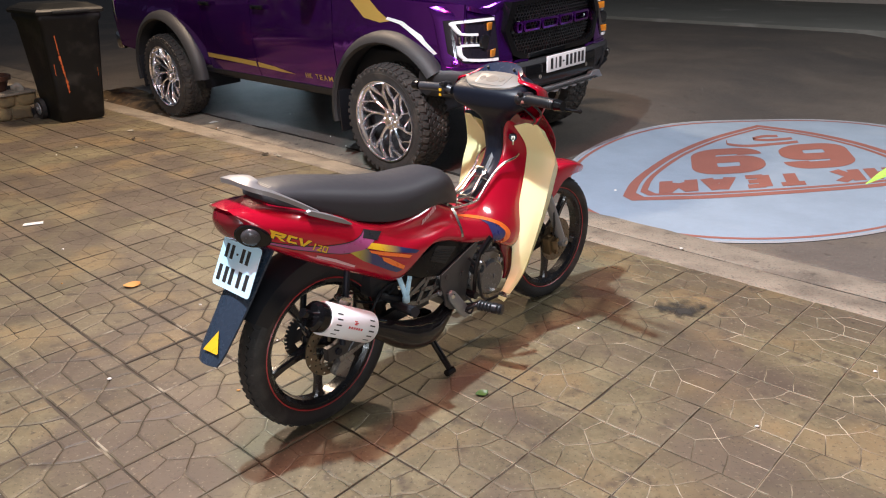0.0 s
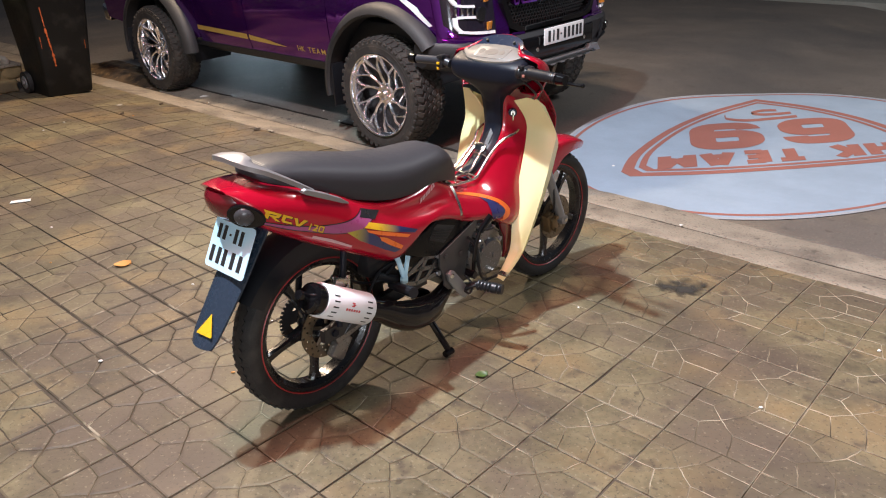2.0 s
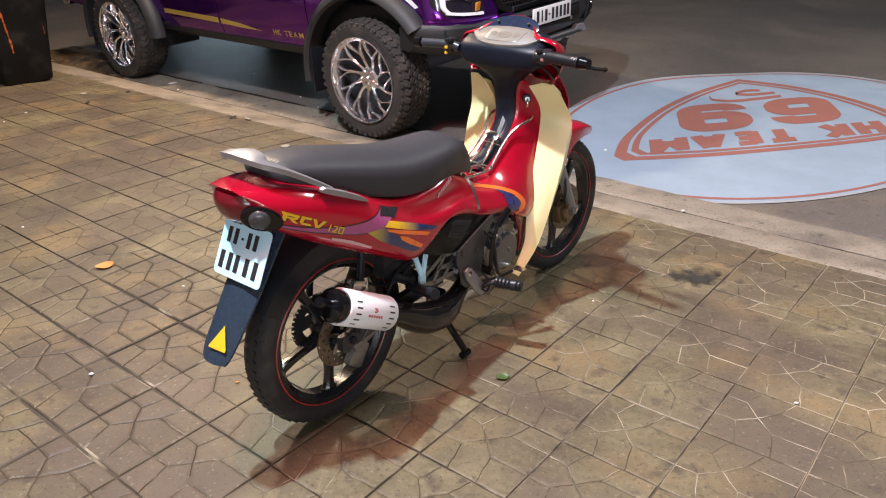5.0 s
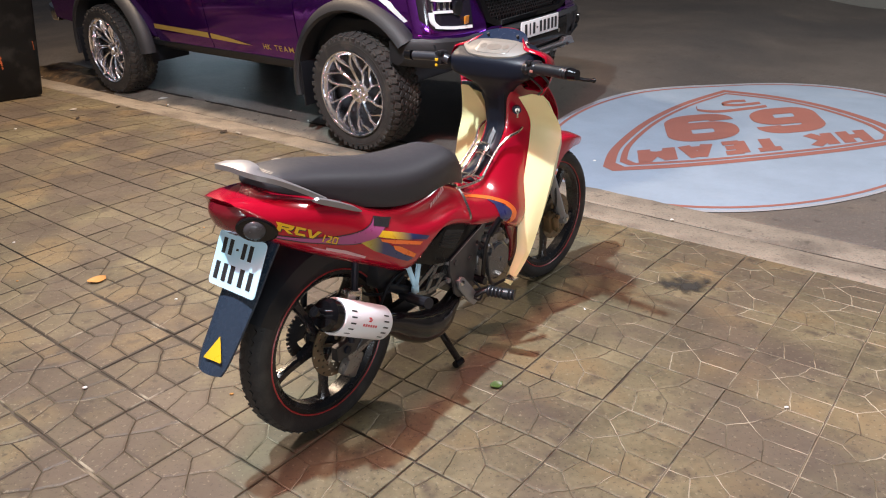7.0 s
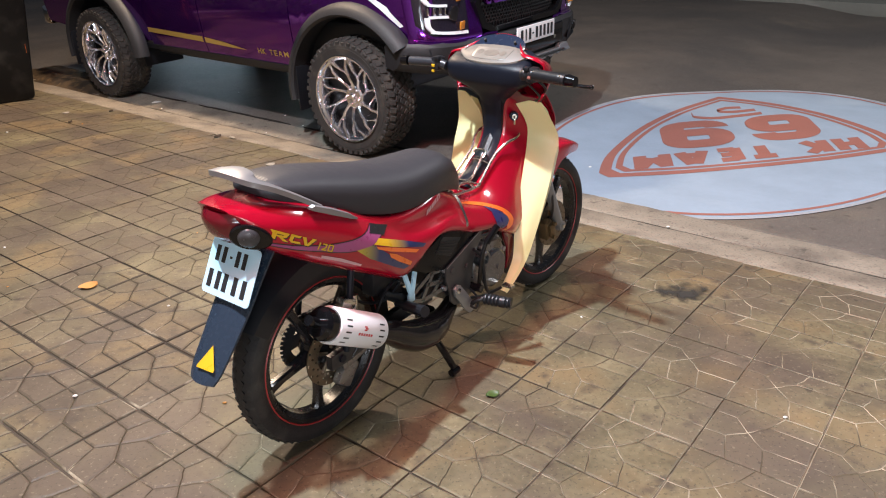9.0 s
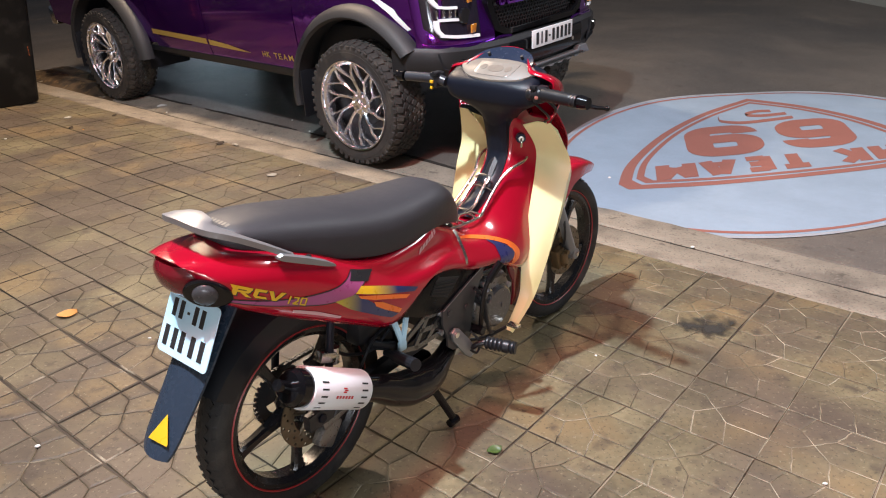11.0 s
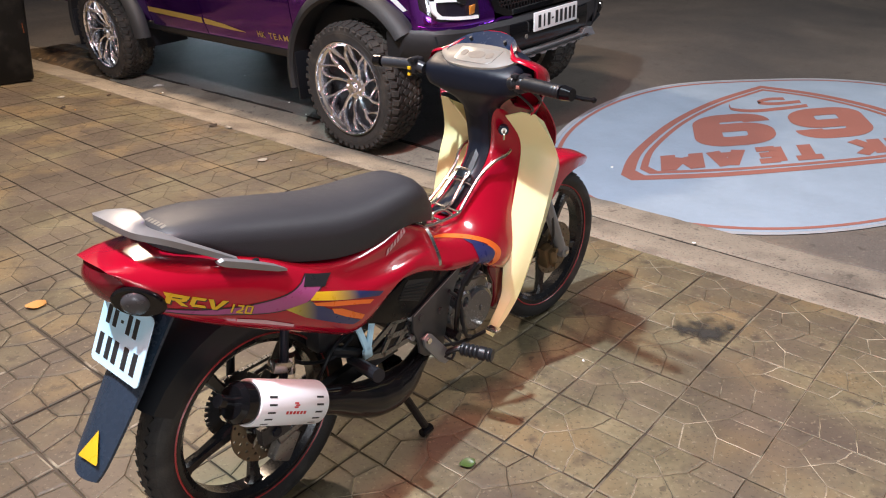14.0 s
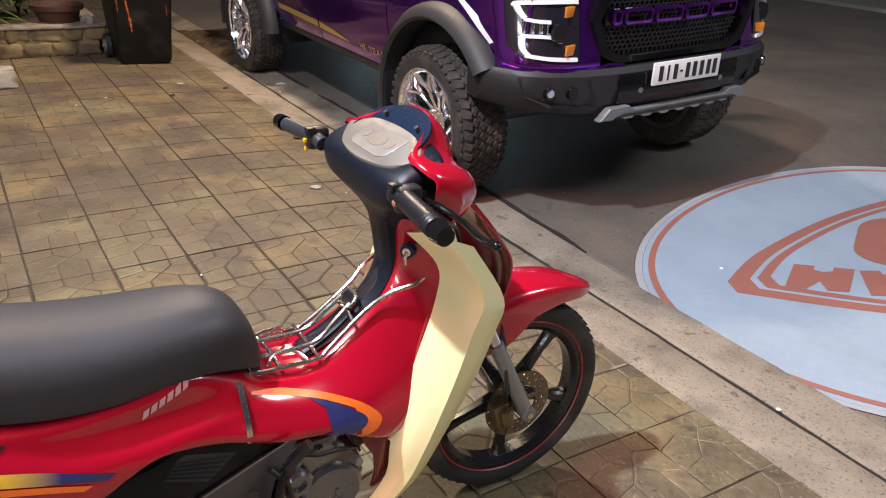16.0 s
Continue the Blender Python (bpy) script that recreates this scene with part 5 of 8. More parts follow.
tube(bm, [(0.830, -0.056, 0.666), (0.832, 0.0, 0.674), (0.830, 0.056, 0.666)], 0.0035, 8, 3)
rack = part("luggage_rack", bm, M["steel"], bike, "worn chrome wire luggage rack")
bm = bmesh.new()
box(bm, (0.842, 0, 0.694), (0.028, 0.034, 0.004), 0.001, Matrix.Rotation(radians(-42), 3, "Y"))
part("tag_plate", bm, M["chrome"], rack, "small bright tag")
for s in (-1, 1):
    bm = bmesh.new()
    loft(bm, [[(0.566 + 0.0055 * a, s * y, z + b * 0.002) for a, b in ((-1, -1), (1, -1), (1, 1), (-1, 1))] for y, z in ((0.100, 0.630), (0.115, 0.613), (0.137, 0.574), (0.147, 0.550), (0.149, 0.536))])
    cone(bm, (0.566, s * 0.139, 0.523), (0.566, s * 0.146, 0.523), 0.006, seg=8)
    part("strap", bm, M["steel"], rack, "bent steel rack strap")
bm = bmesh.new()
box(bm, (0.60, 0, 0.600), (0.06, 0.11, 0.05), 0.015)
part("fuel_cap_box", bm, M["black"], bike, "black plastic under the seat nose")

# front fork, fender, caliper
bm = bmesh.new()
rake = Vector((-0.44, 0, 0.9)).normalized()
for y in (-0.088, 0.088):
    a = FRONT + Vector((0, y, 0))
    cone(bm, a - rake * 0.015, a + rake * 0.26, 0.0195, 0.0195, 18)
    cone(bm, a + Vector((0, -0.02, 0)), a + Vector((0, 0.02, 0)), 0.021, seg=16)
fork = part("fork_leg", steered(bm), M["silver"], bike, "silver fork legs")
bm = bmesh.new()
for y in (-0.088, 0.088):
    a = FRONT + Vector((0, y, 0))
    cone(bm, a + rake * 0.25, a + rake * 0.55, 0.0155, seg=14)
box(bm, FRONT + rake * 0.42, (0.05, 0.22, 0.04), 0.01)
part("fork_tube", steered(bm), M["chrome"], fork, "fork tubes")
bm = bmesh.new()
cone(bm, FRONT + Vector((0, -0.115, 0)), FRONT + Vector((0, 0.115, 0)), 0.009, seg=6)
part("axle", steered(bm), M["steel"], fork, "axle bolt")
bm = bmesh.new()
cc = FRONT + Vector((-0.062, -0.066, -0.005))
box(bm, cc, (0.05, 0.04, 0.085), 0.01, Matrix.Rotation(radians(-15), 3, "Y"))
box(bm, cc + Vector((0.004, -0.026, 0.0)), (0.036, 0.02, 0.06), 0.008, Matrix.Rotation(radians(-15), 3, "Y"))
for dz in (-0.028, 0.03):
    cone(bm, cc + Vector((0.004, -0.03, dz)), cc + Vector((0.004, -0.044, dz)), 0.009, seg=8)
box(bm, cc + Vector((0.045, 0.0, 0.05)), (0.07, 0.014, 0.022), 0.004, Matrix.Rotation(radians(30), 3, "Y"))
part("front_caliper", steered(bm), M["bronze"], bike, "bronze front brake caliper")
bm = bmesh.new()
tube(bm, [cc + Vector((0.0, -0.02, 0.05)), cc + Vector((-0.02, -0.04, 0.12)), cc + Vector((-0.03, -0.02, 0.25)), cc + Vector((-0.06, 0.02, 0.4))], 0.005, 6)
part("brake_hose", steered(bm), M["black"], bike, "front brake hose")
bm = bmesh.new()
rows = []
for deg, r, w, drop in ((50, 0.362, 0.006, 0.004), (53, 0.362, 0.030, 0.018), (60, 0.358, 0.050, 0.034), (72, 0.352, 0.064, 0.050), (88, 0.348, 0.074, 0.075), (102, 0.352, 0.080, 0.115), (116, 0.36, 0.082, 0.13), (130, 0.375, 0.078, 0.11), (142, 0.39, 0.07, 0.07)):
    a = radians(deg)
    d = Vector((math.cos(a), 0, math.sin(a)))
    top = FRONT + d * r
    half = [(0.0, 0.0, 0.004), (0.55, 0.0, 0.0), (0.9, 0.12, -0.0), (1.0, 0.4, 0), (1.02, 1.0, 0)]
    pts = [top - d * (drop * k - e) + Vector((0, -w * f, 0)) for f, k, e in half]
    rows.append([Vector((p.x, -p.y, p.z)) for p in pts[:0:-1]] + pts)
sheet(bm, smooth_rows(rows, 3), 0.004, lambda p: (FRONT - Vector((p.x, 0, p.z)) + Vector((0, FRONT.y, 0))).normalized())
part("front_fender", steered(bm), M["red"], bike, "glossy red front fender", 55)

# engine, side cover, kick starter, footrests
bm = bmesh.new()
prism(bm, [(0.50, 0.30), (0.56, 0.235), (0.76, 0.225), (0.80, 0.27), (0.82, 0.36), (0.76, 0.435), (0.60, 0.44), (0.52, 0.40)], -0.10, 0.11, 0.012)
engine = part("engine", bm, M["dark_alloy"], bike, "grey alloy engine block")
bm = bmesh.new()
box(bm, (0.90, 0, 0.38), (0.16, 0.10, 0.09), 0.01, Matrix.Rotation(radians(-15), 3, "Y"))
part("cylinder", bm, M["dark_alloy"], engine, "finned engine cylinder")
for k in range(7):
    bm = bmesh.new()
    box(bm, (0.83 + 0.02 * k, 0, 0.37 + 0.006 * k), (0.006, 0.13, 0.10), 0.002, Matrix.Rotation(radians(-15), 3, "Y"))
    part("fin", bm, M["dark_alloy"], engine)
bm = bmesh.new()
lathe(bm, [(-0.098, 0.102), (-0.128, 0.100), (-0.138, 0.094), (-0.141, 0.080), (-0.141, 0.0)], (0.715, 0, 0.342), 40, closed=False)
cov = part("clutch_cover", bm, M["alloy"], engine, "round cast clutch cover", 40)
bm = bmesh.new()
lathe(bm, [(-0.134, 0.074), (-0.150, 0.070), (-0.155, 0.062), (-0.155, 0.05), (-0.157, 0.0)], (0.732, 0, 0.322), 36, closed=False)
lathe(bm, [(-0.10, 0.034), (-0.160, 0.032), (-0.166, 0.026), (-0.166, 0.016), (-0.158, 0.014), (-0.158, 0.0)], (0.655, 0, 0.385), 24, closed=False)
box(bm, (0.742, -0.158, 0.325), (0.008, 0.004, 0.016), 0.001)
for a in range(0, 360, 45):
    p = Vector((0.715 + 0.09 * math.cos(radians(a)), -0.13, 0.345 + 0.09 * math.sin(radians(a))))
    cone(bm, p, p + Vector((0, -0.010, 0)), 0.0055, seg=6)
part("cover_boss", bm, M["bright_alloy"], cov, "raised grey cover boss")
bm = bmesh.new()
tube(bm, [(0.61, -0.168, 0.30), (0.605, -0.175, 0.36), (0.612, -0.178, 0.42), (0.628, -0.185, 0.47), (0.648, -0.192, 0.495)], 0.0075, 8)
tube(bm, [(0.622, -0.187, 0.465), (0.652, -0.198, 0.505), (0.664, -0.203, 0.518)], 0.012, 10)
cone(bm, (0.60, -0.10, 0.30), (0.60, -0.185, 0.30), 0.014, seg=12)
part("kick_starter", bm, M["gloss_black"], bike, "black kick-start lever")
bm = bmesh.new()
prism(bm, [(0.249, 0.494), (0.30, 0.512), (0.395, 0.530), (0.430, 0.546), (0.455, 0.552), (0.482, 0.548), (0.56, 0.522), (0.66, 0.487), (0.621, 0.486), (0.497, 0.436), (0.451, 0.416), (0.36, 0.44), (0.28, 0.478)], -0.126, -0.140, 0.004)
mirrored(bm)
side_cover = part("side_cover", bm, M["side_black"], bike, "glossy black plastic side cover")
bm = bmesh.new()
prism(bm, [(0.404, 0.490), (0.430, 0.527), (0.446, 0.535), (0.540, 0.503), (0.482, 0.455)], -0.1402, -0.1408, 0.0)
part("louvre_panel", bm, M["ink"], side_cover, "dark louvre opening")
for k in range(5):
    a, b = (k + 0.25) / 5, (k + 0.78) / 5
    bm = bmesh.new()
    pts = [(0.430 - 0.024 * a, 0.524 - 0.034 * a), (0.532 - 0.052 * a, 0.500 - 0.044 * a), (0.532 - 0.052 * b, 0.500 - 0.044 * b), (0.430 - 0.024 * b, 0.524 - 0.034 * b)]
    loft(bm, [[(x, -0.1405, z) for x, z in pts], [(x, -0.1405 - (0.004 if i < 2 else 0.0012), z) for i, (x, z) in enumerate(pts)]])
    part("louvre", bm, M["flare"], side_cover, "black cooling louvre")
bm = bmesh.new()
prism(bm, [(0.672, 0.503), (0.453, 0.420), (0.452, 0.375), (0.473, 0.326), (0.476, 0.290), (0.50, 0.268), (0.564, 0.249), (0.588, 0.284), (0.595, 0.344), (0.61, 0.40), (0.645, 0.462)], -0.138, -0.146, 0.002)
for x, z in ((0.482, 0.405), (0.488, 0.335), (0.565, 0.390), (0.545, 0.290)):
    cone(bm, (x, -0.146, z), (x, -0.152, z), 0.010, seg=12)
plate_part = part("frame_plate", bm, M["plate_alloy"], bike, "grey frame plate with bolts")
bm = bmesh.new()
loft(bm, [[(0.455, y, 0.4195 + dz), (0.668, y, 0.5005 + dz)] + [(0.668, y, 0.5030 + dz), (0.455, y, 0.4220 + dz)] for y, dz in ((-0.1455, 0), (-0.1472, 0))])
part("plate_edge", bm, M["silver"], plate_part, "bright edge strip of the plate")
bracket = None
for pts in ([(0.455, 0.415), (0.39, 0.425), (0.30, 0.385), (0.285, 0.365)], [(0.285, 0.365), (0.35, 0.345), (0.46, 0.345)], [(0.40, 0.42), (0.345, 0.35)], [(0.455, 0.40), (0.40, 0.35)], [(0.37, 0.39), (0.45, 0.375)]):
    for (xa, za), (xb, zb) in zip(pts, pts[1:]):
        d = Vector((xb - xa, 0, zb - za)).normalized()
        nn = Vector((-d.z, 0, d.x)) * 0.0075
        a, b = Vector((xa, -0.125, za)) - d * 0.005, Vector((xb, -0.125, zb)) + d * 0.005
        bm = loft(bmesh.new(), [[a + nn, a - nn, b - nn, b + nn], [p + Vector((0, -0.007, 0)) for p in (a + nn, a - nn, b - nn, b + nn)]])
        if bracket is None:
            bracket = part("rear_footrest_bracket", bm, M["bright_alloy"], bike, "cast alloy lattice footrest bracket")
        else:
            part("bracket_bar", bm, M["bright_alloy"], bracket)
for x, z in ((0.455, 0.412), (0.457, 0.346)):
    part("bolt", cone(bmesh.new(), (x, -0.12, z), (x, -0.14, z), 0.009, seg=8), M["silver"], bracket, "bright bolt head")
bm = bmesh.new()
for xa in (0.262, 0.335):
    a, b = Vector((xa, -0.118, 0.495)), Vector((0.292, -0.13, 0.385))
    loft(bm, [[p + Vector((dx, dy, 0)) for dx, dy in ((-0.008, -0.004), (0.008, -0.004), (0.008, 0.004), (-0.008, 0.004))] for p in (a, b)])
box(bm, (0.292, -0.128, 0.378), (0.03, 0.012, 0.03), 0.004)
part("silencer_hanger", bm, M["plate"], bike, "pale v-shaped silencer hanger")
bm = bmesh.new()
cone(bm, (0.255, -0.10, 0.365), (0.225, -0.235, 0.392), 0.011, seg=12)
cone(bm, (0.245, -0.145, 0.374), (0.222, -0.24, 0.394), 0.017, 0.018, seg=12)
part("rear_footrest", bm, M["black"], bike, "folded black rear footrest")
bm = bmesh.new()
prism(bm, [(0.478, 0.340), (0.496, 0.350), (0.514, 0.340), (0.560, 0.284), (0.598, 0.236), (0.594, 0.218), (0.570, 0.212), (0.545, 0.232), (0.484, 0.310)], -0.151, -0.161, 0.003)
rest = part("footrest_arm", bm, M["silver"], bike, "flat alloy footrest arm")
bm = bmesh.new()
cone(bm, (0.495, -0.150, 0.330), (0.494, -0.168, 0.330), 0.010, seg=6)
part("bolt", bm, M["chrome"], rest, "bright bolt head")
bm = bmesh.new()
tube(bm, [(0.575, -0.160, 0.245), (0.585, -0.180, 0.262), (0.602, -0.20, 0.268)], 0.009, 10)
part("footrest_peg", bm, M["black"], rest, "black footrest peg")
bm = bmesh.new()
tube(bm, [Vector((0.594, -0.20, 0.270)).lerp(Vector((0.626, -0.290, 0.266)), k / 22) for k in range(23)], lambda t: 0.0165 + (0.004 if int(t * 22) % 3 else 0.0), 14, 1)
part("footrest_rubber", bm, M["black"], rest, "ribbed black footrest rubber")
bm = bmesh.new()
tube(bm, [(0.58, -0.12, 0.25), (0.68, -0.14, 0.228), (0.755, -0.165, 0.238)], 0.006, 8)
pedal = part("brake_pedal", bm, M["black"], bike, "black brake pedal arm")
part("pedal_pad", box(bmesh.new(), (0.768, -0.188, 0.246), (0.026, 0.042, 0.010), 0.003), M["steel"], pedal, "steel pedal pad")
bm = bmesh.new()
tube(bm, [(0.42, -0.05, 0.24), (0.445, -0.10, 0.15), (0.485, -0.15, 0.03)], 0.0125, 10)
cone(bm, (0.47, -0.150, 0.012), (0.51, -0.150, 0.012), 0.013, seg=12)
box(bm, (0.43, -0.07, 0.235), (0.06, 0.05, 0.06), 0.01)
part("side_stand", bm, M["gloss_black"], bike, "black stand leg")

bm = bmesh.new()
prism(bm, curve2([(0.812, 0.425), (0.85, 0.412), (0.882, 0.386), (0.892, 0.345), (0.888, 0.305), (0.863, 0.276), (0.836, 0.274)], 3) + [(0.846, 0.31), (0.842, 0.36), (0.822, 0.395)], -0.122, -0.132, 0.003)
part("engine_guard", bm, M["red_dark"], bike, "dark red plastic guard beside the engine")
for pts, r, kind in (([(0.60, -0.150, 0.44), (0.63, -0.165, 0.40), (0.64, -0.168, 0.33), (0.66, -0.165, 0.27), (0.70, -0.15, 0.24)], 0.006, "breather_hose"), ([(0.66, -0.14, 0.45), (0.70, -0.155, 0.44), (0.75, -0.150, 0.43), (0.80, -0.13, 0.40)], 0.005, "clutch_cable"), ([(0.63, -0.13, 0.47), (0.68, -0.14, 0.465), (0.74, -0.13, 0.455), (0.80, -0.11, 0.44)], 0.008, "oil_pipe"), ([(0.58, -0.15, 0.30), (0.595, -0.175, 0.262), (0.575, -0.18, 0.235), (0.555, -0.172, 0.25)], 0.004, "return_spring")):
    part(kind, tube(bmesh.new(), pts, r, 8), M["black"] if kind != "oil_pipe" else M["bright_alloy"], bike, "dark " + kind.replace("_", " ") + " at the engine" if kind != "oil_pipe" else "grey alloy oil pipe")
bm = bmesh.new()
box(bm, (0.69, -0.105, 0.455), (0.10, 0.05, 0.045), 0.012)
box(bm, (0.735, -0.128, 0.447), (0.035, 0.02, 0.03), 0.006)
part("carburettor", bm, M["alloy"], bike, "grey alloy carburettor")
for x, z in ((0.66, 0.425), (0.755, 0.43), (0.80, 0.37), (0.79, 0.30)):
    bm = bmesh.new()
    cone(bm, (x, -0.10, z), (x, -0.146, z), 0.011, 0.009, 12)
    part("cover_bolt", bm, M["silver"], cov, "bright cover bolt")
# exhaust
bm = bmesh.new()
def chamber(t):
    return np.interp(t, [0, 0.12, 0.25, 0.38, 0.5, 0.62, 0.74, 0.88, 1.0], [0.032, 0.037, 0.045, 0.053, 0.054, 0.047, 0.033, 0.024, 0.022])
tube(bm, [(0.055, -0.182, 0.386), (0.13, -0.176, 0.345), (0.20, -0.168, 0.298), (0.27, -0.158, 0.262), (0.34, -0.148, 0.240), (0.41, -0.135, 0.232), (0.475, -0.12, 0.240), (0.55, -0.10, 0.262), (0.66, -0.06, 0.29)], lambda t: float(chamber(t)), 24, 5)
exhaust = part("exhaust_pipe", bm, M["gloss_black"], bike, "gloss black expansion chamber exhaust", 60)
bm = bmesh.new()
e0, e1 = Vector((-0.120, -0.185, 0.487)), Vector((0.060, -0.182, 0.383))
ed = (e1 - e0).normalized()
rings = []
q = ed.to_track_quat("Z", "Y").to_matrix()
for t, r in ((0.0, 0.046), (0.0, 0.050), (0.01, 0.0515), (0.99, 0.0515), (1.0, 0.050), (1.0, 0.046)):
    rings.append([e0.lerp(e1, t) + q @ Vector((r * math.cos(a), r * math.sin(a), 0)) for a in (2 * math.pi * k / 40 for k in range(40))])
loft(bm, rings, caps=False)
sil = part("silencer", bm, M["white"], exhaust, "white enamelled silencer shield", 40)
bm = bmesh.new()
cone(bm, e0 - ed * 0.03, e1 + ed * 0.005, 0.046, seg=32)
cone(bm, e0 - ed * 0.042, e0 - ed * 0.028, 0.036, 0.046, 32)
cone(bm, e0 - ed * 0.075 + Vector((0, 0, 0.005)), e0 - ed * 0.04, 0.014, seg=16)
part("silencer_core", bm, M["gloss_black"], sil, "black silencer end cap")


def on_silencer(along, around, r=0.0520):
    a = radians(around)
    side = Vector((0, -1, 0))
    upv = side.cross(ed)
    upv = upv if upv.z > 0 else -upv
    return e0.lerp(e1, along) + r * (math.cos(a) * side + math.sin(a) * upv)


for a0 in (0.10, 0.80):
    for k in range(5):
        ang = 35 - 19 * k
        bm = bmesh.new()
        bm.faces.new([bm.verts.new(on_silencer(x, y)) for x, y in [(a0, ang - 2.4), (a0 + 0.11, ang - 2.4), (a0 + 0.11, ang + 2.4), (a0, ang + 2.4)]])
        part("slot", bm, M["ink"], sil, "dark cooling slot")
bm = bmesh.new()
for k in range(6):
    a0 = 0.36 + 0.052 * k
    bm.faces.new([bm.verts.new(on_silencer(x, y)) for x, y in ((a0, -8), (a0 + 0.036, -8), (a0 + 0.036, 0), (a0, 0))])
for x0, y0 in ((0.49, 8), (0.51, 13), (0.49, 18)):
    bm.faces.new([bm.verts.new(on_silencer(x, y)) for x, y in ((x0 - 0.03, y0), (x0 + 0.03, y0), (x0 + 0.03, y0 + 4), (x0 - 0.03, y0 + 4))])
part("silencer_mark", bm, M["logo_red"], sil, "small red bars")
bm = bmesh.new()
box(bm, (0.03, -0.085, 0.225), (0.06, 0.035, 0.085), 0.01, Matrix.Rotation(radians(35), 3, "Y"))
box(bm, (0.07, -0.095, 0.27), (0.13, 0.016, 0.03), 0.006, Matrix.Rotation(radians(-15), 3, "Y"))
part("rear_caliper", bm, M["alloy"], bike, "grey alloy rear brake caliper")
bm = bmesh.new()
box(bm, (0.035, -0.10, 0.462), (0.055, 0.034, 0.030), 0.006, Matrix.Rotation(radians(25), 3, "Y"))
cone(bm, (0.062, -0.10, 0.43), (0.066, -0.10, 0.475), 0.014, seg=14)
part("fluid_reservoir", bm, M["steel"], bike, "small bright brake fluid reservoir")
bm = bmesh.new()
tube(bm, [(0.04, -0.10, 0.27), (0.12, -0.115, 0.36), (0.2, -0.11, 0.44), (0.3, -0.09, 0.44)], 0.005, 6)
tube(bm, [(-0.02, -0.08, 0.46), (0.05, -0.09, 0.47), (0.12, -0.09, 0.42), (0.2, -0.1, 0.40), (0.27, -0.1, 0.43)], 0.005, 6)
part("rear_brake_hose", bm, M["black"], bike, "rear brake hose")
bm = bmesh.new()
box(bm, (0.30, 0, 0.45), (0.26, 0.17, 0.09), 0.02)
tube(bm, [(0.22, 0, 0.47), (0.5, 0, 0.43), (0.75, 0, 0.52), (0.95, 0, 0.75)], 0.03, 12)
cone(bm, (0.20, -0.09, 0.415), (0.28, -0.10, 0.375), 0.016, seg=12)
part("frame", bm, M["black"], bike, "black frame and airbox")

# ---- pickup truck ----
TRUCK = pose(0.302, 6.14, -0.017, 2.5, 0, -43.5)
truck = thing("pickup_truck", TRUCK, "metallic purple lifted pickup truck with chrome wheels parked at kerb", "pickup truck")
AXLE_R = -3.215


def side_y(z):
    return float(np.interp(z, [0.48, 0.54, 0.62, 0.80, 0.98, 1.02, 1.30, 1.36], [0.850, 0.885, 0.905, 0.925, 0.935, 0.922, 0.905, 0.895]))


def arch(x, c, r, low):
    d = r * r - (x - c) ** 2
    return max(low, 0.40 + math.sqrt(d)) if d > 0 else low


def side_panel(name, x0, x1, low, top, mat, label, n=24, curve_in=0.0):
    ob = None
    for s in (-1, 1):
        rows = []
        for i in range(n + 1):
            x = x0 + (x1 - x0) * i / n
            zb, zt = low(x), top(x)
            rows.append([(x, s * (side_y(zb + (zt - zb) * k / 8) - curve_in * max(0.0, (x - 0.2)) ** 2), zb + (zt - zb) * k / 8) for k in range(9)])
        bm = sheet(bmesh.new(), rows, 0.02, lambda p: (0, 1 if p.y < 0 else -1, 0))
        ob = part(name, bm, mat, truck, label, 30)
    return ob


side_panel("front_fender", -0.605, 0.62, lambda x: max(arch(x, 0, 0.57, 0.56), 0.80 if x > 0.44 else 0.0), lambda x: 1.24 - 0.05 * max(0, x), M["purple"], "purple front fender", 30, 0.55)
side_panel("front_door", -1.695, -0.615, lambda x: 0.525, lambda x: 1.30, M["purple"], "purple front door", 10)
side_panel("rear_door", -2.50, -1.705, lambda x: 0.53, lambda x: 1.31, M["purple"], "purple rear door", 10)
side_panel("cargo_side", -4.28, -2.51, lambda x: arch(x, AXLE_R, 0.57, 0.56 + 0.10 * max(0, -3.7 - x)), lambda x: 1.33, M["purple"], "purple cargo bed side", 34)
bm = bmesh.new()
box(bm, (-1.95, 0, 0.50), (4.4, 1.5, 0.16), 0.03)
box(bm, (0.45, 0, 0.66), (0.5, 1.3, 0.14), 0.03)
box(bm, (-1.6, 0, 0.70), (3.6, 1.66, 0.35), 0.03)
box(bm, (-3.4, 0, 0.85), (1.7, 1.0, 0.5), 0.03)
box(bm, (0.1, 0, 0.8), (1.0, 0.98, 0.5), 0.03)
part("chassis", bm, M["black"], truck, "dark underbody")
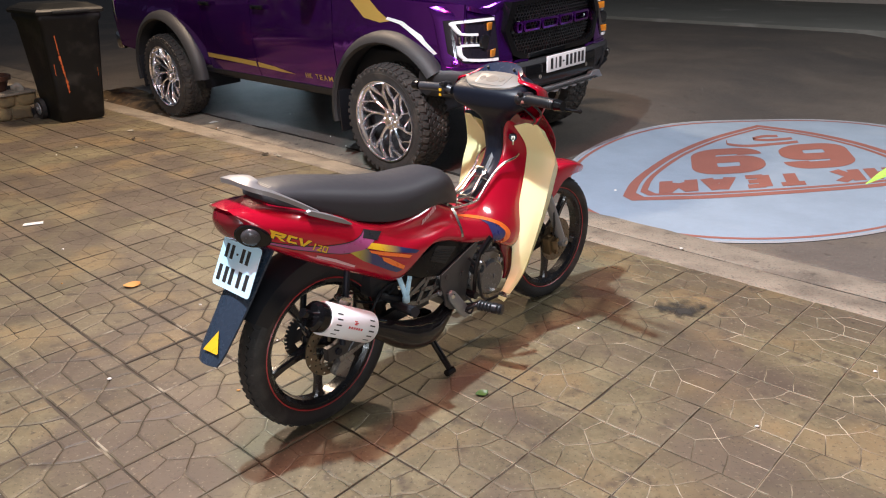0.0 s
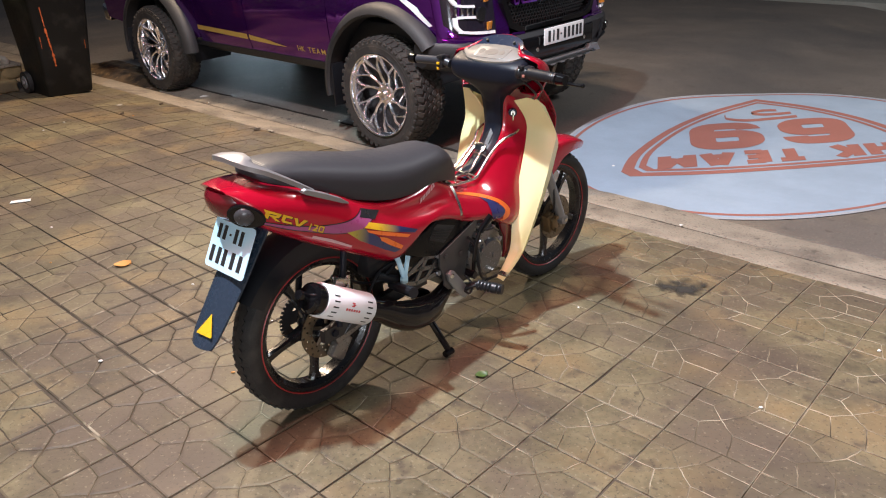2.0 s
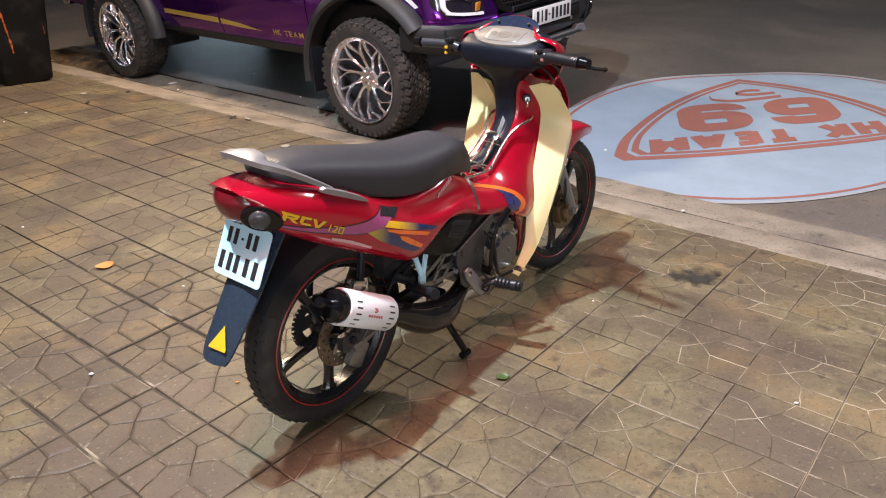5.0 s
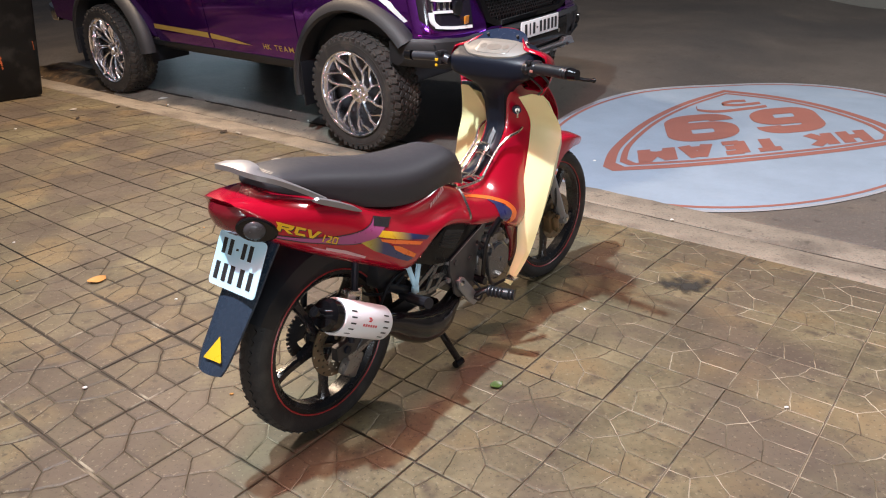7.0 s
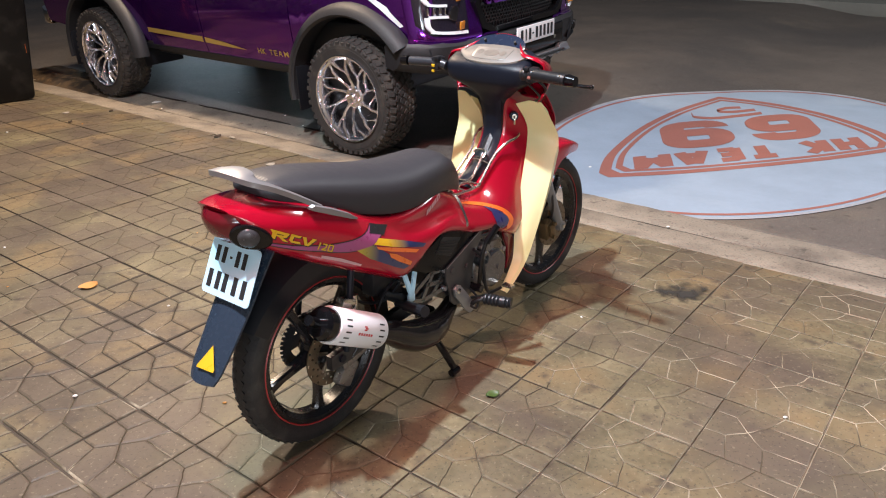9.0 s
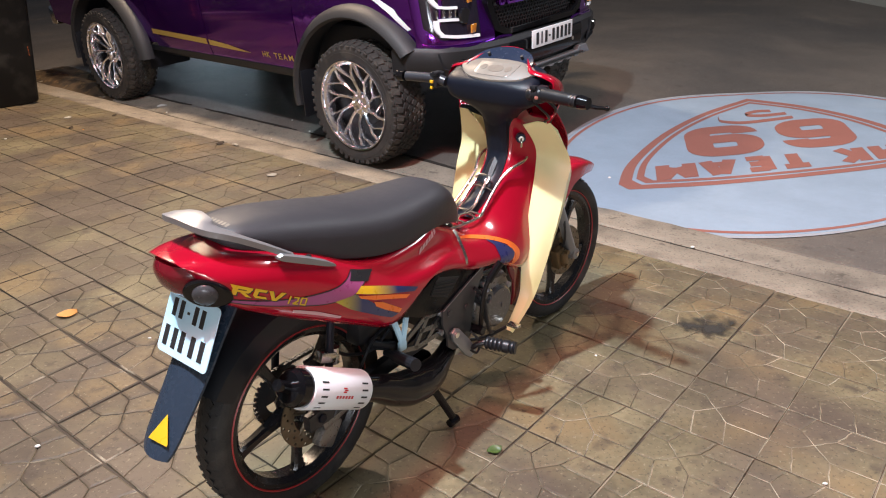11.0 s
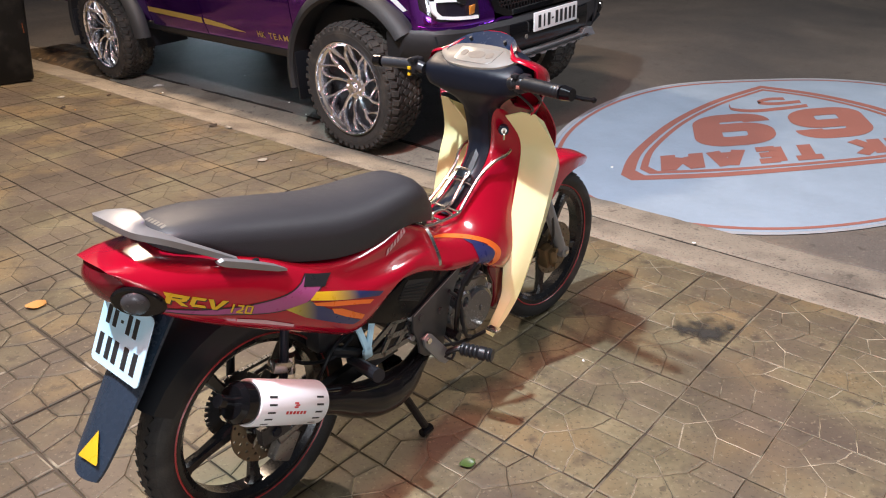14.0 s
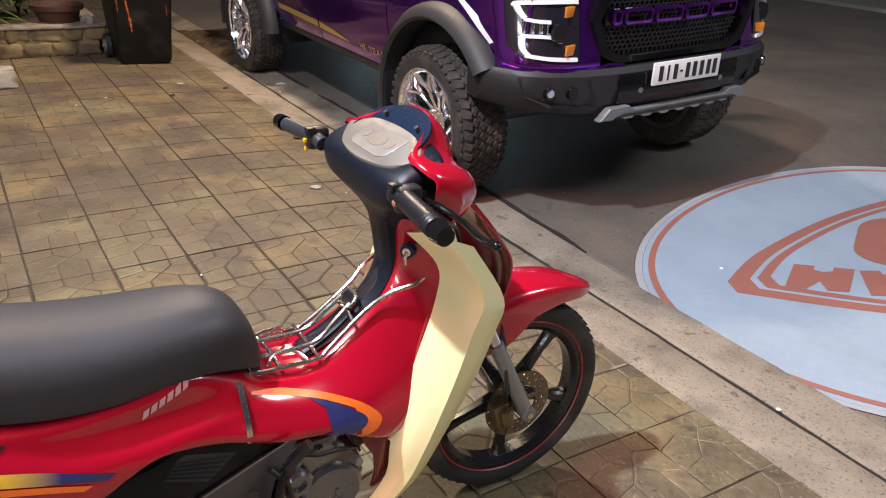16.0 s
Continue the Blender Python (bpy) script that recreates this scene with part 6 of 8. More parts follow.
for s in (-1, 1):
    bm = bmesh.new()
    rows = [[(x, s * 0.86, 0.545), (x, s * 0.885, 0.53), (x, s * 0.88, 0.49), (x, s * 0.82, 0.475)] for x in (-2.62, -2.0, -1.3, -0.58)]
    sheet(bm, rows, 0.02, lambda p: (0, -p.y, 0))
    part("rocker", bm, M["black"], truck, "black rocker panel")
    for c in (0.0, AXLE_R):
        bm = bmesh.new()
        rows = []
        for k in range(25):
            a = radians((38 if c == 0.0 else 2) + (188 - (38 if c == 0.0 else 2)) * k / 24)
            e = 1.0 + 0.04 * abs(math.cos(a)) ** 3
            d = Vector((math.cos(a), 0, math.sin(a)))
            o = Vector((c, 0, 0.40))
            rows.append([o + d * (r * e) + Vector((0, s * y, 0)) for r, y in ((0.535, 0.90), (0.54, 0.995), (0.556, 1.012), (0.59, 1.0), (0.622, 0.96), (0.630, 0.915))])
        sheet(bm, rows, 0.012, lambda p: (0, -p.y, 0))
        part("fender_flare", bm, M["flare"], truck, "dark grey plastic fender flare", 40)
        bm = bmesh.new()
        lo_a = 32 if c == 0.0 else -8
        rows = [[(c + 0.56 * math.cos(a), s * y, 0.40 + 0.56 * math.sin(a)) for y in (0.90, 0.75, 0.52)] for a in (radians(lo_a + (188 - lo_a) * k / 20) for k in range(21))]
        sheet(bm, rows, 0.01, lambda p: (0, 0, 1))
        prism(bm, [(c + 0.55 * math.cos(radians(a)), 0.40 + 0.55 * math.sin(radians(a))) for a in range(lo_a, 189, 12)], s * 0.52, s * 0.51)
        part("wheel_well", bm, M["black"], truck, "black wheel well")
        bm = bmesh.new()
        box(bm, (c - 0.53, s * 0.86, 0.40), (0.012, 0.26, 0.32), 0.004)
        part("mud_guard", bm, M["black"], truck, "black rubber mud guard")

# wheels
def truck_tyre():
    bm = bmesh.new()
    half = [(0.112, 0.286), (0.132, 0.300), (0.143, 0.335), (0.142, 0.362), (0.128, 0.384), (0.108, 0.393), (0.05, 0.3955)]
    lathe(bm, [(-y, r) for y, r in half] + [(y, r) for y, r in half[::-1]], (0, 0, 0), 80)
    for k in range(46):
        a = 2 * math.pi * k / 46
        for side in (-1, 1):
            aa = a + 0.5 * (side > 0) * 2 * math.pi / 46
            rot = Matrix.Rotation(-aa, 3, "Y")
            deep = 0.040 if k % 2 else 0.030
            box(bm, rot @ Vector((0.3935, side * 0.104, 0)), (0.014, 0.046, 0.036), 0.003, rot @ Matrix.Rotation(side * 0.42, 3, "Z") @ Matrix.Rotation(side * 0.2, 3, "X"), 1)
            box(bm, rot @ Vector((0.370, side * 0.1365, 0.004 * side)), (deep, 0.012, 0.031), 0.003, rot @ Matrix.Rotation(side * 0.16, 3, "Z"), 1)
            box(bm, rot @ Vector((0.3985, side * 0.062, 0.014)), (0.009, 0.030, 0.040), 0.003, rot @ Matrix.Rotation(side * 0.55, 3, "X"), 1)
            box(bm, rot @ Vector((0.4000, side * 0.022, -0.008)), (0.008, 0.032, 0.036), 0.003, rot @ Matrix.Rotation(-side * 0.7, 3, "X"), 1)
    for r, w in ((0.318, 0.003), (0.345, 0.002)):
        lathe(bm, [(-0.1405 - 0.002 + 0.010 * (r < 0.33), r - w), (-0.1445 + 0.010 * (r < 0.33), r), (-0.1405 - 0.002 + 0.010 * (r < 0.33), r + w)], (0, 0, 0), 72)
    return bm


def truck_rim():
    """Deep rim with ten stems, each forking into two twisted branches."""
    bm = bmesh.new()
    lathe(bm, [(0.09, 0.250), (-0.085, 0.256), (-0.118, 0.268), (-0.128, 0.282), (-0.142, 0.287), (-0.145, 0.294), (-0.135, 0.297), (0.10, 0.284), (0.12, 0.292), (0.12, 0.26)], (0, 0, 0), 72)
    lathe(bm, [(-0.094, 0.0), (-0.099, 0.026), (-0.092, 0.033), (-0.078, 0.038), (-0.074, 0.070), (-0.062, 0.083), (-0.03, 0.086)], (0, 0, 0), 40, closed=False)

    def at(rad, ang, y):
        return Vector((rad * math.cos(ang), y, rad * math.sin(ang)))

    def arm(points):
        rings = []
        for rad, ang, y, w, deep in points:
            tn = Vector((-math.sin(ang), 0, math.cos(ang)))
            p = at(rad, ang, y)
            rings.append([p + tn * w + Vector((0, deep, 0)), p + tn * w * 0.95 + Vector((0, 0.004, 0)), p + tn * w * 0.35 + Vector((0, -0.006, 0)), p - tn * w * 0.35 + Vector((0, -0.006, 0)), p - tn * w * 0.95 + Vector((0, 0.004, 0)), p - tn * w + Vector((0, deep, 0))])
        loft(bm, rings)
    n = 10
    for k in range(n):
        a = 2 * math.pi * k / n
        arm([(0.060, a - 0.08, -0.066, 0.017, 0.03), (0.095, a - 0.02, -0.080, 0.0115, 0.03), (0.130, a + 0.05, -0.094, 0.0105, 0.03), (0.158, a + 0.10, -0.100, 0.013, 0.03)])
        for turn, y1 in ((-0.10, -0.108), (0.34, -0.130)):
            arm([(0.146, a + 0.08, -0.092, 0.009, 0.026), (0.180, a + 0.12 + turn * 0.22, -0.106, 0.0085, 0.026), (0.215, a + 0.16 + turn * 0.60, (y1 - 0.106) / 2 - 0.010, 0.0085, 0.026), (0.248, a + 0.19 + turn * 0.92, y1 + 0.002, 0.0105, 0.026), (0.274, a + 0.20 + turn * 1.05, y1, 0.012, 0.02)])
    for k in range(6):
        a = 2 * math.pi * k / 6 + 0.3
        p = Vector((0.056 * math.cos(a), -0.07, 0.056 * math.sin(a)))
        cone(bm, p, p + Vector((0, -0.020, 0)), 0.0095, 0.008, seg=6)
    for k in range(28):
        a = 2 * math.pi * k / 28
        cone(bm, at(0.283, a, -0.130), at(0.283, a, -0.146), 0.0035, seg=6)
    return bm


tyre0 = part("wheel", truck_tyre(), M["truck_rubber"], truck, "chunky all-terrain tyre")
rim0 = part("rim", truck_rim(), M["rim_chrome"], tyre0, "polished chrome split-spoke rim", 30)
bm = bmesh.new()
lathe(bm, [(0.03, 0.255), (0.03, 0.0)], (0, 0, 0), 40, closed=False)
lathe(bm, [(-0.02, 0.15), (-0.02, 0.07), (0.0, 0.07), (0.0, 0.15)], (0, 0, 0), 40)
drum0 = part("brake_drum", bm, M["dark_alloy"], tyre0, "dark brake disc and dish")
tyre0.matrix_basis = pose(0, -0.885, 0.40, 0, 20, 0)
for m in (pose(AXLE_R, -0.885, 0.40, 0, 47, 0), pose(0, 0.885, 0.40, 0, 10, 180), pose(AXLE_R, 0.885, 0.40, 0, 0, 180)):
    t2 = tyre0.copy()
    scene.collection.objects.link(t2)
    t2.matrix_basis = m
    for o in (rim0, drum0):
        o2 = o.copy()
        scene.collection.objects.link(o2)
        o2.parent = t2

# front: fascia, headlamps, grille, bumper
def front_x(y):
    y = abs(y)
    return 0.80 - 0.15 * y * y - 1.5 * max(0, y - 0.62) ** 2 - 4.0 * max(0, y - 0.86) ** 2


def bow(bm, shift):
    for v in bm.verts:
        v.co.x -= shift + 0.13 * v.co.y ** 2
    return bm


for s in (-1, 1):
    bm = bmesh.new()
    rows = []
    for k in range(13):
        y = 0.50 + 0.425 * k / 12
        rows.append([(front_x(y) - dx, s * y, z) for z, dx in ((0.77, 0.03), (0.80, 0.0), (0.835, -0.004), (0.95, 0.02), (1.10, 0.045), (1.16, 0.065), (1.20, 0.10))])
    sheet(bm, smooth_rows(rows, 2), 0.02, lambda p: (-1, 0, 0))
    part("front_panel", bm, M["purple"], truck, "purple front corner panel", 40)
    # headlamp
    bm = bmesh.new()
    rows = []
    for k in range(13):
        y = 0.615 + 0.285 * k / 12
        t = k / 12
        lo, hi = 0.84 + 0.07 * max(0, t - 0.8) * 5, 1.125 - 0.01 * t
        rows.append([(front_x(y) - 0.045 * (z - 0.80) / 0.3 + 0.012, s * y, z) for z in (lo + (hi - lo) * j / 5 for j in range(6))])
    sheet(bm, rows, 0.02, lambda p: (-1, 0, 0))
    lamp = part("headlamp", bm, M["lamp_dark"], truck, "smoked headlamp with white light bars", 40)

    def lampx(y, z, d):
        return front_x(y) - 0.045 * (z - 0.80) / 0.3 + 0.012 + d
    bm = bmesh.new()
    for pts, w in (([(0.63, 1.108), (0.72, 1.108), (0.86, 1.10), (0.875, 1.085)], 0.011), ([(0.875, 1.10), (0.86, 1.06), (0.845, 1.035)], 0.013), ([(0.845, 1.03), (0.80, 1.022), (0.75, 1.02)], 0.010), ([(0.845, 0.955), (0.80, 0.955), (0.74, 0.952)], 0.010), ([(0.855, 0.955), (0.855, 0.90), (0.835, 0.868)], 0.012), ([(0.845, 0.868), (0.76, 0.856), (0.635, 0.852)], 0.011)):
        path = smooth_path([(0, y, z) for y, z in pts], 4)
        rings = []
        for i, p in enumerate(path):
            d = (path[min(i + 1, len(path) - 1)] - path[max(i - 1, 0)]).normalized()
            nn = Vector((0, -d.z, d.y)) * w * 0.8
            rings.append([(lampx(q.y, q.z, dd), s * q.y, q.z) for q, dd in ((p + nn, 0.002), (p + nn, 0.014), (p - nn, 0.014), (p - nn, 0.002))])
        loft(bm, rings)
    part("light_bar", bm, M["drl"], lamp, "white daytime light bar")
    bm = bmesh.new()
    for k in range(4):
        y = 0.845 - 0.03 * k
        box(bm, (lampx(y, 0.99, 0.006), s * y, 0.988), (0.012, 0.022, 0.045), 0.004)
    part("led_cluster", bm, M["chrome"], lamp, "bright led cluster")
    for z in (1.065, 0.895):
        bm = bmesh.new()
        box(bm, (lampx(0.66, z, 0.004), s * 0.66, z), (0.012, 0.085, 0.050), 0.005, Matrix.Rotation(-s * 0.25, 3, "Z"))
        part("indicator", bm, M["amber"], lamp, "amber indicator")
    bm = bmesh.new()
    cone(bm, (lampx(0.71, 0.97, 0.0), s * 0.71, 0.97), (lampx(0.71, 0.97, 0.014), s * 0.71, 0.97), 0.05, 0.045, 24)
    part("projector", bm, M["glass_dark"], lamp, "projector lens", 40)
    # chrome purple edge strip under the lamp
    bm = bmesh.new()
    tube(bm, [(front_x(y) + 0.006, s * y, z) for y, z in ((0.36, 0.805), (0.46, 0.812), (0.52, 0.80), (0.70, 0.795), (0.85, 0.80), (0.915, 0.815))], 0.009, 8, 4)
    part("edge_strip", bm, M["purple"], truck, "purple edge strip")

bm = bmesh.new()
band3 = [(-0.50, 1.20), (-0.565, 1.02), (-0.495, 0.855), (-0.40, 0.815), (0.40, 0.815), (0.495, 0.855), (0.565, 1.02), (0.50, 1.20)]
inner3 = [(-0.455, 1.175), (-0.52, 1.015), (-0.46, 0.885), (-0.38, 0.85), (0.38, 0.85), (0.46, 0.885), (0.52, 1.015), (0.455, 1.175)]
loft(bm, [[(0.76, y, z) for y, z in band3], [(0.845, y, z) for y, z in band3], [(0.845, y, z) for y, z in inner3], [(0.76, y, z) for y, z in inner3]], caps=False)
grille = part("grille", bow(bm, 0.045), M["gloss_black"], truck, "black grille frame with honeycomb mesh")
bm = bmesh.new()
prism(bm, [(y * 0.99, z) for y, z in inner3], 0.745, 0.75, axis=0)
part("grille_back", bow(bm, 0.05), M["black"], grille, "dark backing")
bm = bmesh.new()
hx, hz = 0.030, 0.026
for r in range(15):
    for c in range(-17, 18):
        y, z = c * hx + (r % 2) * hx / 2, 0.855 + r * hz * 0.86
        lim = float(np.interp(z, [0.84, 0.885, 1.015, 1.19], [0.38, 0.46, 0.515, 0.45]))
        if abs(y) > lim or z > 1.175:
            continue
        for a0 in (30, 90, 150):
            p = [Vector((0.775, y + 0.0165 * math.cos(radians(a)), z + 0.0165 * math.sin(radians(a)))) for a in (a0, a0 + 60)]
            d = (p[1] - p[0]).normalized()
            nn = Vector((0, -d.z, d.y)) * 0.0028
            loft(bm, [[p[0] + nn, p[0] - nn, p[1] - nn, p[1] + nn], [q + Vector((0.012, 0, 0)) for q in (p[0] + nn, p[0] - nn, p[1] - nn, p[1] + nn)]])
tagged(part("mesh", bow(bm, 0.045), M["flare"], grille, "grey honeycomb mesh"), kind="stuff")
bm = bmesh.new()
box(bm, (0.79, 0, 1.03), (0.03, 0.93, 0.085), 0.01)
part("badge_bar", bow(bm, 0.045), M["gloss_black"], grille, "black badge bar")
for y0, y1 in ((-0.44, -0.385), (-0.37, -0.20), (-0.18, 0.0), (0.02, 0.19), (0.21, 0.42)):
    bm = bmesh.new()
    o = [(y0, 1.005), (y0 + 0.012, 0.993), (y1 - 0.012, 0.993), (y1, 1.005), (y1, 1.053), (y1 - 0.012, 1.065), (y0 + 0.012, 1.065), (y0, 1.053)]
    cy = (y0 + y1) / 2
    kx = 1 - 0.026 / (y1 - y0)
    i = [(cy + (y - cy) * kx, 1.029 + (z - 1.029) * 0.62) for y, z in o]
    loft(bm, [[(0.80, y, z) for y, z in o], [(0.825, y, z) for y, z in o], [(0.828, y, z) for y, z in i], [(0.800, y, z) for y, z in i]], caps=False)
    part("badge_block", bow(bm, 0.04), M["purple"], grille, "plain purple chrome badge block")

# bumper
bm = bmesh.new()
rings = []
for y in (-0.975, -0.955, -0.90, -0.80, -0.62, -0.42, 0.0, 0.42, 0.62, 0.80, 0.90, 0.955, 0.975):
    ay = abs(y)
    x = front_x(min(ay, 0.93)) + 0.045 - 4.0 * max(0, ay - 0.90) ** 1.5
    back = 0.30 - 0.17 * (ay > 0.75)
    lo = 0.56 + 0.20 * max(0, ay - 0.5) ** 1.4
    rings.append([(x - 0.10, y, 0.80), (x - 0.03, y, 0.80), (x, y, 0.775), (x + 0.005, y, 0.70), (x - 0.03, y, lo + 0.02), (x - 0.07, y, lo), (x - back, y, lo + 0.02), (x - back, y, 0.78)])
loft(bm, rings)
bumper = part("front_bumper", bm, M["trim"], truck, "dark grey plastic front bumper", 35)
for s in (-1, 1):
    bm = bmesh.new()
    o = [(s * 0.52, 0.61), (s * 0.58, 0.765), (s * 0.88, 0.765), (s * 0.86, 0.68), (s * 0.76, 0.63)]
    f = [(front_x(abs(y)) + 0.047, y, z) for y, z in o]
    cy, cz = sum(y for y, z in o) / 5, sum(z for y, z in o) / 5
    g = [(front_x(abs(y)) + 0.049, cy + (y - cy) * 0.9, cz + (z - cz) * 0.85) for y, z in o]
    h = [(front_x(abs(y)) + 0.02, cy + (y - cy) * 0.8, cz + (z - cz) * 0.75) for y, z in o]
    loft(bm, [f, g, h])
    part("lamp_pocket", bm, M["black"], bumper, "black bumper pocket")
    for y in (0.66, 0.76):
        x = front_x(y) + 0.02
        fog = part("fog_lamp", cone(bmesh.new(), (x, s * y, 0.70), (x + 0.03, s * y, 0.70), 0.03, 0.028, 20), M["gloss_black"], bumper, "small round fog lamp")
    bm = bmesh.new()
    x = front_x(0.76) + 0.05
    cone(bm, (x, s * 0.76, 0.70), (x + 0.004, s * 0.76, 0.70), 0.022, 0.018, 16)
    part("fog_lens", bm, M["chrome"], fog, "bright fog lens")
    bm = bmesh.new()
    cone(bm, (0.825, s * 0.285, 0.685), (0.846, s * 0.285, 0.685), 0.016, 0.014, 16)
    part("parking_sensor", bm, M["bezel"], bumper, "round grey parking sensor")
bm = bmesh.new()
loft(bm, [[(front_x(y) + dx, y, z) for dx, z in ((0.03, 0.625), (0.05, 0.63), (0.056, 0.66), (0.056, 0.76), (0.05, 0.772), (0.03, 0.775))] for y in (-0.42, -0.40, -0.2, 0.0, 0.2, 0.40, 0.42)])
part("bumper_panel", bm, M["gloss_black"], bumper, "black centre panel")
bm = bmesh.new()
prism(bm, [(-0.53, 0.555), (-0.47, 0.615), (-0.36, 0.622), (-0.33, 0.600), (0.33, 0.600), (0.36, 0.622), (0.47, 0.615), (0.53, 0.555), (0.46, 0.560), (0.40, 0.585), (-0.40, 0.585), (-0.46, 0.560)], 0.87, 0.915, 0.004, axis=0)
skid = part("skid_plate", bow(bm, 0.04), M["silver"], bumper, "silver skid plate")
bm = bmesh.new()
pts = []
for k in range(9):
    y = -0.46 + 0.115 * k
    pts += [(y - 0.035, 0.562), (y - 0.02, 0.552), (y + 0.02, 0.552), (y + 0.035, 0.562)]
prism(bm, [(-0.50, 0.584)] + pts + [(0.50, 0.584)], 0.86, 0.90, 0.0, axis=0)
part("skid_lower", bow(bm, 0.04), M["silver"], skid, "toothed lower skid plate")
bm = bmesh.new()
box(bm, (0.868, -0.008, 0.763), (0.012, 0.47, 0.112), 0.003)
tp = part("number_plate", bm, M["plate_white"], truck, "white long number plate")
for k, y in enumerate((-0.185, -0.135, -0.085, -0.045, 0.0, 0.05, 0.10, 0.15, 0.195)):
    bm = box(bmesh.new(), (0.875, y - 0.008, 0.763), (0.003, 0.018, 0.010) if k == 3 else (0.003, 0.026 if k != 1 else 0.012, 0.074))
    part("plate_bar", bm, M["ink"], tp, "dark plain bar")

# hood, cab, bed
bm = bmesh.new()
rows = []
for x, z, w in ((0.70, 1.19, 0.62), (0.665, 1.215, 0.74), (0.55, 1.25, 0.82), (0.2, 1.28, 0.86), (-0.2, 1.30, 0.875), (-0.62, 1.32, 0.88)):
    rows.append([(x, w * k / 4, z + 0.03 * (1 - (k / 4) ** 2) - (0.03 if abs(k) == 4 else 0)) for k in range(-4, 5)])
sheet(bm, smooth_rows(rows, 3), 0.03, lambda p: (0, 0, -1))
part("hood", bm, M["purple"], truck, "purple hood", 40)
bm = bmesh.new()
loft(bm, [[(x, s * w, z) for x, s in ((xf, -1), (xf, 1), (xb, 1), (xb, -1))] for z, w, xf, xb in ((1.28, 0.885, -0.60, -2.50), (1.34, 0.875, -0.66, -2.49), (1.80, 0.70, -1.30, -2.36), (1.86, 0.62, -1.40, -2.28))])
cab = part("cab", bm, M["purple"], truck, "purple cab roof and pillars")
for s in (-1, 1):
    for xa, xb, ta, tb in ((-0.92, -1.66, -1.36, -1.68), (-1.74, -2.40, -1.74, -2.28)):
        bm = bmesh.new()
        q = [(xa, s * 0.872, 1.36), (xb, s * 0.872, 1.36), (tb, s * 0.722, 1.76), (ta, s * 0.722, 1.76)]
        loft(bm, [q, [(x, y + s * 0.012, z + 0.003) for x, y, z in q]])
        part("side_window", bm, M["glass_dark"], cab, "tinted side window")
    bm = bmesh.new()
    box(bm, (-0.78, s * 1.02, 1.36), (0.12, 0.24, 0.17), 0.04, seg=3)
    box(bm, (-0.80, s * 0.90, 1.32), (0.05, 0.08, 0.04), 0.01)
    part("door_mirror", bm, M["purple"], cab, "purple door mirror")
    for x in (-1.55, -2.38):
        part("door_handle", box(bmesh.new(), (x, s * 0.945, 1.12), (0.17, 0.03, 0.035), 0.01), M["gloss_black"], cab, "black door handle")
bm = bmesh.new()
q = [(-0.68, -0.80, 1.36), (-0.68, 0.80, 1.36), (-1.27, 0.64, 1.79), (-1.27, -0.64, 1.79)]
loft(bm, [q, [(x + 0.01, y, z + 0.012) for x, y, z in q]])
part("windscreen", bm, M["glass_dark"], cab, "tinted windscreen")
bm = bmesh.new()
box(bm, (-3.4, 0, 1.0), (1.72, 1.70, 0.04), 0.005)
box(bm, (-4.27, 0, 1.02), (0.05, 1.74, 0.60), 0.015)
part("cargo_bed", bm, M["black"], truck, "black cargo bed and tailgate")
bm = bmesh.new()
box(bm, (-4.36, 0, 0.66), (0.14, 1.80, 0.18), 0.03)
part("rear_bumper", bm, M["chrome"], truck, "chrome rear bumper")
bm = bmesh.new()
tube(bm, [(-4.22, -0.90, 0.80), (-4.24, -0.93, 0.95), (-4.23, -0.93, 1.12)], 0.012, 8)
part("tail_trim", bm, M["chrome"], truck, "chrome tail trim")

# gold stripes, lettering
def side_strip(name, outline, mat, label, off=0.0025):
    bm = bmesh.new()
    bm.faces.new([bm.verts.new((x, 0, z)) for x, z in outline])
    bmesh.ops.triangulate(bm, faces=bm.faces)
    for _ in range(5):
        long = [e for e in bm.edges if e.calc_length() > 0.06]
        if not long:
            break
        bmesh.ops.subdivide_edges(bm, edges=long, cuts=1)
        bmesh.ops.triangulate(bm, faces=[f for f in bm.faces if len(f.verts) > 3])
    for v in bm.verts:
        v.co.y = -side_y(v.co.z) - off + 0.55 * max(0.0, v.co.x - 0.2) ** 2
    return part(name, bm, mat, truck, label)


side_strip("gold_stripe", [(-2.50, 0.640), (-2.50, 0.680), (-2.0, 0.670), (-1.72, 0.663), (-1.715, 0.620)], M["gold"], "gold side stripe")
side_strip("gold_stripe", [(-1.69, 0.619), (-1.69, 0.661), (-1.45, 0.643), (-1.17, 0.606), (-1.35, 0.606)], M["gold"], "gold side stripe")
side_strip("gold_patch", [(-0.42, 1.24), (-0.20, 1.24), (-0.10, 1.16), (0.02, 1.09), (-0.08, 1.075), (-0.25, 1.10)], M["gold"], "gold patch on the fender")
# light reflected on the fender edge, painted as a white strip
side_strip("pale_line", [(-0.02, 1.10), (0.12, 1.075), (0.30, 0.985), (0.42, 0.89), (0.445, 0.90), (0.33, 1.01), (0.15, 1.095), (0.0, 1.118)], M["drl"], "white reflection painted over the flare", 0.003)
for char, x, wide in (("H", -1.018, 0.038), ("K", -0.968, 0.040), ("T", -0.884, 0.038), ("E", -0.834, 0.036), ("A", -0.780, 0.046), ("M", -0.715, 0.050)):
    bm = lettering(char, 0.042, wide, 0.012)
    for v in bm.verts:
        v.co = Vector((x + v.co.x, -side_y(0.61 + v.co.y) - 0.003, 0.613 + v.co.y))
    part("letter", bm, M["gold"], truck, "small gold capital letter")

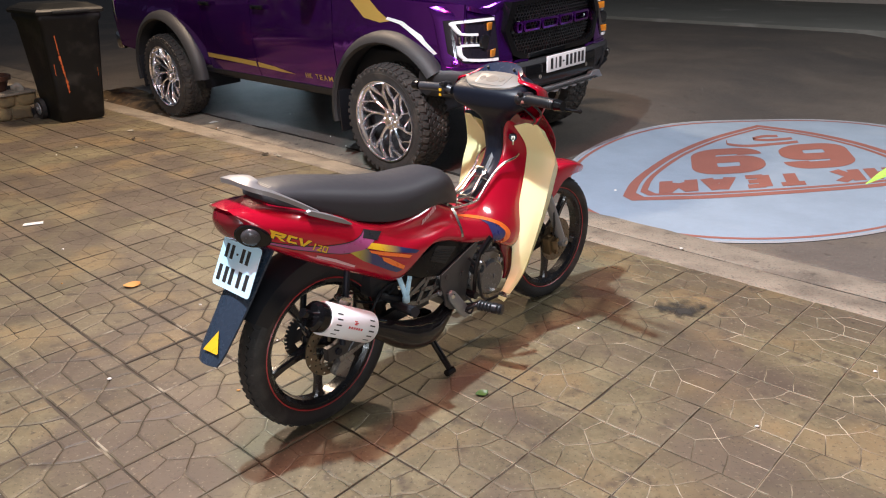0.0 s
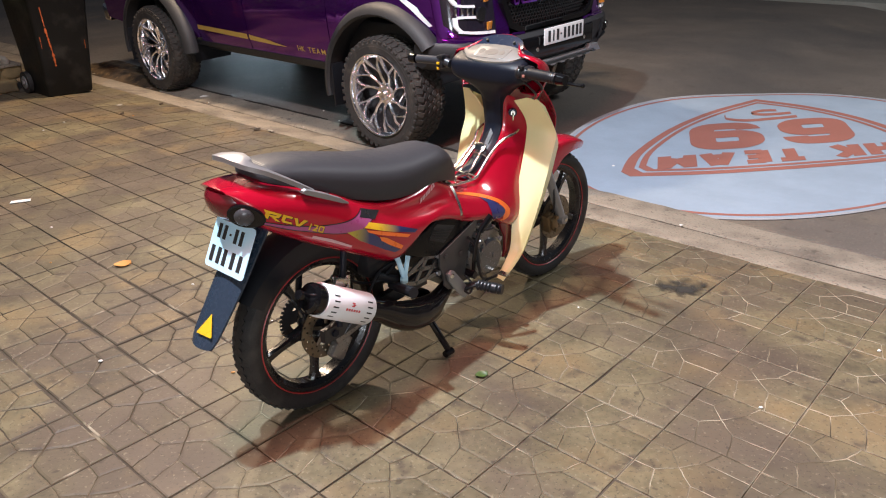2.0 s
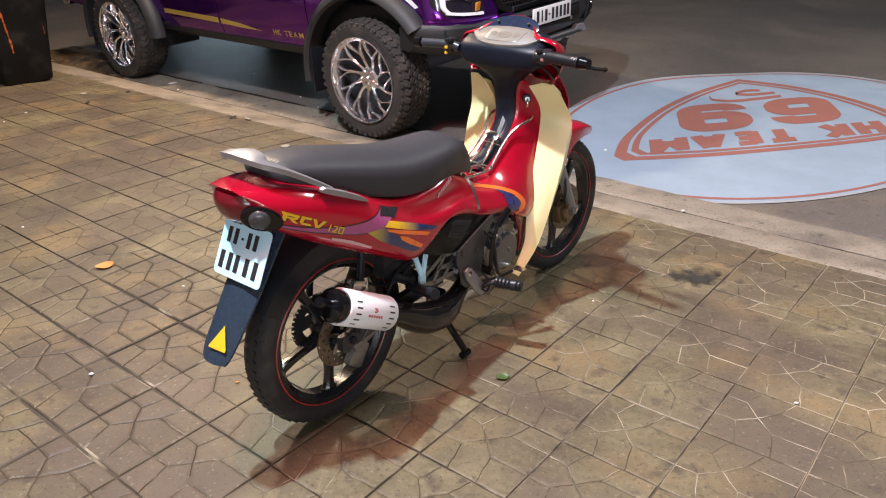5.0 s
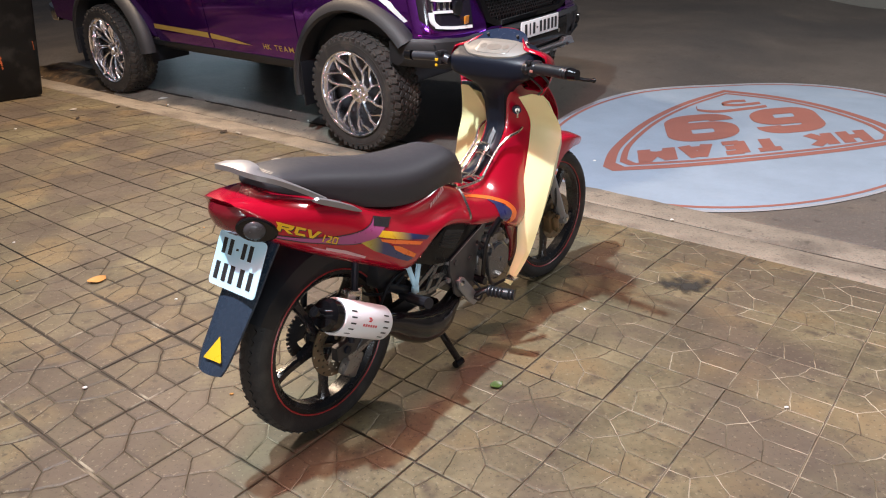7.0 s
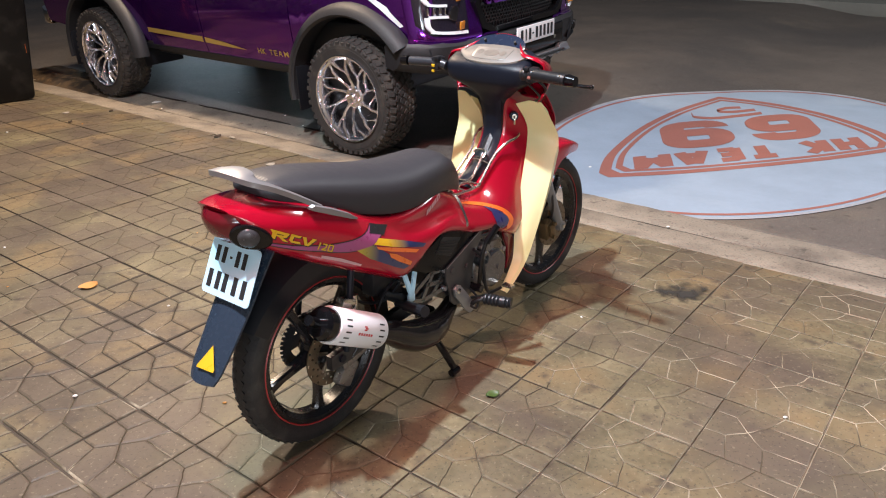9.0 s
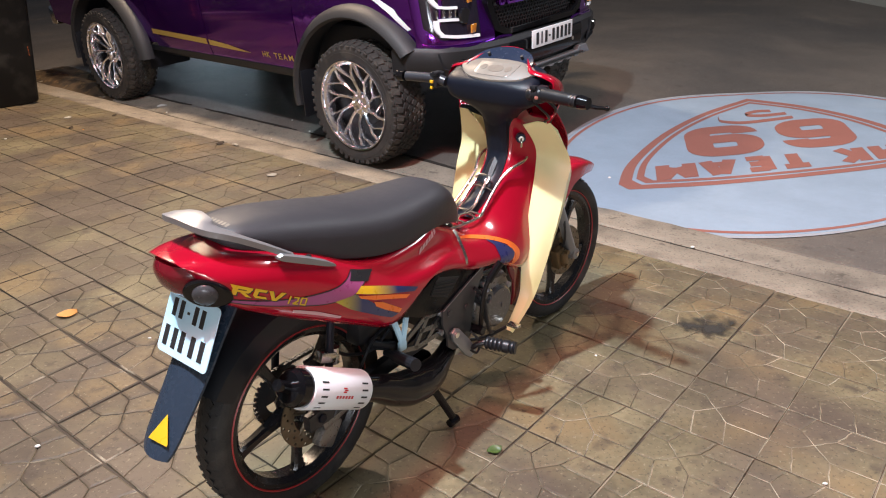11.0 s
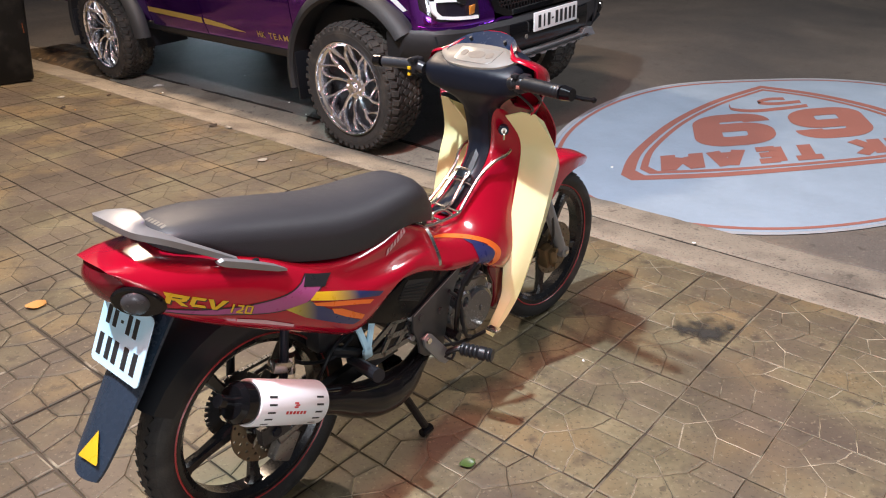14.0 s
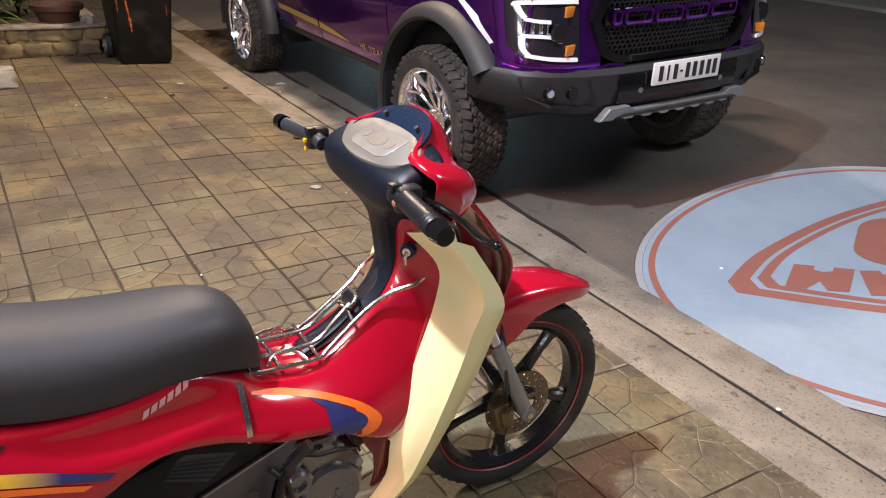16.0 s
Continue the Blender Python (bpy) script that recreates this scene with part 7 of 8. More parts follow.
# ---- rubbish bin ----
bin_m = Matrix.Translation(uv(-7.605, 3.012)) @ Matrix.Rotation(radians(47.6), 4, "Z")
wheelie = thing("wheelie_bin", bin_m, "scuffed black plastic wheelie bin with orange scrape", "rubbish bin")
bm = bmesh.new()
rings = []
for z, w, d in ((0.0, 0.205, 0.20), (0.02, 0.212, 0.21), (0.40, 0.235, 0.25), (0.90, 0.268, 0.30), (0.93, 0.285, 0.318), (0.96, 0.29, 0.322), (0.99, 0.285, 0.318)):
    r = 0.04
    pts = []
    for cx, cy, a0 in ((w - r, d - r, 0), (-w + r, d - r, 90), (-w + r, -d + r, 180), (w - r, -d + r, 270)):
        pts += [(cx + r * math.cos(radians(a0 + 22.5 * k)), cy + r * math.sin(radians(a0 + 22.5 * k)), z) for k in range(5)]
    rings.append(pts)
loft(bm, rings)
part("bin_body", bm, M["bin"], wheelie, "black tapered bin body", 40)
bm = bmesh.new()
loft(bm, [[(s1 * w, s2 * d, z) for s1, s2 in ((-1, -1), (1, -1), (1, 1), (-1, 1))] for z, w, d in ((0.985, 0.30, 0.335), (1.01, 0.305, 0.34), (1.03, 0.29, 0.325), (1.07, 0.20, 0.24))])
box(bm, (0, -0.335, 1.0), (0.34, 0.05, 0.03), 0.01)
part("lid", bm, M["bin"], wheelie, "black bin lid")
bm = bmesh.new()
for x in (-0.12, 0.12):
    cone(bm, (x - 0.03, 0.36, 0.99), (x + 0.03, 0.36, 0.99), 0.02, seg=12)
cone(bm, (-0.24, 0.37, 0.96), (0.24, 0.37, 0.96), 0.015, seg=12)
part("bin_handle", bm, M["bin"], wheelie, "black hinge bar")
for s in (-1, 1):
    wx, wy = (-0.225, 0.16) if s < 0 else (0.185, 0.16)
    bm = bmesh.new()
    cone(bm, (wx, wy, 0.10), (wx + s * 0.04, wy, 0.10), 0.10, seg=32)
    w0 = part("bin_wheel", bm, M["rubber"], wheelie, "black rubber bin wheel")
    bm = bmesh.new()
    cone(bm, (wx + s * 0.04, wy, 0.10), (wx + s * 0.047, wy, 0.10), 0.06, 0.055, 24)
    cone(bm, (wx + s * 0.047, wy, 0.10), (wx + s * 0.06, wy, 0.10), 0.02, seg=12)
    part("hub_cap", bm, M["lamp_metal"], w0, "grey hub cap")
rs = random.Random(2)
for pts, w in (([(-0.168, 0.80), (-0.158, 0.70), (-0.150, 0.63)], 0.0045), ([(-0.150, 0.62), (-0.130, 0.48), (-0.112, 0.36), (-0.106, 0.27)], 0.0095), ([(-0.208, 0.55), (-0.203, 0.44)], 0.003), ([(0.185, 0.48), (0.188, 0.40)], 0.002)):
    path = smooth_path([(x, 0, z) for x, z in pts], 6)
    bm = bmesh.new()
    path = [a.lerp(b, k / 3) + Vector((rs.uniform(-0.3, 0.3) * w, 0, 0)) for a, b in zip(path, path[1:]) for k in range(3)]
    for p, q in zip(path, path[1:]):
        ww = w * (0.15 + 1.1 * rs.random())
        yy = [-(0.213 + (0.303 - 0.213) * (z / 0.9)) - 0.002 for z in (p.z, q.z)]
        bm.faces.new([bm.verts.new(v) for v in ((p.x - ww, yy[0], p.z), (p.x + ww, yy[0], p.z), (q.x + ww, yy[1], q.z), (q.x - ww, yy[1], q.z))])
    part("scrape", bm, M["bin_orange"], wheelie, "orange paint scrape")

# ---- stone planter beside the bin ----
planter = thing("stone_planter", GROUND, "low rubble stone planter edge with soil", "planter")
bm = bmesh.new()
box(bm, (-8.55, 1.35, 0.10), (1.25, 2.75, 0.20), 0.01)
part("soil", bm, M["soil"], planter, "dark soil")
rs = random.Random(4)


def rubble(c, s, seed):
    """A roughly squared stone with chipped edges."""
    bm = box(bmesh.new(), (0, 0, 0), (2, 2, 2), 0.35, None, 2)
    bmesh.ops.subdivide_edges(bm, edges=[e for e in bm.edges if e.calc_length() > 0.8], cuts=2, use_grid_fill=True)
    for v in bm.verts:
        k = 1 + 0.22 * noise.noise(v.co * 1.1 + Vector((seed * 7.1, seed * 3.3, 0)))
        v.co = Vector((v.co.x * s[0] * k, v.co.y * s[1] * k, v.co.z * s[2] * k)) + Vector(c)
    return bm


def rock(bm, c, s, seed, sub=2):
    vs = bmesh.ops.create_icosphere(bm, subdivisions=sub, radius=1.0)["verts"]
    for v in vs:
        k = 1 + 0.32 * noise.noise(v.co * 1.3 + Vector((seed * 7.1, seed * 3.3, 0)))
        v.co = Vector((v.co.x * s[0] * k, v.co.y * s[1] * k, v.co.z * s[2] * k)) + Vector(c)
    return bm


for row in range(2):
    v0 = -0.1
    while v0 < 2.70:
        w = rs.uniform(0.13, 0.24)
        bm = rubble((-7.97, v0 + w / 2, 0.065 + 0.125 * row), (0.085, w * 0.50, 0.064), rs.random() * 50)
        part("stone", bm, M["stone"], planter, "", 60)
        v0 += w
u0 = -8.1
while u0 > -9.1:
    w = rs.uniform(0.14, 0.24)
    for row in range(2):
        bm = rubble((u0 - w / 2, 2.70, 0.065 + 0.125 * row), (w * 0.50, 0.085, 0.064), rs.random() * 50)
        part("stone", bm, M["stone"], planter, "", 60)
    u0 -= w
for name, c, s in (("mortar", (-7.972, 1.30, 0.118), (0.145, 2.80, 0.232)), ("mortar", (-8.60, 2.70, 0.118), (1.05, 0.145, 0.232)), ("coping", (-7.965, 1.31, 0.252), (0.20, 2.95, 0.026)), ("coping", (-8.60, 2.69, 0.252), (1.06, 0.19, 0.026))):
    bm = box(bmesh.new(), c, s, 0.006)
    bmesh.ops.subdivide_edges(bm, edges=[e for e in bm.edges if e.calc_length() > 0.8], cuts=24, use_grid_fill=True)
    for v in bm.verts:
        v.co += 0.010 * Vector(noise.noise_vector(v.co * 6))
    part(name, bm, M["stone"] if name == "mortar" else M["kerb"], planter, "stained mortar" if name == "mortar" else "worn cement coping")
bm = box(bmesh.new(), (-7.47, 1.12, 0.02), (0.86, 1.55, 0.07), 0.02)
part("soil", bm, M["soil"], planter, "dark soil of the front bed")
block = thing("concrete_block", GROUND, "chipped dirty white concrete kerb block edging the soil", "block")
bm = bmesh.new()
box(bm, (-6.95, 1.28, 0.062), (0.27, 1.36, 0.124), 0.014, Matrix.Rotation(0.03, 3, "Z"), 2)
bmesh.ops.subdivide_edges(bm, edges=[e for e in bm.edges if e.calc_length() > 0.2], cuts=14, use_grid_fill=True)
for v in bm.verts:
    v.co += 0.012 * Vector(noise.noise_vector(v.co * 11)) + 0.008 * Vector(noise.noise_vector(v.co * 30))
    v.co.z = max(v.co.z, 0.0)
part("block_body", bm, M["pale_stone"], block)
pot = thing("flower_pot", Matrix.Translation(uv(-8.12, 2.45, 0.2)), "round terracotta flower pot on the planter", "flower pot")
bm = bmesh.new()
rings = [[(r * math.cos(2 * math.pi * k / 28), r * math.sin(2 * math.pi * k / 28), z) for k in range(28)] for r, z in ((0.13, 0.0), (0.19, 0.16), (0.215, 0.17), (0.22, 0.21), (0.195, 0.21), (0.18, 0.17))]
loft(bm, rings)
part("pot_body", bm, M["terracotta"], pot, "", 40)
bm = rock(bmesh.new(), (0, 0, 0), (0.065, 0.05, 0.06), 8)
shell = link("white_stone", bm, M["pale_stone"], None, "", 60)
shell.location = uv(-7.95, 2.66, 0.285)
tagged(shell, "rounded white stone on the planter edge", "stone")


def leaf_blade(bm, base, d, length, width, droop):
    d = Vector(d).normalized()
    side = d.cross(Vector((0, 0, 1))).normalized()
    rows = []
    for k in range(6):
        t = k / 5
        p = Vector(base) + d * (length * t) + Vector((0, 0, -droop * t * t))
        w = width * math.sin(math.pi * (0.08 + 0.9 * t)) * 0.5
        rows.append((bm.verts.new(p - side * w + Vector((0, 0, 0.15 * w))), bm.verts.new(p), bm.verts.new(p + side * w + Vector((0, 0, 0.15 * w)))))
    for a, b in zip(rows, rows[1:]):
        bm.faces.new((a[0], a[1], b[1], b[0]))
        bm.faces.new((a[1], a[2], b[2], b[1]))


def plant(name, place, n, size, label, seed, leaf=1.0):
    rr = random.Random(seed)
    ob = thing(name, Matrix.Translation(place), label, "plant", "plants in the planter")
    bm = bmesh.new()
    for k in range(7):
        a = rr.uniform(0, 6.28)
        tube(bm, [(0, 0, 0), (0.03 * math.cos(a), 0.03 * math.sin(a), size * 0.4), (0.12 * size * math.cos(a), 0.12 * size * math.sin(a), size * rr.uniform(0.6, 1.0))], 0.006, 5, 3)
    part("stem", bm, M["soil"], ob, "brown stems")
    bm = bmesh.new()
    for k in range(n):
        a, h = rr.uniform(0, 6.28), rr.uniform(0.1 if leaf == 1.0 else 0.38, 1.0) * size
        r0 = rr.uniform(0, 0.18) * size
        leaf_blade(bm, (r0 * math.cos(a), r0 * math.sin(a), h), (math.cos(a), math.sin(a), rr.uniform(0.0, 1.0)), rr.uniform(0.25, 0.5) * size * leaf, rr.uniform(0.035, 0.07) * size ** 0.5 * leaf, rr.uniform(0.05, 0.25) * size)
    tagged(part("foliage", bm, M["leaf"], ob, "green strap leaves"), kind="stuff")
    return ob


plant("garden_plant", uv(-8.25, 1.80, 0.19), 190, 0.85, "leafy green plant growing in the planter", 1)
plant("garden_plant", uv(-8.45, 0.95, 0.19), 190, 0.95, "leafy green plant growing in the planter", 2)
plant("garden_plant", uv(-8.75, 2.2, 0.19), 70, 0.5, "low green plant beside the pot", 3)
for u, v, n, tall_leaf, seed in ((-7.45, 1.50, 380, 0.85, 4), (-7.62, 1.68, 320, 0.75, 6), (-7.55, 1.05, 420, 1.0, 7)):
    plant("garden_plant", uv(u, v, 0.04), n, tall_leaf, "bushy narrow-leaved green plant behind the concrete block", seed, 0.55)

# ---- small things on the ground ----


def flat_leaf(name, place, turn, size, mat, label):
    bm = bmesh.new()
    rows = []
    for k in range(7):
        t = k / 6
        w = size * 0.36 * math.sin(math.pi * (0.05 + 0.9 * t))
        rows.append([(size * (t - 0.5), -w, 0.006 + 0.02 * size * math.sin(7 * t)), (size * (t - 0.5), 0, 0.002), (size * (t - 0.5), w, 0.009 + 0.1 * size * t * t)])
    sheet(bm, rows, 0.0008, lambda p: (0, 0, 1))
    ob = link(name, bm, mat, None, "", 60)
    ob.matrix_world = Matrix.Translation(place) @ Matrix.Rotation(turn, 4, "Z")
    return tagged(ob, label, "leaf")


flat_leaf("fallen_leaf", (-1.50, 3.315, 0.002), 0.3, 0.078, M["leaf_dry"], "dry orange leaf lying on the paving")
flat_leaf("fallen_leaf", (0.138, 2.328, 0.002), 0.2, 0.046, M["leaf"], "small green leaf lying on the paving")
bm = bmesh.new()
loft(bm, [[(x, y, z) for x, y in ((-0.055, -0.022), (0.055, -0.018), (0.052, 0.022), (-0.05, 0.018))] for z in (0.002, 0.005)])
ob = link("paper_scrap", bm, M["paper"])
ob.matrix_world = pose(-2.43, 4.22, 0.002, 0, 0, 20)
tagged(ob, "white paper scrap lying on the paving", "litter")
for u, v, turn, size, mat in ((-6.605, 3.07, 0.4, 0.055, M["pale_stone"]), (-6.25, 2.92, 1.2, 0.045, M["soil"]), (-4.91, 3.45, 2.0, 0.06, M["pale_stone"]), (-5.02, 3.40, 0.7, 0.06, M["soil"]), (-4.10, 3.12, 0.2, 0.06, M["pale_stone"]), (-6.44, 3.38, 0.9, 0.04, M["soil"])):
    flat_leaf("fallen_leaf", uv(u, v, paving_z(v) + 0.002), turn, size, mat, "small dry curled leaf lying on the paving")
bm = bmesh.new()
loft(bm, [[(x, y, z) for x, y in ((-0.045, -0.028), (0.045, -0.020), (0.05, 0.02), (-0.02, 0.034))] for z in (0.0, 0.006)])
ob = link("paper_scrap", bm, M["paper"])
ob.matrix_world = Matrix.Translation(uv(-6.556, 3.894, -0.058)) @ Matrix.Rotation(0.2, 4, "Z")
tagged(ob, "crumpled white paper scrap lying in the gutter", "litter")
bm = bmesh.new()
rows = []
for i in range(45):
    u = -9.4 + 2.3 * i / 44
    row = []
    for j in range(19):
        v = 3.72 + 0.72 * j / 18
        p = Vector((u * 4.0, v * 5.0, 3.0))
        edge = min(1.0, (i + 0.01) / 9, (44 - i + 0.01) / 9, (j + 0.01) / 5, (18 - j + 0.01) / 6)
        row.append((u, v, -0.083 + edge * (0.062 + 0.035 * noise.noise(p) + 0.018 * noise.noise(p * 3.0) + 0.010 * noise.noise(p * 8.0))))
    rows.append(row)
sheet(bm, rows, 0.02, lambda p: (0, 0, -1))
mound = tagged(link("dirt_mound", bm, M["dirt"], None, "", 60), "low brown mound of dirt and rotten leaves in the gutter", "dirt")
mound.matrix_world = GROUND
rs = random.Random(9)
for k in range(46):
    u, v = rs.uniform(-6.5, 0.3), rs.uniform(0.9, 4.6)
    if -2.1 < u < -1.5 and 1.0 < v < 3.0:
        continue
    s = rs.uniform(0.004, 0.011)
    bm = rock(bmesh.new(), (0, 0, s * 0.4), (s, s * rs.uniform(0.5, 1.4), s * 0.5), rs.random() * 40, 1)
    ob = link("litter_chip", bm, M["paper"] if rs.random() < 0.65 else M["leaf_dry"], None, "", 60)
    ob.location = uv(u, v, paving_z(v) if v < KERB_IN else (-0.05 if v < 3.6 else (-0.068 if v < GUTTER_OUT else road_z(u, v))))
    tagged(ob, "tiny pale chip of litter on the ground", "litter", "litter chips")
# burnt patch: a thin broken film of soot
bm = bmesh.new()
rings = []
for r in (0.35, 0.7, 1.0):
    ring = []
    for k in range(36):
        a = 2 * math.pi * k / 36
        w = r * (1 + 0.22 * math.sin(3 * a + 0.7) + 0.12 * math.sin(7 * a + 2) + 0.06 * math.sin(13 * a))
        ring.append(bm.verts.new((0.150 * w * math.cos(a), 0.098 * w * math.sin(a), 0.0022 - 0.0008 * r)))
    rings.append(ring)
bm.faces.new(rings[0])
for p, q in zip(rings, rings[1:]):
    for k in range(36):
        bm.faces.new((p[k], p[(k + 1) % 36], q[(k + 1) % 36], q[k]))
ob = link("burnt_patch", bm, M["soot"])
ob.matrix_world = pose(1.05, 3.0, -0.0012, 0, 0, 20)
tagged(ob, "black burnt patch of ash on the paving", "stain")
# unidentified dark object; its shape and rubber are assumed
bm = bmesh.new()
box(bm, (0, 0, 0.035), (0.24, 0.10, 0.07), 0.032, None, 4)
ob = link("rubber_stop", bm, M["rubber"], None, "", 60)
ob.matrix_world = pose(-2.72, 4.19, 0, 0, 0, -30)
tagged(ob, "small black rounded object of unknown kind on the paving", "rubber stop")

# tall potted plant whose leaf tips reach past the camera's first view
tall = thing("potted_plant", Matrix.Translation((1.12, 0.42, 0.0)), "tall slender green plant in a terracotta pot", "plant")
bm = bmesh.new()
loft(bm, [[(r * math.cos(2 * math.pi * k / 24), r * math.sin(2 * math.pi * k / 24), z) for k in range(24)] for r, z in ((0.10, 0.0), (0.15, 0.24), (0.165, 0.25), (0.165, 0.29), (0.145, 0.29), (0.14, 0.25))])
part("pot", bm, M["terracotta"], tall, "terracotta pot", 40)
bm = bmesh.new()
tube(bm, [(0, 0, 0.22), (-0.06, 0.02, 0.7), (-0.25, 0.08, 1.12), (-0.52, 0.17, 1.29), (-0.70, 0.205, 1.335)], lambda t: 0.010 - 0.007 * t, 6)
part("stem", bm, M["leaf"], tall, "green stem")
bm = bmesh.new()
rr = random.Random(5)
for k, (x, y, z) in enumerate(((-0.69, 0.203, 1.334), (-0.70, 0.206, 1.335), (-0.66, 0.198, 1.328), (-0.58, 0.185, 1.308), (-0.5, 0.165, 1.28), (-0.4, 0.13, 1.22), (-0.3, 0.10, 1.15), (-0.2, 0.06, 1.02), (-0.1, 0.03, 0.85))):
    leaf_blade(bm, (x, y, z), (-1 if k != 1 else -0.5, 0.3 * (-1) ** k, 0.1 if k % 2 else -0.35), 0.055 if k < 3 else 0.12, 0.028 if k < 3 else 0.045, 0.012)
tagged(part("foliage", bm, M["bright_leaf"], tall, "bright green leaves"), kind="stuff")

# ---- unseen fixtures, added above for the assumed lamps ----
fixture = thing("canopy_light", Matrix.Translation(uv(-2.4, 0.34, 5.22)), "small round lamp on a long wall arm, added out of view", "lamp")
bm = bmesh.new()
cone(bm, (0, 0, 0.06), (0, 0, 0.12), 0.16, 0.10, 28)
part("shade", bm, M["lamp_metal"], fixture, "grey metal shade")
bm = bmesh.new()
d = uv(0, -3.54)
tube(bm, [(0, 0, 0.12), (0, 0, 0.2), (d.x * 0.5, d.y * 0.5, 0.26), (d.x, d.y, 0.2)], 0.02, 8)
part("arm", bm, M["lamp_metal"], fixture, "grey lamp arm")
copy_thing(fixture, Matrix.Translation(uv(-1.3, 0.34, 5.22)))
post = thing("street_lamp", Matrix.Translation(uv(1.5, 15.4, 0.05)), "tall grey street lamp over the road, added out of view", "street lamp")
bm = bmesh.new()
d = uv(0, -7.6)
tube(bm, [(0, 0, 0), (0, 0, 4), (0, 0, 6.0), (d.x * 0.12, d.y * 0.12, 6.6), (d.x * 0.6, d.y * 0.6, 6.75), (d.x, d.y, 6.7)], 0.06, 10)
part("pole", bm, M["lamp_metal"], post, "grey lamp pole")
bm = bmesh.new()
cone(bm, (d.x, d.y, 6.62), (d.x, d.y, 6.72), 0.34, 0.2, 24)
part("head", bm, M["lamp_metal"], post, "lamp head")

# ---- paving tiles ----
PITCH = 0.305
def stamped_cells(rr):
    A, B, C, D, O = ((x + rr.uniform(-0.012, 0.012), y + rr.uniform(-0.012, 0.012)) for x, y in ((0.22, 0.37), (0.22, 0.735), (0.575, 0.375), (0.55, 0.745), (0.39, 0.55)))
    return [
        [(0, 0), (0.335, 0), A, (0, 0.37)],
        [(0.335, 0), (0.665, 0), C, O, A],
        [(0.665, 0), (1, 0), (1, 0.37), C],
        [(0, 0.37), A, O, B, (0, 0.74)],
        [(1, 0.37), (1, 0.74), D, O, C],
        [(0, 0.74), B, (0.29, 1), (0, 1)],
        [(0.29, 1), B, O, D, (0.63, 1)],
        [(1, 0.74), (1, 1), (0.63, 1), D],
    ]


def rough_edges(cell, seed):
    """Inner edges of a cell broken by three points, the same from either side."""
    out = []
    for p, q in zip(cell, cell[1:] + cell[:1]):
        out.append(p)
        if any(a in (0, 1) and a == b for a, b in zip(p, q)):
            continue
        lo, hi = min(p, q), max(p, q)
        rr = random.Random(int((lo[0] * 7 + lo[1] * 131 + hi[0] * 1777 + hi[1] * 9311) * 1000) + seed)
        n = Vector((lo[1] - hi[1], hi[0] - lo[0])).normalized()
        mids = [(lo[0] + (hi[0] - lo[0]) * t + n.x * k, lo[1] + (hi[1] - lo[1]) * t + n.y * k) for t, k in ((0.25, rr.uniform(-0.004, 0.004)), (0.5, rr.uniform(-0.008, 0.008)), (0.75, rr.uniform(-0.004, 0.004)))]
        out += mids if p == lo else mids[::-1]
    return out


def tile_pieces(jitter, seed, gap, profile):
    """Stones of one stamped tile: verts and faces, centred on the origin; profile is the groove's (inset, depth)."""
    rr = random.Random(seed)
    verts, faces = [], []
    for cell in stamped_cells(rr):
        cell = rough_edges(cell, seed)
        n = len(cell)
        c = Vector((sum(x for x, y in cell) / n, sum(y for x, y in cell) / n))
        side = 1 if sum(p[0] * q[1] - p[1] * q[0] for p, q in zip(cell, cell[1:] + cell[:1])) > 0 else -1
        if side < 0:
            cell, side = cell[::-1], 1
        tilt = (jitter * rr.uniform(-1, 1), jitter * rr.uniform(-1, 1))
        rings = []
        for inset, z in profile:
            ring = []
            for i, (x, y) in enumerate(cell):
                p, q, r = Vector(cell[i - 1]), Vector((x, y)), Vector(cell[(i + 1) % n])
                e, f = (q - p).normalized(), (r - q).normalized()
                m = Vector((-e.y - f.y, e.x + f.x)).normalized()
                m *= side / max(0.45, m.dot(Vector((-e.y, e.x))))
                px, py = (q + m * inset / PITCH - Vector((0.5, 0.5))) * PITCH
                lim = PITCH / 2 - gap - inset * 0.7
                px, py = max(-lim, min(lim, px)), max(-lim, min(lim, py))
                ring.append((px, py, z + (tilt[0] * (x - c.x) + tilt[1] * (y - c.y)) * 4 * (z > profile[0][1])))
            rings.append(ring)
        b = len(verts)
        for r in rings:
            verts += r
        for a in range(2):
            for i in range(n):
                j = (i + 1) % n
                faces.append((b + n * a + i, b + n * a + j, b + n * a + n + j, b + n * a + n + i))
        faces.append(tuple(b + 2 * n + i for i in range(n)))
    # side walls of the tile
    h = PITCH / 2 - gap - 0.0002
    b = len(verts)
    verts += [(x * h, y * h, z) for z in (-0.012, profile[0][1] - 0.0004) for x, y in ((-1, -1), (1, -1), (1, 1), (-1, 1))]
    faces += [(b + i, b + (i + 1) % 4, b + 4 + (i + 1) % 4, b + 4 + i) for i in range(4)]
    return verts, faces


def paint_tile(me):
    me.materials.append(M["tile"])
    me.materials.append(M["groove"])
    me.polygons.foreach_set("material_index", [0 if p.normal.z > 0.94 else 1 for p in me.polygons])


tiles = []
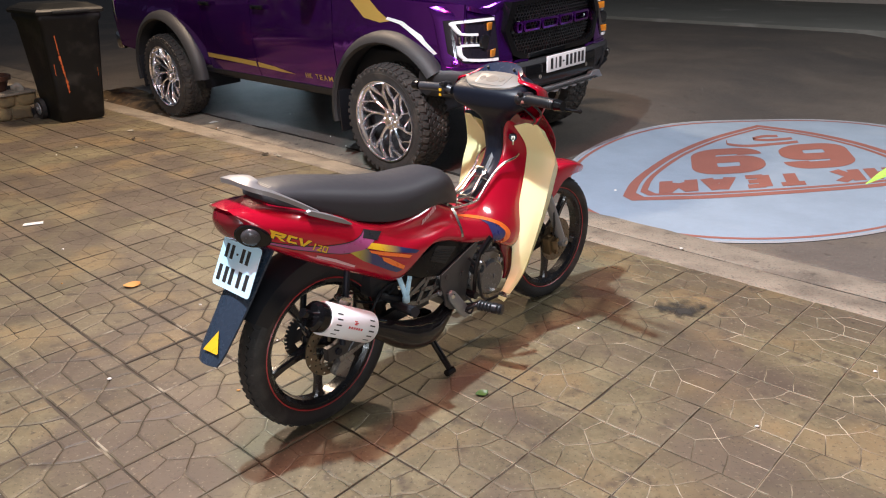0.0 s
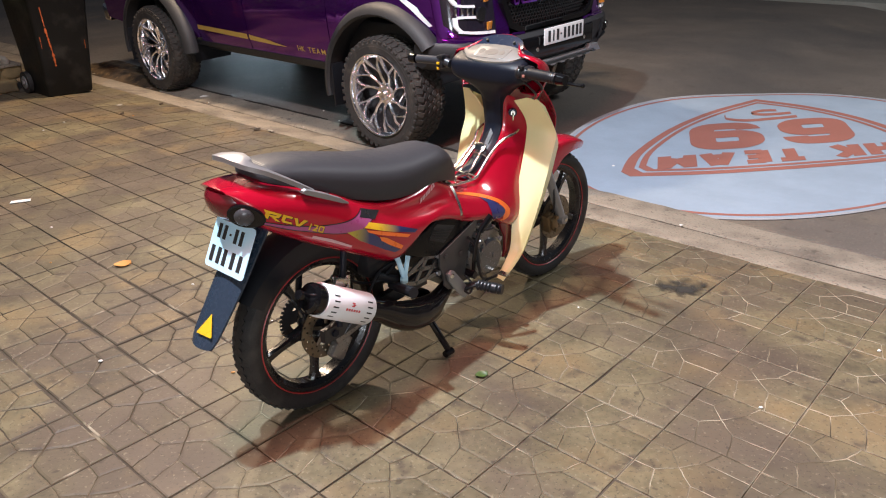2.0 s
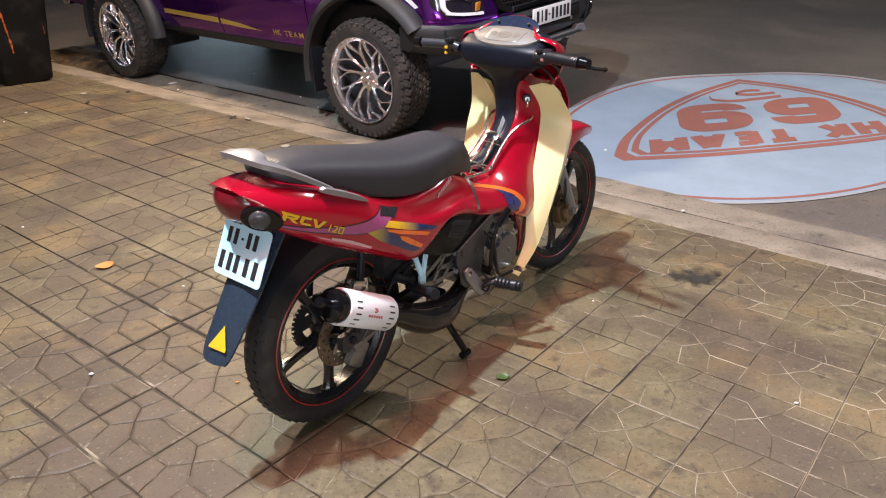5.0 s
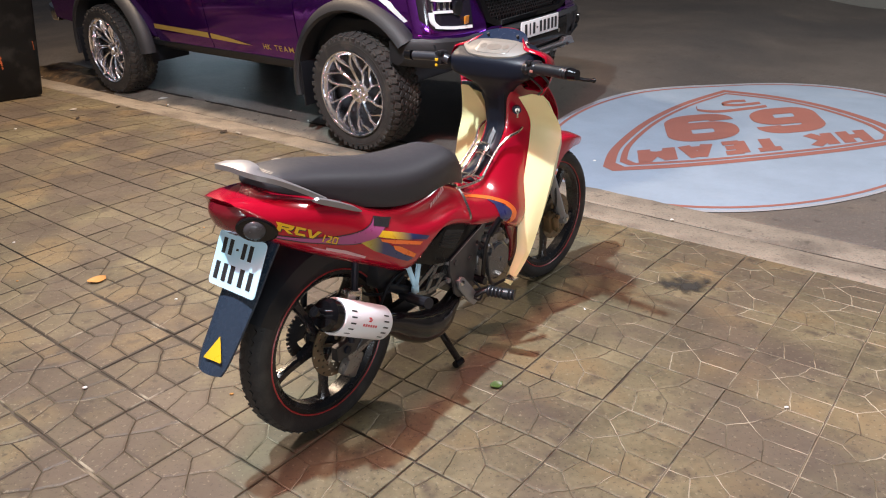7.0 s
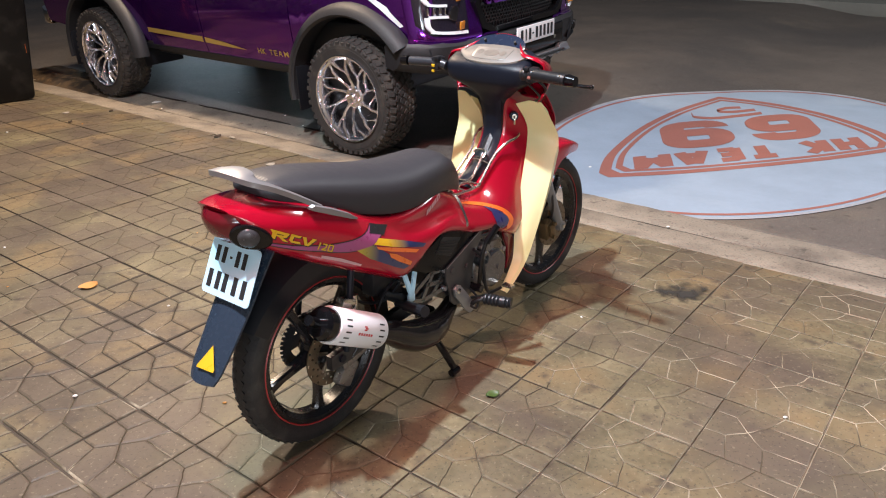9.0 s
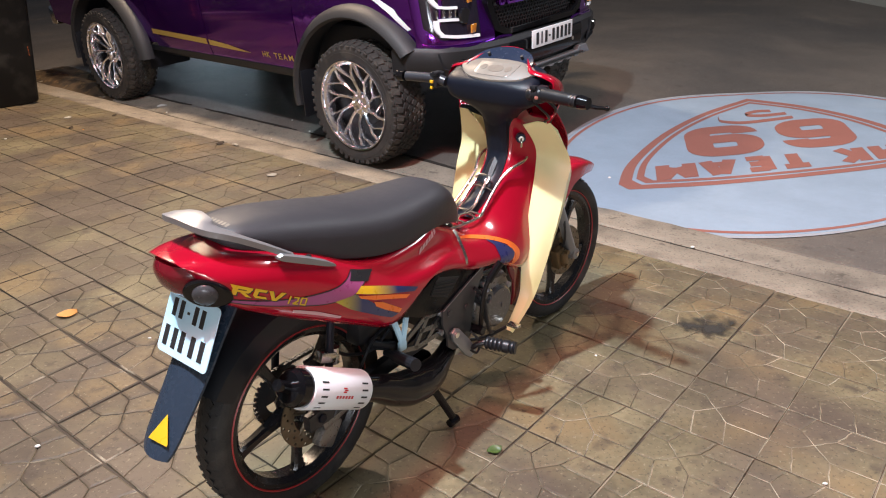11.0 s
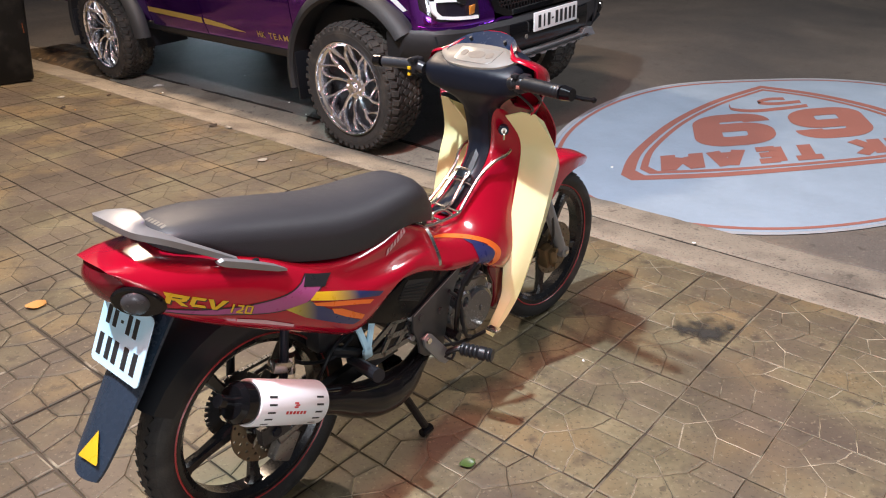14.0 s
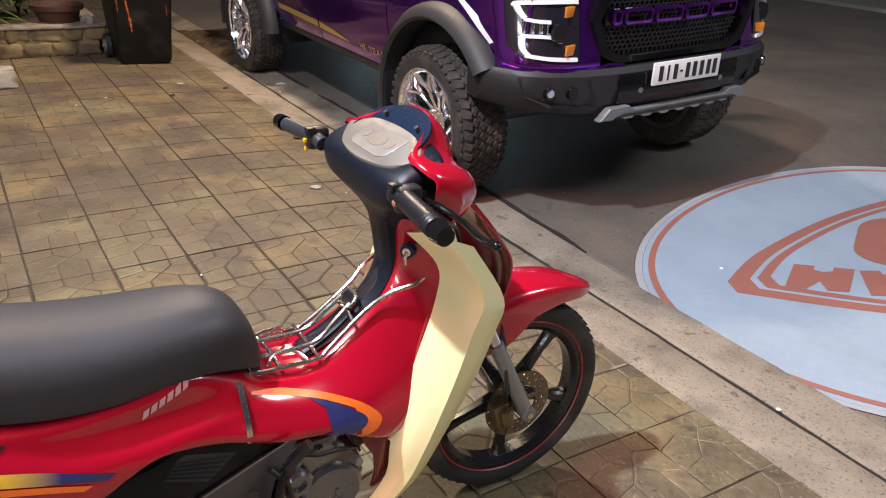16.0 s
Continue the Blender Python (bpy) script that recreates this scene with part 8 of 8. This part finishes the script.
# eight tiles with worn, filled grooves, eight with deep ones, eight in between and eight worn ones with open joints
WORN = ((0.0002, -0.0020), (0.0018, -0.0008), (0.0085, 0.0))
DEEP = ((0.0004, -0.0048), (0.0026, -0.0024), (0.0095, 0.0))
MIDDLE = ((0.0003, -0.0036), (0.0019, -0.0016), (0.0090, 0.0))
for k in range(32):
    gap, profile = ((0.0020, WORN), (0.0036, DEEP), (0.0028, MIDDLE), (0.0038, WORN))[k // 8]
    vs, fs = tile_pieces(0.0008, k % 8, gap, profile)
    me = bpy.data.meshes.new("paving_tile")
    me.from_pydata(vs, [], fs)
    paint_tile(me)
    tiles.append((me, vs, fs))
rs = random.Random(21)
rest_v, rest_f = [], []
made = 0
# course positions are fitted to joints picked in the camera's view
COURSE_U = [(-44, -13.94), (-31, -9.97), (-18, -6.06), (-15, -5.115), (-12, -4.19), (-10, -3.565), (-8, -2.968), (-3, -1.447), (-1, -0.842), (0, -0.534), (10, 2.51), (34, 9.81)]


def course_u(i):
    return float(np.interp(i, [a for a, b in COURSE_U], [b for a, b in COURSE_U]))


def course_v(j, u):
    return 2.263 + 0.3035 * j - 0.0068 * (u + 1.2)


for iu in (*range(-30, 9), *range(9, 33), *range(-44, -30)):
    for iv in range(-17, 4):
        u, wide = (course_u(iu) + course_u(iu + 1)) / 2, course_u(iu + 1) - course_u(iu)
        v0, v1 = course_v(iv, u), course_v(iv + 1, u)
        v1 = min(v1, KERB_IN + 0.004)
        deep = v1 - v0
        if deep < 0.03:
            continue
        v = (v0 + v1) / 2
        at = u + rs.uniform(-0.4, 0.4)
        k = rs.randrange(8) + (0 if at > -1.0 else 8 if -3.3 < at < -2.1 else 24 if at < -3.6 else 16)
        me, vs, fs = tiles[k]
        dz = rs.uniform(-0.0012, 0.0012) + paving_z(v)
        fall = math.degrees(math.atan2(paving_z(v1) - paving_z(v0), deep))
        near = -5.9 < u < 0.4 and v > 0.75
        size = Matrix.Diagonal((wide / PITCH, deep / PITCH, 1, 1))
        if near and made < 300:
            ob = new("paving_tile", me)
            ob.parent = pavement
            ob.matrix_basis = pose(u + rs.uniform(-0.0012, 0.0012), v + rs.uniform(-0.0012, 0.0012), dz, fall + rs.uniform(-0.25, 0.25), rs.uniform(-0.25, 0.25), rs.uniform(-0.45, 0.45)) @ size
            made += 1
        else:
            b = len(rest_v)
            m = pose(u, v, dz, fall, 0, 0) @ size
            rest_v += [tuple(m @ Vector(p)) for p in vs]
            rest_f += [tuple(b + i for i in f) for f in fs]
me = bpy.data.meshes.new("paving_rest")
me.from_pydata(rest_v, [], rest_f)
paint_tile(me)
ob = new("paving_rest", me)
ob.parent = pavement
tagged(ob, "further stamped paving tiles", kind="stuff")
